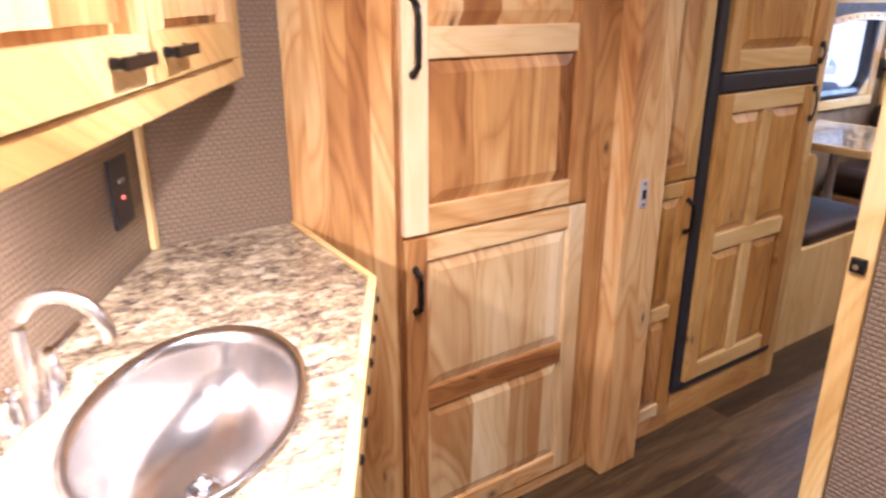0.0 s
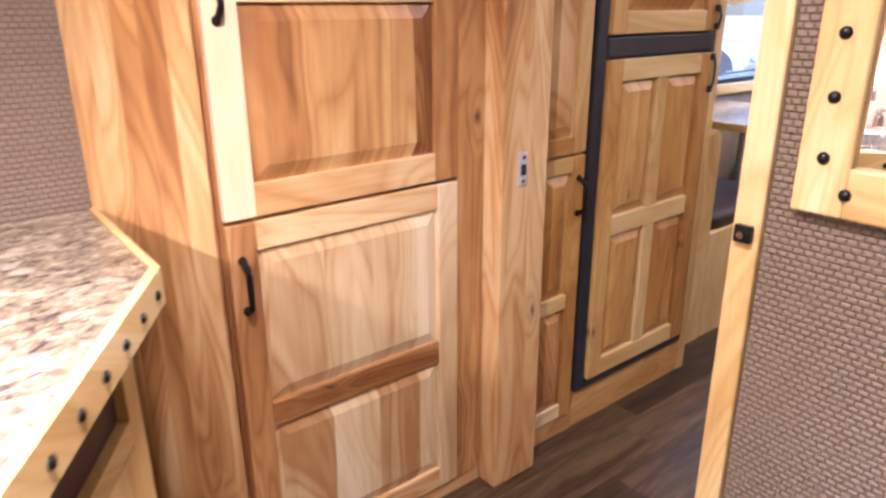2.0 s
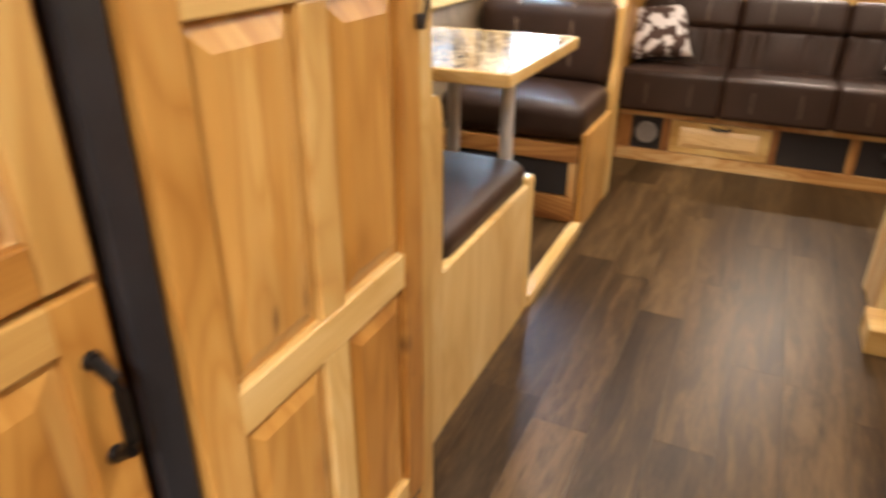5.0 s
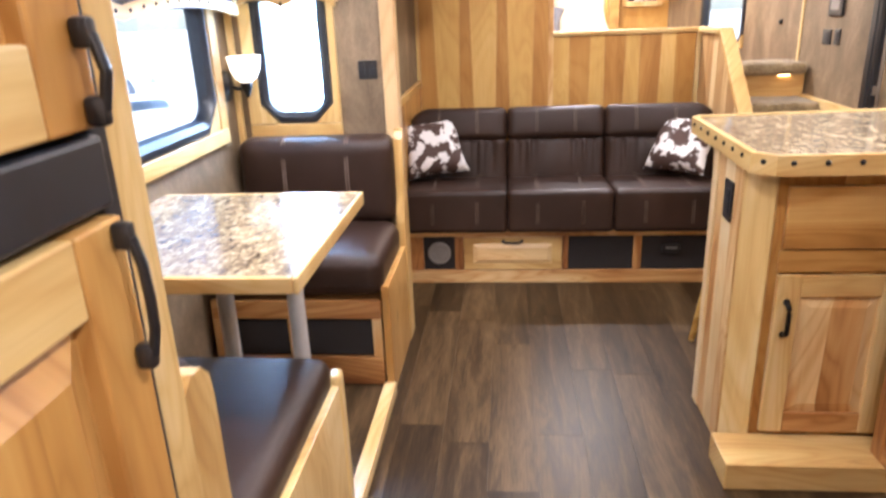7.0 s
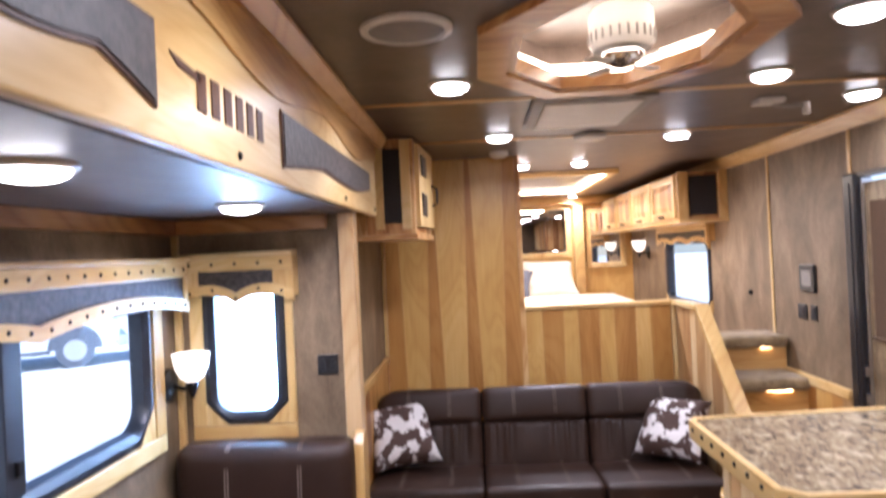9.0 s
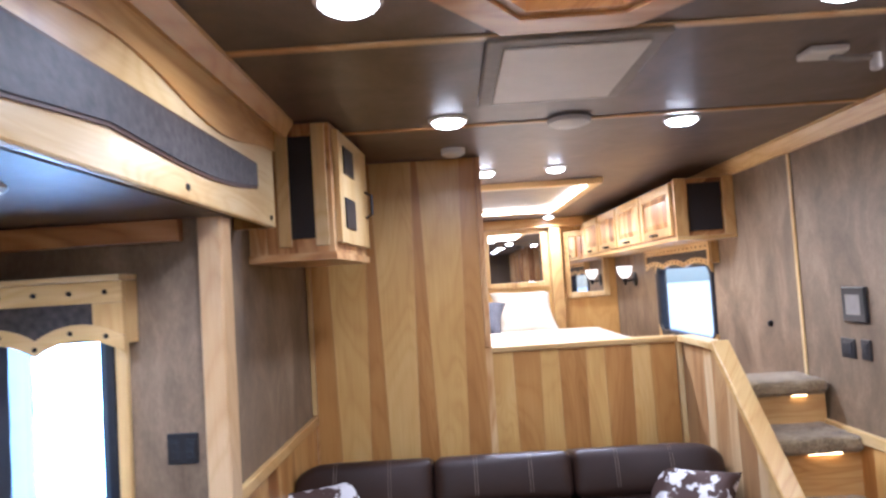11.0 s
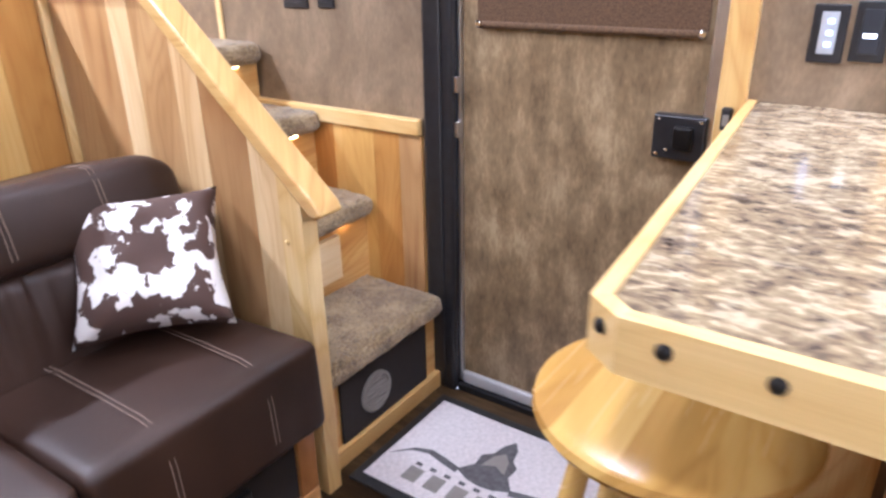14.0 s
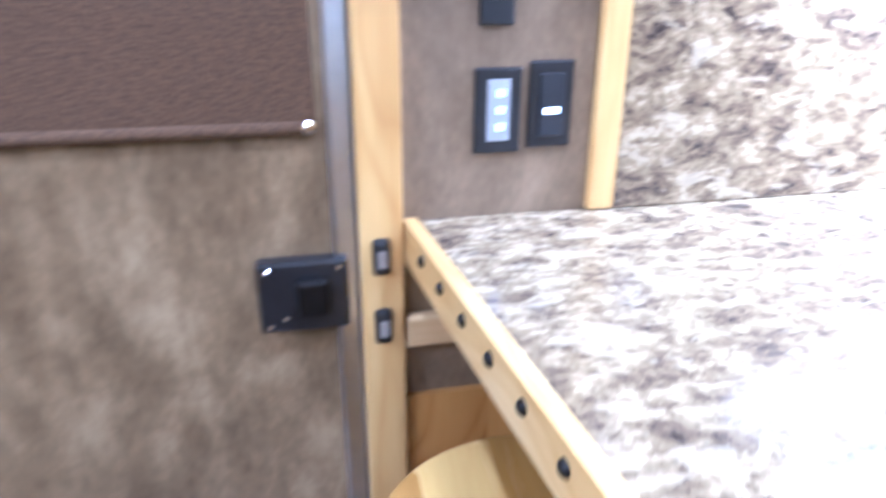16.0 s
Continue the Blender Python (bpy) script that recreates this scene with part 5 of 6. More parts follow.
def tilt(bm, x, z, deg):
    bmesh.ops.rotate(bm, verts=bm.verts, cent=(x, 0, z), matrix=Matrix.Rotation(radians(deg), 3, "Y"))
    return bm


for n, (y0, y1) in enumerate(zip(edges, edges[1:])):
    mid = (y0 + y1) / 2
    s = part("seat_cushion", tilt(cushion(6.118, 6.74, y0 + 0.001, y1 - 0.001, 0.285, 0.492, 0.022, 0.004, 2, 0.003, 22), 6.12, 0.39, 3.5), M_LEATHER, sofa, "", True)
    for off in (-0.113, -0.103, 0.103, 0.113):
        y = mid + off
        part("stitching", tilt(tube(B(), [(6.1165, y, 0.33), (6.1165, y, 0.42), (6.124, y, 0.466), (6.142, y, 0.488), (6.19, y, 0.4985), (6.30, y, 0.5045), (6.46, y, 0.5085), (6.58, y, 0.506)], 0.0011, 5), 6.12, 0.39, 3.5), M_THREAD, s)
    part("front_seam", tilt(tube(B(), [(6.127, y0 + 0.025, 0.474), (6.121, mid, 0.478), (6.127, y1 - 0.025, 0.474)], 0.003, 6), 6.12, 0.39, 3.5), M_SEAM, s)
    e0, e1 = y0 - (0.045 if n == 0 else 0), y1
    bm = tilt(cushion(6.505, 6.90, e0 + 0.001, e1 - 0.001, 0.42, 0.672, 0.03, 0.012, 0, 0.004, 44), 6.51, 0.45, 10)
    for v in bm.verts:
        if v.co.x < 6.68:
            f = max(0.0, min(1.0, (v.co.z - 0.44) / 0.2)) ** 1.5
            side = max(0.0, 1 - abs(2 * (v.co.y - mid) / (y1 - y0)) ** 6)
            y, z = v.co.y, v.co.z
            fold = math.sin(118 * y + 3.2 * math.sin(19 * y + 2 * n) + 4 * (z - 0.5)) + 0.6 * math.sin(67 * y + 2.1 * n - 6 * z)
            v.co.x += 0.0105 * f * fold * side
    part("lower_back", bm, M_LEATHER, sofa, "gathered leather lower back", True)
    bm = tilt(cushion(6.535, 6.86, e0 + 0.001, e1 - 0.001, 0.664, 0.835, 0.034, 0.012, 0, 0.002), 6.53, 0.66, 13)
    for v in bm.verts:
        if n == 0 and v.co.z > 0.70:
            f = max(0.0, 1 - (v.co.y - e0) / 0.11)
            v.co.z -= 0.045 * f * f * (v.co.z - 0.70) / 0.12
        if n == 2 and v.co.z > 0.70:
            f = max(0.0, 1 - (e1 - v.co.y) / 0.11)
            v.co.z -= 0.045 * f * f * (v.co.z - 0.70) / 0.12
    q = part("upper_back", bm, M_LEATHER, sofa, "", True)
    for off in (-0.103, -0.093, 0.093, 0.103):
        y = mid + off
        part("stitching", tilt(tube(B(), [(6.524, y, 0.70), (6.5215, y, 0.75), (6.527, y, 0.80), (6.541, y, 0.829), (6.572, y, 0.8375), (6.64, y, 0.8375)], 0.0012, 5), 6.53, 0.66, 13), M_THREAD, q)
part("back_frame", box(6.86, XP - 0.004, 0.57, 2.11, 0.28, 0.56, 0.02), M_LEATHER, sofa)


def pillow(label, c, yaw, lean, roll, size=0.36, mat=None, name="throw_pillow", group="cowhide pillows"):
    """A square knife-edge cushion, puffed in the middle with pointed corners."""
    bm, n = B(), 22
    grid = {}
    for s in (-1, 1):
        for i in range(n + 1):
            for j in range(n + 1):
                u, v = -1 + 2 * i / n, -1 + 2 * j / n
                edge = max(abs(u), abs(v)) > 0.999
                if s == 1 and edge:
                    grid[s, i, j] = grid[-1, i, j]
                    continue
                ears = 0.035 * (u * v) ** 4
                pull_in = 1 - 0.15 * (1 - u * u) * abs(v) - ears
                pull_v = 1 - 0.15 * (1 - v * v) * abs(u) - ears
                t = 0.070 * ((1 - u ** 4) * (1 - v ** 4)) ** 0.58
                t *= 1 + 0.22 * noise.noise(Vector((u * 2.2, v * 2.2, s + c[1])))
                z = (0.5 + 0.5 * v * pull_in) * size
                grid[s, i, j] = bm.verts.new((s * t, u * pull_v * size / 2, z))
        for i in range(n):
            for j in range(n):
                bm.faces.new([grid[s, a, b] for a, b in ((i, j), (i + 1, j), (i + 1, j + 1), (i, j + 1))])
    m = Matrix.Translation(c) @ Matrix.Rotation(radians(yaw), 4, "Z") @ Matrix.Rotation(radians(lean), 4, "Y") @ Matrix.Rotation(radians(roll), 4, "X")
    bmesh.ops.transform(bm, matrix=m, verts=bm.verts)
    t = thing(name, c, label, "pillow", group)
    part("cover", bm, mat or M_COW, t, "", True)
    return t


pillow("brown and white cowhide-print pillow leaning against the sofa arm panel", (6.380, 0.795, 0.505), -36, 40, 0, 0.325)
pillow("brown and white cowhide-print pillow at the wall end of the sofa", (6.385, 1.955, 0.505), 12, 40, -6, 0.335)

# side panel with sloping cap
sp = thing("stair_side_panel", (6.6, 0.52, 0), "hickory side panel of the steps with a sloping pale wood cap", "panel")
part("panel", prism(B(), [(6.262, 0.0), (XP - 0.002, 0.0), (XP - 0.002, 1.148), (6.63, 1.148), (6.262, 0.825)], "y", 0.508, 0.533), WU, sp)
part("newel", prism(B(), [(6.198, 0.0), (6.2615, 0.0), (6.2615, 0.822), (6.198, 0.766)], "y", 0.502, 0.544), WL["z"], sp)
a0, a1 = Vector((6.64, 0, 1.172)), Vector((6.155, 0, 0.746))
dv = (a1 - a0).normalized()
nv = Vector((-dv.z, 0, dv.x)) if -dv.z > 0 else Vector((dv.z, 0, -dv.x))
nv = nv if nv.z > 0 else -nv
q = [a0 - nv * 0.016, a1 - nv * 0.016, a1 + dv * 0.016 - nv * 0.006, a1 + dv * 0.02 + nv * 0.010, a1 + nv * 0.018, a0 + nv * 0.018]
bm = prism(B(), [(p.x, p.z) for p in q], "y", 0.488, 0.556)
bmesh.ops.bevel(bm, geom=bm.edges[:], offset=0.006, segments=2, profile=0.5, affect="EDGES")
part("cap", bm, WL["x"], sp, "pale varnished sloping cap")
part("level_cap", box(6.647, XP - 0.013, 0.488, 0.556, 1.149, 1.176, 0.004), WL["x"], sp)
for x, z in ((6.21, 0.42), (6.235, 0.05), (6.235, 0.66)):
    part("screw_plug", nailhead(B(), (x + 0.012, 0.545, z), 0.006, (0, 1, 0)), WL["x"], sp)

# carpeted steps
st = thing("loft_steps", (6.5, 0.25, 0), "carpeted steps to the loft with warm light under the treads", "steps")
for i, (x0, x1, z) in enumerate(((6.215, 6.52, 0.315), (6.455, 6.76, 0.575), (6.64, 6.98, 0.80), (6.86, 7.12, 0.98))):
    bm = cushion(x0, x1, 0.012, 0.5, z - 0.062, z, 0.026, 0.004, 2, 0.0, 26)
    for v in bm.verts:
        v.co += 0.0045 * noise.noise_vector(v.co * 75)
    part("tread", bm, M_CARPET, st, "beige-brown carpeted tread", True)
    part("riser", box(x0 + 0.04, x0 + 0.055, 0.013, 0.506, (0.0, 0.255, 0.515, 0.74)[i], z - 0.058), WG["y"], st)
    if i:
        part("light_strip", box(x0 + 0.030, x0 + 0.038, 0.09, (0.0, 0.13, 0.21, 0.15)[i], z - 0.0670, z - 0.0635), M_LEDLOW, st, "warm strip light under the tread")
part("speaker_panel", box(6.246, 6.2545, 0.07, 0.43, 0.055, 0.235), M_MESHBLK, st, "black speaker panel in the bottom riser")
bm = lathe(B(), [(0.058, 0.0), (0.058, 0.007), (0.050, 0.011), (0.046, 0.005)], (6.246, 0.30, 0.145), 32, Vector((-1, 0, 0)).to_track_quat("Z", "Y").to_matrix().to_4x4())
vent = part("round_vent", bm, M_GREY, st, "grey round vent", "auto")
for k in range(6):
    w = 0.045 * math.cos((k - 2.5) * 0.42)
    part("vent_slat", box(6.236, 6.2455, 0.30 - w, 0.30 + w, 0.145 + (k - 2.5) * 0.016 - 0.004, 0.145 + (k - 2.5) * 0.016 + 0.003), M_GREY, vent)
part("bottom_rail", box(6.235, 6.2545, 0.013, 0.50, 0.0, 0.052, 0.003), WL["y"], st)
part("box_front", box(6.476, 6.4945, 0.15, 0.42, 0.36, 0.49, 0.002), W_FRONT, st, "pale drawer front between treads")

# ---- entry door ----
dr = thing("entry_door", (5.9, -0.03, 0.03), "entry door in mottled brown vinyl with a brown linen blind and black latch", "door")
part("leaf", box(5.575, 6.172, -0.055, -0.022, 0.062, 1.70), M_DOOR, dr)
part("edge_strip", box(5.548, 5.574, -0.058, -0.006, 0.03, 1.72, 0.003), M_ALU, dr, "bright aluminium edge")
part("bottom_strip", box(5.575, 6.172, -0.058, -0.010, 0.022, 0.06, 0.006), M_PLATE, dr, "bright aluminium bottom rail")
part("hinge_strip", box(6.173, 6.183, -0.058, -0.010, 0.03, 1.72, 0.002), M_ALU, dr)
part("jamb", box(6.184, 6.274, -0.058, 0.016, 0.0, 1.742, 0.008), M_BLACK, dr, "black rubber-faced door jamb")
part("jamb_groove", box(6.215, 6.222, 0.0162, 0.020, 0.02, 1.70), M_RUBBER, dr)
part("head", box(5.548, 6.183, -0.058, 0.004, 1.722, 1.742, 0.003), M_BLACK, dr)
for z in (0.775, 0.89):
    part("hinge", box(6.172, 6.1835, -0.009, 0.006, z, z + 0.040, 0.002), M_ALU, dr, "steel hinge leaf")
cl = part("blind", box(5.588, 6.125, -0.0215, -0.014, 1.062, 1.62), M_CLOTH, dr, "brown linen roman blind")
part("blind_hem", cyl(B(), (5.59, -0.012, 1.056), (6.123, -0.012, 1.056), 0.008, n=12), M_CLOTH, cl)
for x in (5.596, 6.117):
    part("blind_clip", lathe(B(), [(0.008, 0), (0.008, 0.008), (0.004, 0.012)], (x, -0.008, 1.058), 14, Vector((0, 1, 0)).to_track_quat("Z", "Y").to_matrix().to_4x4()), M_CHROME, cl, "chrome clip", "auto")
lt = part("latch_case", box(5.560, 5.672, -0.0215, 0.006, 0.80, 0.895, 0.005), M_BLACK, dr, "black door latch")
part("latch_lever", box(5.585, 5.625, 0.0062, 0.022, 0.825, 0.875, 0.006), M_IRON, lt)
for x, z in ((5.572, 0.885), (5.66, 0.885), (5.66, 0.81), (5.64, 0.82)):
    part("screw", nailhead(B(), (x, 0.006, z), 0.004, (0, 1, 0)), M_CHROME, lt)
setting("trim_entry", box(5.492, 5.546, 0.0005, 0.020, 0.0, 1.90, 0.003), WL["z"], "wood trim beside the entry door", "trim")
sw = thing("trim_switches", (5.52, 0.021, 0.86), "two small black switches on the door trim", "switch")
for z in (0.808, 0.903):
    s = part("switch", box(5.510, 5.532, 0.0205, 0.034, z - 0.024, z + 0.024, 0.006), M_BLACK, sw)
    part("rocker", box(5.515, 5.527, 0.0342, 0.037, z - 0.012, z + 0.010, 0.001), M_GREY, s)
setting("threshold", box(5.548, 6.183, -0.058, -0.001, -0.03, 0.02, 0.003), M_BLACK, "black rubber door threshold", "threshold")

mt = thing("doormat", (5.85, 0.36, 0.0), "pale doormat with black border and grey printed emblem", "doormat")
part("border", box(5.42, 6.20, 0.055, 0.475, 0.0005, 0.008, 0.003), M_RUBBER, mt)
part("field", box(5.45, 6.175, 0.085, 0.445, 0.0082, 0.011), M_MAT, mt)
head = [(5.985, 0.305), (5.955, 0.265), (5.958, 0.225), (5.935, 0.205), (5.925, 0.165), (5.905, 0.135), (5.885, 0.165), (5.877, 0.205), (5.855, 0.225), (5.858, 0.265), (5.828, 0.305), (5.870, 0.325), (5.906, 0.330), (5.942, 0.325)]
part("emblem", prism(B(), head, "z", 0.0112, 0.0116), M_PRINT, mt, "grey printed emblem")
part("emblem_highlight", prism(B(), [(5.94, 0.262), (5.928, 0.215), (5.906, 0.190), (5.884, 0.215), (5.872, 0.262), (5.906, 0.245)], "z", 0.0117, 0.0119), M_GREY, mt)
for sg in (-1, 1):
    rows = [(0.075, 0.310, 0.010), (0.12, 0.300, 0.011), (0.17, 0.290, 0.009), (0.215, 0.305, 0.006), (0.26, 0.350, 0.001)]
    edge = [(5.906 + sg * d, y - w) for d, y, w in rows] + [(5.906 + sg * d, y + w) for d, y, w in rows[::-1]]
    part("emblem_stroke", prism(B(), edge, "z", 0.0112, 0.0116), M_PRINT, mt)
for k in range(6):
    part("print_bar", box(5.715 + 0.066 * k, 5.715 + 0.066 * k + 0.042, 0.358, 0.408, 0.0112, 0.0116), M_GREY, mt)
for k in range(9):
    part("print_bar", box(5.72 + 0.043 * k, 5.72 + 0.043 * k + 0.018, 0.338, 0.350, 0.0112, 0.0116), M_PRINT, mt)

# wall controls
plate("wall_switch", "black double switch on the suede wall", "+y", 0.0, 6.715, 1.115, 0.095, 0.075, 1, None, "switch")
plate("wall_switch", "black single switch on the suede wall", "+y", 0.0, 6.60, 1.118, 0.06, 0.075, 1, None, "switch")
pb = thing("wall_display", (6.63, 0.001, 1.28), "dark framed grey display panel on the suede wall", "display")
part("frame", box(6.565, 6.715, 0.0005, 0.016, 1.215, 1.350, 0.006), M_BLACK, pb)
part("screen", box(6.595, 6.685, 0.0162, 0.018, 1.245, 1.320), M_GREY, pb, "grey screen")
kn = thing("door_stop", (7.35, 0.001, 1.172), "small black round stop on the suede wall", "door stop")
part("head", lathe(B(), [(0.016, 0), (0.014, 0.012), (0.006, 0.018)], (7.35, 0.0005, 1.172), 16, Vector((0, 1, 0)).to_track_quat("Z", "Y").to_matrix().to_4x4()), M_IRON, kn, "", "auto")
p1 = plate("control_plate", "black framed touch control with pale buttons and blue light", "+y", 0.0, 5.374, 1.070, 0.058, 0.102, 0, None, "switch")
part("touch_pad", box(5.360, 5.388, 0.0072, 0.010, 1.035, 1.108, 0.001), M_PAD, p1, "pale grey touch pad")
for z in (1.052, 1.072, 1.092):
    part("button_light", box(5.367, 5.377, 0.0102, 0.0112, z - 0.004, z + 0.004), M_BLUELED, p1)
p2 = plate("control_plate", "black control plate with a lit white bar", "+y", 0.0, 5.308, 1.076, 0.056, 0.104, 0, None, "switch")
part("rocker", box(5.292, 5.324, 0.0072, 0.011, 1.038, 1.114, 0.002), M_FRAME, p2)
part("lit_bar", box(5.298, 5.318, 0.0112, 0.0122, 1.066, 1.073), M_PILOT, p2)
p3 = plate("control_plate", "small black control above the counter", "+y", 0.0, 5.378, 1.215, 0.042, 0.095, 0, None, "switch")
part("slot", box(5.368, 5.388, 0.0072, 0.010, 1.195, 1.235, 0.001), M_FRAME, p3)

# ---- peninsula ----
isl = thing("peninsula_cabinet", (4.93, 0.47, 0), "hickory peninsula cabinet with drawer and raised-panel door", "cabinet")
IX0, IX1, IY, IT = 4.782, 5.10, 0.955, 0.94
part("body", prism(B(), [(IX0, 0.002), (IX1 - 0.001, 0.002), (IX1 - 0.001, IY - 0.002), (IX0 + 0.06, IY - 0.002), (IX0, IY - 0.06)], "z", 0.0, IT - 0.039), WGB["z"], isl)
part("corner_board", prism(B(), [(IX0 - 0.004, IY - 0.064), (IX0 + 0.064, IY + 0.002), (IX0 + 0.055, IY + 0.006), (IX0 - 0.010, IY - 0.058)], "z", 0.0, IT - 0.04), WL["z"], isl)
part("back_post", box(IX1 - 0.03, IX1 + 0.016, IY - 0.03, IY + 0.012, 0.0, IT - 0.04, 0.003), WC["z"], isl)
for x0, x1, m in ((5.0075, IX1 - 0.031, W["z"]), (4.9185, 5.007, WC["z"]), (IX0 + 0.07, 4.918, W["z"])):
    part("end_board", box(x0, x1, IY - 0.001, IY + 0.006, 0.0, IT - 0.04, 0.001), m, isl)
part("drawer", slab("-x", IX0, 0.52, 0.866, 0.675, 0.848, 0.0005, 0.02), WG["y"], isl)
part("rail_board", slab("-x", IX0, 0.52, 0.87, 0.605, 0.67, 0.0005, 0.012), WG["y"], isl)
door(isl, "-x", IX0, 0.525, 0.868, 0.10, 0.598, sw=0.064, handle=(0.838, 0.47, 0.10), stiles="pp", bars="mp", fields="b")
part("drawer", slab("-x", IX0, 0.06, 0.50, 0.675, 0.848, 0.0005, 0.02), W["y"], isl)
door(isl, "-x", IX0, 0.06, 0.50, 0.10, 0.66, sw=0.062)
part("toe_step", box(4.62, 4.778, 0.50, 1.0, 0.0, 0.085, 0.004), WL["y"], isl, "pale wood plinth at the foot")
plate("peninsula_outlet", "black outlet on the peninsula end", "+y", IY + 0.006, 4.945, 0.765, 0.075, 0.118, 1)

wt = thing("peninsula_worktop", (5.1, 0.47, 0.90), "granite-look worktop with pale wood edge studded with black nail heads", "worktop")
EA, EB = Vector((5.473, 0.002)), Vector((5.394, 0.938))
poly = [tuple(EA), tuple(EB), (5.370, 0.957), (4.775, 0.957), (4.735, 0.918), (4.735, 0.60), (2.45, 0.60), (2.45, 0.002)]
part("top", prism(B(), poly, "z", IT - 0.038, IT - 0.002), M_GRANITE, wt)
epts = [EA, EB, Vector((5.370, 0.957)), Vector((4.775, 0.957)), Vector((4.735, 0.918)), Vector((4.735, 0.602))]
outs = []
for k, p in enumerate(epts):
    ns = []
    for a, b in ((k - 1, k), (k, k + 1)):
        if a >= 0 and b < len(epts):
            d = (epts[b] - epts[a]).normalized()
            ns.append(Vector((d.y, -d.x)))
    nn = sum(ns, Vector((0, 0))) / len(ns)
    nn = nn / nn.length_squared
    outs.append((p + nn * 0.0005, p + nn * 0.018))
for (a, b), (c, d), ax in zip(outs, outs[1:], ("y", "y", "x", "y", "y")):
    part("edging", prism(B(), [tuple(a), tuple(b), tuple(d), tuple(c)], "z", IT - 0.052, IT + 0.002), WL[ax], wt)
ed = (EB - EA).normalized()
en = Vector((ed.y, -ed.x))
for k in range(12):
    p = EA + ed * (0.091 + 0.0715 * k) + en * 0.018
    part("nail_head", nailhead(B(), (p.x, p.y, IT - 0.018), 0.0076, (en.x, en.y, 0)), M_IRON, wt, "", "auto")
for k in range(7):
    part("nail_head", nailhead(B(), (5.336 - 0.0838 * k, 0.975, IT - 0.018), 0.0076, (0, 1, 0)), M_IRON, wt, "", "auto")
part("nail_head", nailhead(B(), (5.3948, 0.9612, IT - 0.018), 0.0076, (0.62, 0.78, 0)), M_IRON, wt, "", "auto")
part("nail_head", nailhead(B(), (4.743, 0.951, IT - 0.018), 0.0076, (-0.70, 0.71, 0)), M_IRON, wt, "", "auto")
for k in range(4):
    part("nail_head", nailhead(B(), (4.717, 0.885 - 0.083 * k, IT - 0.018), 0.0076, (-1, 0, 0)), M_IRON, wt, "", "auto")
bs = setting("backsplash", box(2.45, 5.215, 0.0005, 0.012, IT, 1.42), M_GRANITE, "granite-look backsplash over the counter", "backsplash")
setting("trim_backsplash", box(5.217, 5.252, 0.0005, 0.016, IT, 1.45, 0.003), WL["z"], "pale wood strip beside the backsplash", "trim")
kit = thing("kitchen_cabinet", (3.6, 0.3, 0), "hickory kitchen base cabinet below the counter", "cabinet")
part("body", box(2.45, 4.73, 0.002, 0.56, 0.0, IT - 0.039), WB["z"], kit)
for k in range(4):
    door(kit, "+y", 0.56, 2.50 + 0.56 * k, 3.02 + 0.56 * k, 0.08, 0.66)
    part("drawer", slab("+y", 0.56, 2.50 + 0.56 * k, 3.02 + 0.56 * k, 0.68, 0.84, 0.0005, 0.02), W["x"], kit)


# Cabinet added out of view, to carry the lamp that brightens backsplash and counter.
kc = thing("unseen_kitchen_cabinet", (3.7, 0.16, 1.42), "unseen hickory cabinet above the backsplash, added to carry the counter light", "cabinet")
part("body", box(2.45, 4.90, 0.002, 0.30, 1.425, CZ - 0.003), WB["z"], kc)
for k in range(4):
    door(kc, "+y", 0.30, 2.50 + 0.60 * k, 3.06 + 0.60 * k, 1.44, 1.96)
cl = thing("counter_light", (4.74, 0.14, 1.424), "warm white strip light under the kitchen cabinet", "light")
part("case", box(4.55, 4.88, 0.11, 0.17, 1.412, 1.4245, 0.003), M_WHITE, cl)
part("lens", box(4.56, 4.87, 0.115, 0.165, 1.404, 1.4115, 0.002), M_LAMP, cl, "glowing lens")
ld = bpy.data.lights.new("counter_lamp", "AREA")
ld.shape, ld.size, ld.size_y, ld.energy, ld.color = "RECTANGLE", 0.30, 0.05, 7.5, WARM
new("counter_lamp", ld).matrix_basis = pose(4.715, 0.14, 1.400)


def stool(loc, turn, label):
    t = thing("bar_stool", loc, label, "stool", "bar stools")
    x, y, _ = loc
    H = 0.697
    bm = lathe(B(), [(0.004, H - 0.030), (0.150, H - 0.030), (0.170, H - 0.026), (0.177, H - 0.015), (0.174, H - 0.004), (0.163, H), (0.10, H - 0.003), (0.004, H - 0.006)], (x, y, 0), 48)
    part("seat", bm, W_STOOL, t, "round golden oak seat", "auto")
    feet = []
    for k in range(4):
        a = radians(turn + 45 + 90 * k)
        c, s = math.cos(a), math.sin(a)
        lo, up_ = Vector((x + 0.232 * c, y + 0.232 * s, 0.001)), Vector((x + 0.105 * c, y + 0.105 * s, H - 0.031))
        bm = B()
        prof = [(0.0, 0.013), (0.25, 0.017), (0.55, 0.019), (0.85, 0.016), (1.0, 0.014)]
        for (a0, r0), (a1, r1) in zip(prof, prof[1:]):
            cyl(bm, lo.lerp(up_, a0), lo.lerp(up_, a1), r0, r1, 14, caps=True)
        part("leg", bm, W_STOOL, t, "", "auto")
        feet.append((lo, up_))
    for k in range(4):
        for h in (0.28, 0.50) if k % 2 else (0.22, 0.44):
            (a, b), (c, d) = feet[k], feet[(k + 1) % 4]
            part("rung", cyl(B(), a.lerp(b, h), c.lerp(d, h), 0.0095, n=10), W_STOOL, t, "", "auto")
    return t


stool((5.388, 0.702, 0), -2, "round-seat golden oak bar stool tucked under the worktop")
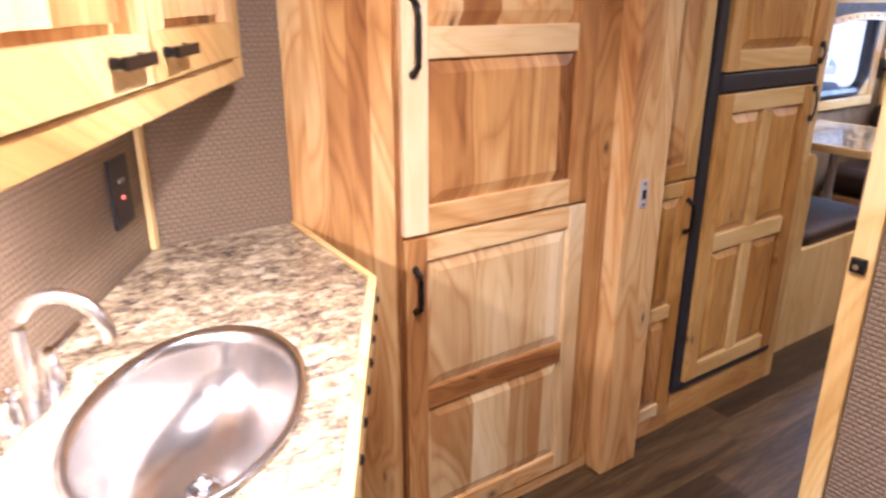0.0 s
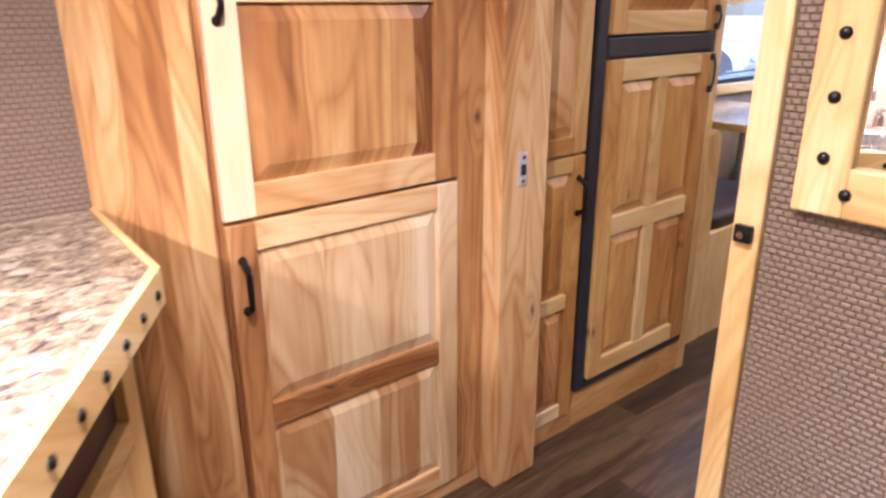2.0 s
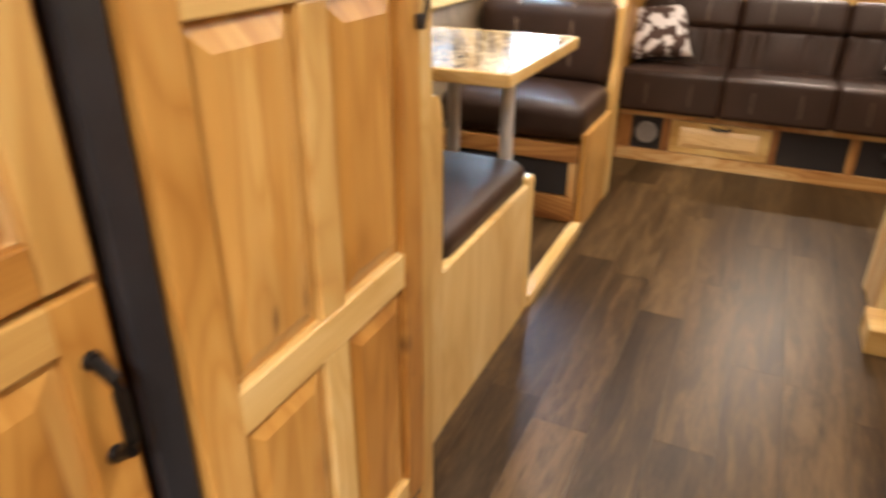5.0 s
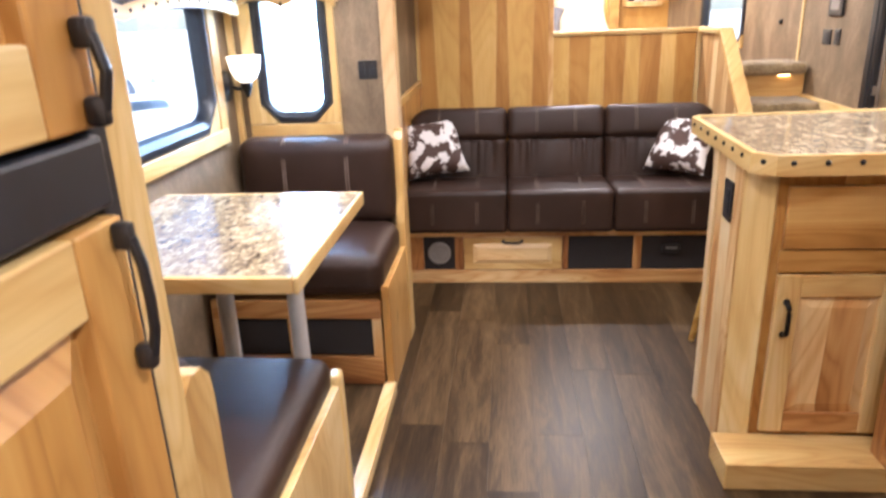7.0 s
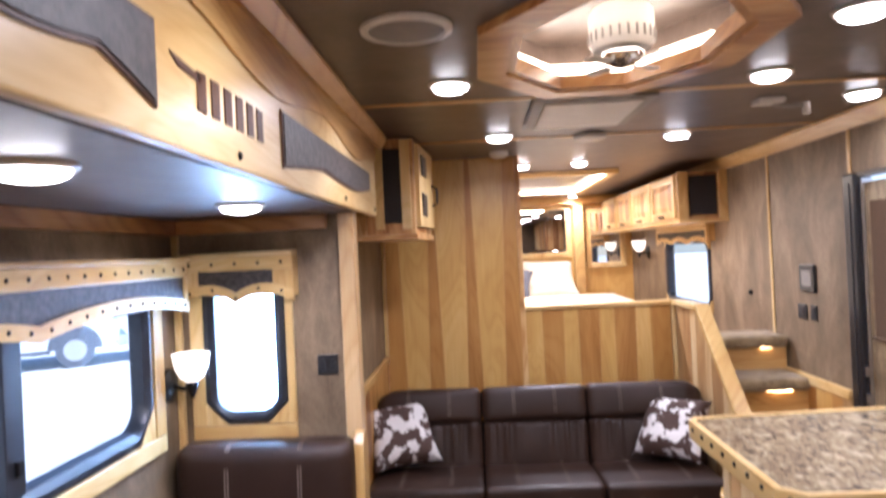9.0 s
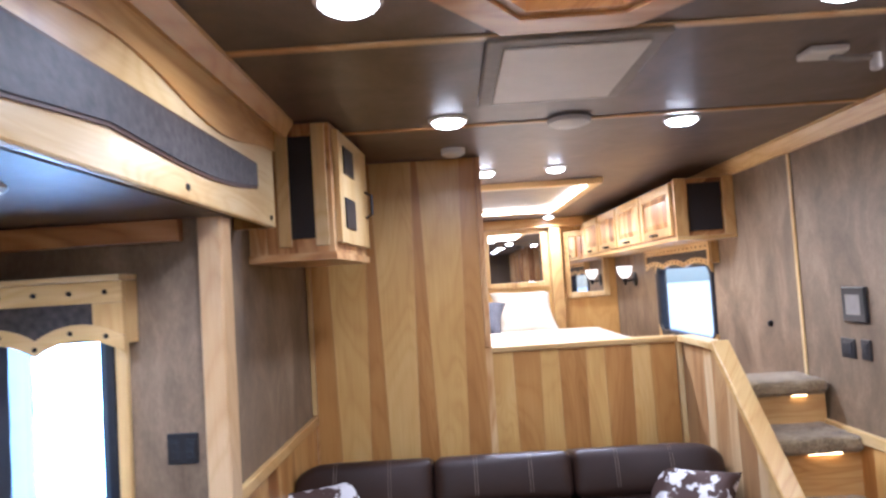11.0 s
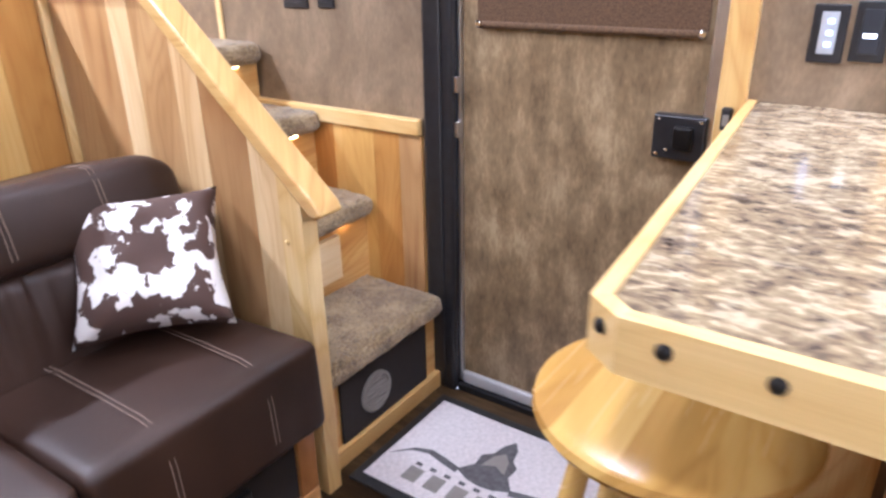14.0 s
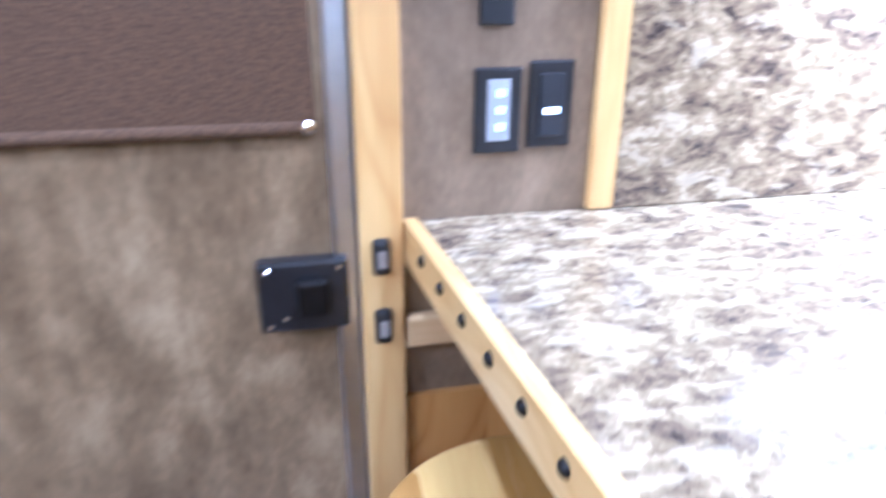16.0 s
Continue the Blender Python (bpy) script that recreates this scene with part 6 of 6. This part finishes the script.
stool((5.400, 0.302, 0), 5, "round-seat golden oak bar stool near the entry door")

# ---- overhead corner cabinet with speaker ----
oc = thing("overhead_cabinet", (6.5, 1.98, 1.58), "hickory overhead corner cabinet with black speaker grille", "cabinet")
part("body", prism(B(), [(6.21, YL - 0.003), (6.21, 1.858), (6.72, 1.822), (6.72, YL - 0.003)], "z", 1.58, CZ - 0.008), WB["z"], oc)
part("bottom", prism(B(), [(6.195, YL - 0.003), (6.195, 1.85), (6.735, 1.812), (6.735, YL - 0.003)], "z", 1.555, 1.579), W["y"], oc)
part("speaker_grille", box(6.204, 6.2095, 1.915, 1.990, 1.625, 1.95), M_MESHBLK, oc, "tall black speaker grille")
for y0, y1, z0, z1 in ((1.991, 2.03, 1.60, 1.99), (1.872, 1.914, 1.60, 1.99)):
    part("stile", box(6.198, 6.2095, y0, y1, z0, z1, 0.002), WL["z"], oc)
d = part("door", prism(B(), [(6.24, 1.8545), (6.70, 1.8225), (6.70, 1.804), (6.24, 1.836)], "z", 1.61, 1.975), WL["z"], oc)
for x0, x1, z0, z1 in ((6.30, 6.44, 1.84, 1.93), (6.30, 6.44, 1.66, 1.76)):
    ya, yb = 1.836 - (x0 - 6.24) * 0.0696, 1.836 - (x1 - 6.24) * 0.0696
    part("screen", prism(B(), [(x0, ya - 0.0005), (x1, yb - 0.0005), (x1, yb - 0.006), (x0, ya - 0.006)], "z", z0, z1), M_BLACK, d, "small black unit")
part("handle", tube(B(), [(6.64, 1.806, 1.72), (6.64, 1.782, 1.735), (6.64, 1.782, 1.805), (6.64, 1.806, 1.82)], 0.0055, 8), M_IRON, d, "black iron handle", "auto")

# ---- ceiling fittings ----
def ceiling_lamp(x, y, z=CZ, watts=4.3, r=0.055):
    t = thing("ceiling_lamp", (x, y, z), "round recessed ceiling lamp, lit warm white", "ceiling lamp", "ceiling lamps")
    part("rim", lathe(B(), [(r + 0.012, -0.0005), (r + 0.012, -0.006), (r + 0.004, -0.012), (r, -0.010)], (x, y, z), 28), M_WHITE, t, "", "auto")
    part("lens", lathe(B(), [(r, -0.0095), (r * 0.93, -0.017), (r * 0.7, -0.024), (r * 0.4, -0.027), (0.004, -0.028)], (x, y, z), 28), M_LAMP, t, "glowing lens", True)
    ld = bpy.data.lights.new("lamp", "AREA")
    ld.shape, ld.size, ld.energy, ld.color = "DISK", r * 1.8, watts, WARM
    ld.spread = radians(165)
    lo = new("lamp", ld)
    lo.matrix_basis = pose(x, y, z - 0.04)
    return t


# The last two are unseen lamps, added to brighten the kitchen and the fridge.
for x, y, w in ((6.317, 1.475, 4.2), (6.52, 0.633, 2.5), (5.313, 1.656, 4.3), (5.397, 0.67, 2.7), (5.782, 0.182, 2.8), (4.825, 0.702, 1.4), (4.25, 1.66, 4.0), (4.0, 0.70, 2.4), (3.2, 1.15, 5.6)):
    ceiling_lamp(x, y, CZ, w)
for x, y in ((4.20, 2.245), (5.07, 2.235)):
    ceiling_lamp(x, y, SZ, 3.8)
for x, y, w in ((1.48, 1.15, 25.0), (1.15, 0.42, 14.0)):
    ceiling_lamp(x, y, CZ, w)
pk = R0 - D2 * 0.86 + N2 * 0.115
puck = thing("vanity_light", (pk.x, pk.y, 1.314), "round puck light under the bathroom cabinet, lit warm white", "light")
part("rim", lathe(B(), [(0.042, -0.0005), (0.042, -0.008), (0.036, -0.012), (0.034, -0.009)], (pk.x, pk.y, 1.3145), 24), M_WHITE, puck, "", "auto")
part("lens", lathe(B(), [(0.034, -0.0085), (0.02, -0.013), (0.004, -0.014)], (pk.x, pk.y, 1.3145), 24), M_LAMP, puck, "glowing lens", True)
ld = bpy.data.lights.new("vanity_lamp", "AREA")
ld.shape, ld.size, ld.energy, ld.color = "DISK", 0.065, 22.0, WARM
new("vanity_lamp", ld).matrix_basis = pose(pk.x, pk.y, 1.296)
ld = bpy.data.lights.new("cove", "AREA")
ld.shape, ld.size, ld.size_y, ld.energy, ld.color = "RECTANGLE", 0.6, 0.36, 0.5, (1.0, 0.66, 0.34)
new("cove", ld).matrix_basis = pose(OX, OY, CZ + 0.03, 180)

fan = thing("ceiling_fan", (4.96, 1.215, CZ + 0.148), "small ceiling fan with white motor housing in the octagonal tray", "fan")
part("rod", cyl(B(), (4.96, 1.215, CZ + 0.149), (4.96, 1.215, CZ + 0.086), 0.016, n=16), M_CHROME, fan, "", "auto")
part("motor", lathe(B(), [(0.02, 0.085), (0.070, 0.080), (0.080, 0.064), (0.080, -0.012), (0.070, -0.026), (0.02, -0.030)], (4.96, 1.215, CZ), 32), M_WHITE, fan, "white motor housing", "auto")
part("collar", lathe(B(), [(0.05, -0.030), (0.052, -0.042), (0.046, -0.056), (0.02, -0.070), (0.004, -0.074)], (4.96, 1.215, CZ), 32), M_CHROME, fan, "", "auto")
for k in range(24):
    a = radians(15 * k)
    part("fin", cyl(B(), (4.96 + 0.0805 * math.cos(a), 1.215 + 0.0805 * math.sin(a), CZ - 0.010), (4.96 + 0.0805 * math.cos(a), 1.215 + 0.0805 * math.sin(a), CZ + 0.016), 0.003, n=6), M_GREY, fan)
for k in range(4):
    a = radians(35 + 90 * k)
    m = Matrix.Translation((4.96, 1.215, CZ - 0.060)) @ Matrix.Rotation(a, 4, "Z") @ Matrix.Rotation(radians(9), 4, "X")
    bm = box(0.045, 0.118, -0.016, 0.016, -0.002, 0.002, 0.0015)
    bmesh.ops.transform(bm, matrix=m, verts=bm.verts)
    part("blade", bm, M_WHITE, fan, "pale fan blade")

vn = thing("roof_vent", (5.83, 1.17, CZ), "pale square roof vent cover on the ceiling", "vent")
part("frame", box(5.55, 6.10, 0.965, 1.385, CZ - 0.020, CZ - 0.0065, 0.006), M_GREY, vn)
part("cover", box(5.59, 6.06, 1.005, 1.345, CZ - 0.026, CZ - 0.0205, 0.003), M_WHITE, vn, "frosted pale cover")
spk = thing("ceiling_speaker", (4.77, 1.735, CZ), "round white ceiling speaker", "speaker")
part("rim", lathe(B(), [(0.105, -0.0005), (0.104, -0.008), (0.090, -0.013), (0.086, -0.008)], (4.77, 1.735, CZ), 36), M_WHITE, spk, "", "auto")
part("grille", lathe(B(), [(0.0855, -0.008), (0.05, -0.011), (0.004, -0.012)], (4.77, 1.735, CZ), 36), M_GREY, spk, "grey perforated grille", "auto")
rv = thing("round_ceiling_vent", (6.40, 1.06, CZ), "round pale ceiling vent", "vent")
part("disc", lathe(B(), [(0.075, -0.007), (0.072, -0.022), (0.05, -0.030), (0.004, -0.031)], (6.40, 1.06, CZ), 32), M_WHITE, rv, "", "auto")
al = thing("smoke_detector", (6.83, 1.46, CZ), "small white smoke detector", "detector")
part("case", lathe(B(), [(0.05, -0.0005), (0.048, -0.02), (0.03, -0.032), (0.004, -0.033)], (6.83, 1.46, CZ), 28), M_WHITE, al, "", "auto")
br = thing("ceiling_bracket", (5.82, 0.48, CZ), "pale swivel bracket on the ceiling", "bracket")
part("base", box(5.78, 5.86, 0.45, 0.55, CZ - 0.02, CZ - 0.0005, 0.006), M_WHITE, br)
part("arm", tube(B(), [(5.82, 0.48, CZ - 0.021), (5.82, 0.44, CZ - 0.03), (5.82, 0.37, CZ - 0.03)], 0.009, 10), M_GREY, br, "", "auto")
part("knob", lathe(B(), [(0.014, 0.01), (0.014, -0.03), (0.008, -0.035)], (5.82, 0.365, CZ - 0.03), 16), M_WHITE, br, "", "auto")

# ---- sleeping loft ----
setting("floor_loft", box(XP + 0.06, XE, 0.0, YL, 0.72, 0.76), W["y"], "loft platform below the mattress", "floor")
setting("wall_loft_front", box(6.98, 7.06, 0.002, 0.505, 0.0, 0.92), W["y"], "wood front of the loft behind the steps", "wall")
bed = thing("loft_bed", (8.6, 1.2, 0.76), "made-up loft bed with cream bedding", "bed")
part("mattress", cushion(7.35, 10.2, 0.42, 2.08, 0.762, 1.0, 0.06, 0.0, 2), M_BED, bed, "", True)
part("duvet", cushion(7.30, 9.4, 0.38, 2.10, 0.93, 1.06, 0.06, 0.02, 2, 0.02, 30), M_BED, bed, "cream quilted duvet", True)


pillow("large cream pillow with a flanged edge on the loft bed", (9.45, 0.92, 1.02), 8, 50, 3, 0.52, M_BED, "bed_pillow", "bed pillows")
pillow("large cream pillow on the loft bed", (9.45, 1.62, 1.02), -4, 50, -2, 0.52, M_BED, "bed_pillow", "bed pillows")
pillow("slate-blue pillow on the loft bed", (9.20, 1.34, 1.05), -8, 50, 4, 0.38, M_BLUE, "bed_pillow", "bed pillows")
col = thing("loft_column", (XE - 0.06, 0.55, 0.76), "pale hickory column between the loft mirrors", "column")
part("board", box(XE - 0.11, XE - 0.001, 0.50, 0.60, 0.76, CZ - 0.09, 0.004), WL["z"], col)
part("cornice", box(XE - 0.14, XE - 0.001, 0.04, 2.05, CZ - 0.088, CZ - 0.003, 0.006), WG["y"], col)
for lab, y0, y1, z0, z1 in (("mirror in a wood frame on the loft end wall", 0.62, 1.20, 1.38, 1.92), ("mirrored wood cabinet door on the loft end wall", 0.07, 0.47, 1.26, 1.87), ("mirror in a wood frame on the loft end wall", 1.35, 1.95, 1.38, 1.92)):
    mm = thing("loft_mirror", (XE - 0.02, (y0 + y1) / 2, z0), lab, "mirror")
    part("glass", box(XE - 0.012, XE - 0.002, y0 + 0.04, y1 - 0.04, z0 + 0.04, z1 - 0.04), M_MIRROR, mm, "silvered mirror glass")
    for a in ((y0, y0 + 0.05, z0, z1), (y1 - 0.05, y1, z0, z1), (y0 + 0.05, y1 - 0.05, z0, z0 + 0.05), (y0 + 0.05, y1 - 0.05, z1 - 0.05, z1)):
        part("frame_board", box(XE - 0.035, XE - 0.013, *a, 0.004), WL["z"], mm)
lc = thing("loft_cabinet", (8.9, 0.16, 1.62), "hickory loft overhead cabinets with a black speaker in the end", "cabinet")
part("body", box(7.66, XE - 0.04, 0.002, 0.30, 1.625, 1.925), WB["x"], lc)
part("bottom", box(7.645, XE - 0.04, 0.002, 0.315, 1.605, 1.624, 0.002), WL["x"], lc)
part("end_frame", box(7.645, 7.6595, 0.25, 0.315, 1.625, 1.93, 0.002), WL["z"], lc)
part("end_frame", box(7.645, 7.6595, 0.004, 0.06, 1.625, 1.93, 0.002), WL["z"], lc)
part("speaker_grille", box(7.652, 7.6595, 0.07, 0.24, 1.65, 1.90), M_MESHBLK, lc, "black speaker grille")
for k in range(4):
    door(lc, "+y", 0.30, 7.72 + 0.62 * k, 8.30 + 0.62 * k, 1.635, 1.915, sw=0.05, handle=(8.01 + 0.62 * k, 1.655, 0.08, False), stiles="pp", bars="pp", fields="l")
window("window_3", "loft window with black frame", "+y", 0.0, 8.02, 9.11, 0.99, 1.51, 0.08)
valance("window_valance", "pale wood valance over the loft window", "+y", 0.0, 7.92, 9.2, 1.46, 1.60, 0.06, 3.0, 0.0)
sconce((9.72, 0.002, 1.40), (0, 1, 0), "black wall lamp with white frosted shade in the loft")
cv = thing("loft_cove", (8.7, 1.1, CZ - 0.02), "wood-framed light cove on the loft ceiling with warm strip lights", "light cove")
for a in ((7.9, 7.96, 0.62, 1.60), (9.44, 9.5, 0.62, 1.60)):
    part("frame_board", box(*a, CZ - 0.035, CZ - 0.001, 0.004), WL["y"], cv)
for a in ((7.96, 9.44, 0.62, 0.68), (7.96, 9.44, 1.54, 1.60)):
    part("frame_board", box(*a, CZ - 0.034, CZ - 0.001, 0.004), WL["x"], cv)
for a in ((7.97, 7.99, 0.70, 1.52), (9.41, 9.43, 0.70, 1.52)):
    part("light_strip", box(*a, CZ - 0.03, CZ - 0.015), M_LED, cv, "warm strip light")
for a in ((8.0, 9.40, 0.69, 0.71), (8.0, 9.40, 1.51, 1.53)):
    part("light_strip", box(*a, CZ - 0.03, CZ - 0.015), M_LED, cv, "warm strip light")
for x, y in ((7.45, 1.30), (7.45, 0.95)):
    ceiling_lamp(x, y, CZ, 11.0, 0.045)
ceiling_lamp(10.12, 0.62, CZ, 7.0, 0.04)
ld = bpy.data.lights.new("cove", "AREA")
ld.shape, ld.size, ld.size_y, ld.energy, ld.color = "RECTANGLE", 1.3, 0.8, 26.0, (1.0, 0.80, 0.55)
new("cove", ld).matrix_basis = pose(8.7, 1.1, CZ - 0.04)

# ---- daylight in the slide-out windows ----
# Added area lamps in place of blue sky light; the second hangs above view.
for loc, aim, sx, sy, watts in (((SX + 0.12, 2.445, 1.19), (0.0, 2.445, 1.10), 0.26, 0.50, 8.0), ((4.80, YS + 0.42, 1.80), (4.80, 1.9, 0.55), 1.3, 0.45, 3.0)):
    ld = bpy.data.lights.new("window_daylight", "AREA")
    ld.shape, ld.size, ld.size_y, ld.energy, ld.color = "RECTANGLE", sx, sy, watts, (0.55, 0.76, 1.0)
    new("window_daylight", ld).matrix_basis = look(loc, aim)

# ---- outside ----
bm = B()
bmesh.ops.create_grid(bm, x_segments=4, y_segments=4, size=120)
bmesh.ops.translate(bm, verts=bm.verts, vec=(5, 0, -0.75))
setting("ground", bm, M_GROUND, "pale sunlit gravel yard")


def truck(loc, yaw):
    t = thing("pickup_truck", loc, "white pickup truck parked outside in the sun", "truck")
    turn = Matrix.Translation(loc) @ Matrix.Rotation(radians(yaw), 4, "Z")

    def add(name, bm, mat, parent, label="", smooth=False):
        bmesh.ops.transform(bm, matrix=turn, verts=bm.verts)
        return part(name, bm, mat, parent, label, smooth)

    add("body", prism(B(), [(-2.7, 0.55), (2.6, 0.55), (2.65, 0.95), (2.4, 1.12), (1.3, 1.2), (0.75, 1.85), (-0.75, 1.88), (-0.95, 1.2), (-2.7, 1.2)], "y", -0.95, 0.95), M_TRUCK, t)
    add("side_glass", prism(B(), [(1.1, 1.25), (0.65, 1.75), (-0.68, 1.77), (-0.8, 1.25)], "y", -0.956, -0.951), M_BLACK, t, "dark side glass")
    add("bumper", box(2.55, 2.80, -0.93, 0.93, 0.42, 0.66, 0.05), M_ALU, t, "chrome bumper")
    add("side_step", box(-1.2, 1.2, -1.02, -0.90, 0.36, 0.44, 0.02), M_TYRE, t, "dark side step")
    for wx in (-1.7, 1.7):
        arch = [(wx + 0.56 * math.cos(radians(a)), 0.42 + 0.56 * math.sin(radians(a))) for a in range(0, 181, 12)]
        add("wheel_arch", prism(B(), arch, "y", -0.957, -0.94), M_TYRE, t, "dark wheel arch")
        w = add("wheel", cyl(B(), (wx, -0.99, 0.4), (wx, -0.72, 0.4), 0.40, n=32), M_TYRE, t, "", "auto")
        add("rim", cyl(B(), (wx, -1.01, 0.4), (wx, -0.991, 0.4), 0.24, n=24), M_ALU, w, "", "auto")


truck((18.5, 12.76, -0.75), -60)

# ---- pieces: veneer strips of the sofa partition ----
def strips(parent, y0, y1, z0, z1, n, low, high):
    """Dark and light veneer strips in turn; the dark ones narrow towards the top by high, at the foot by low."""
    for k in range(n):
        a, b = y0 + (y1 - y0) * k / n, y0 + (y1 - y0) * (k + 1) / n
        sg = 1 if k % 2 == 0 else -1
        at, bt = a + (sg * high if k else 0), b - (sg * high if k < n - 1 else 0)
        ab, bb = a + (sg * low if k else 0), b - (sg * low if k < n - 1 else 0)
        bm = prism(B(), [(ab + 0.0004, z0), (bb - 0.0004, z0), (bt - 0.0004, z1), (at + 0.0004, z1)], "x", XP - 0.001, XP + 0.0035)
        part("veneer_strip", bm, W_LITE if k % 2 else W_DARK, parent)


strips(part_wall, 1.373, YL - 0.023, 0.29, CZ - 0.003, 7, 0.0, 0.040)
strips(half_wall, 0.562, 1.345, 0.29, 1.147, 8, 0.0, -0.010)


def side_strips(parent, y, cuts, tones, top):
    """Upright veneer strips on a face that looks along y, cut to a sloping top."""
    for (a, b), m in zip(zip(cuts, cuts[1:]), tones):
        xs = [a + 0.0004] + [c for c in (6.63,) if a < c < b] + [b - 0.0004]
        poly = [(x, top(x)) for x in xs]
        part("veneer_strip", prism(B(), [(xs[0], 0.0), (xs[-1], 0.0)] + poly[::-1], "y", *y), m, parent)


side_strips(sp, (0.5335, 0.537), (6.262, 6.345, 6.48, 6.56, 6.69, 6.77, 6.90, XP - 0.023), (W_UL, W_UD, W_UL, W_UD, W_UL, W_UD, W_UD), lambda x: min(1.147, 0.824 + (x - 6.262) * 0.8777))
side_strips(wains, (0.0102, 0.013), (6.285, 6.36, 6.45, 6.60, 6.69, 6.84, 6.93, XP - 0.002), (W_UD, W_DARK, W_LITE, W_DARK, W_LITE, W_DARK, W_LITE), lambda x: 0.766)

# ---- pieces: floor planks ----
random.seed(4)
pw = 0.152
rows_n = 14
for r in range(rows_n):
    x = -0.45 - random.random() * 0.9
    y0, y1 = r * pw, min((r + 1) * pw, 2.12)
    while x < 6.26:
        x1 = x + 0.92
        a, b = max(x, -0.45), min(x1, 6.26)
        if b - a > 0.05:
            part("plank", box(a + 0.0003, b - 0.0003, y0 + 0.0003, y1 - 0.0003, -0.0035, 0.0), M_PLANK, floor)
        x = x1
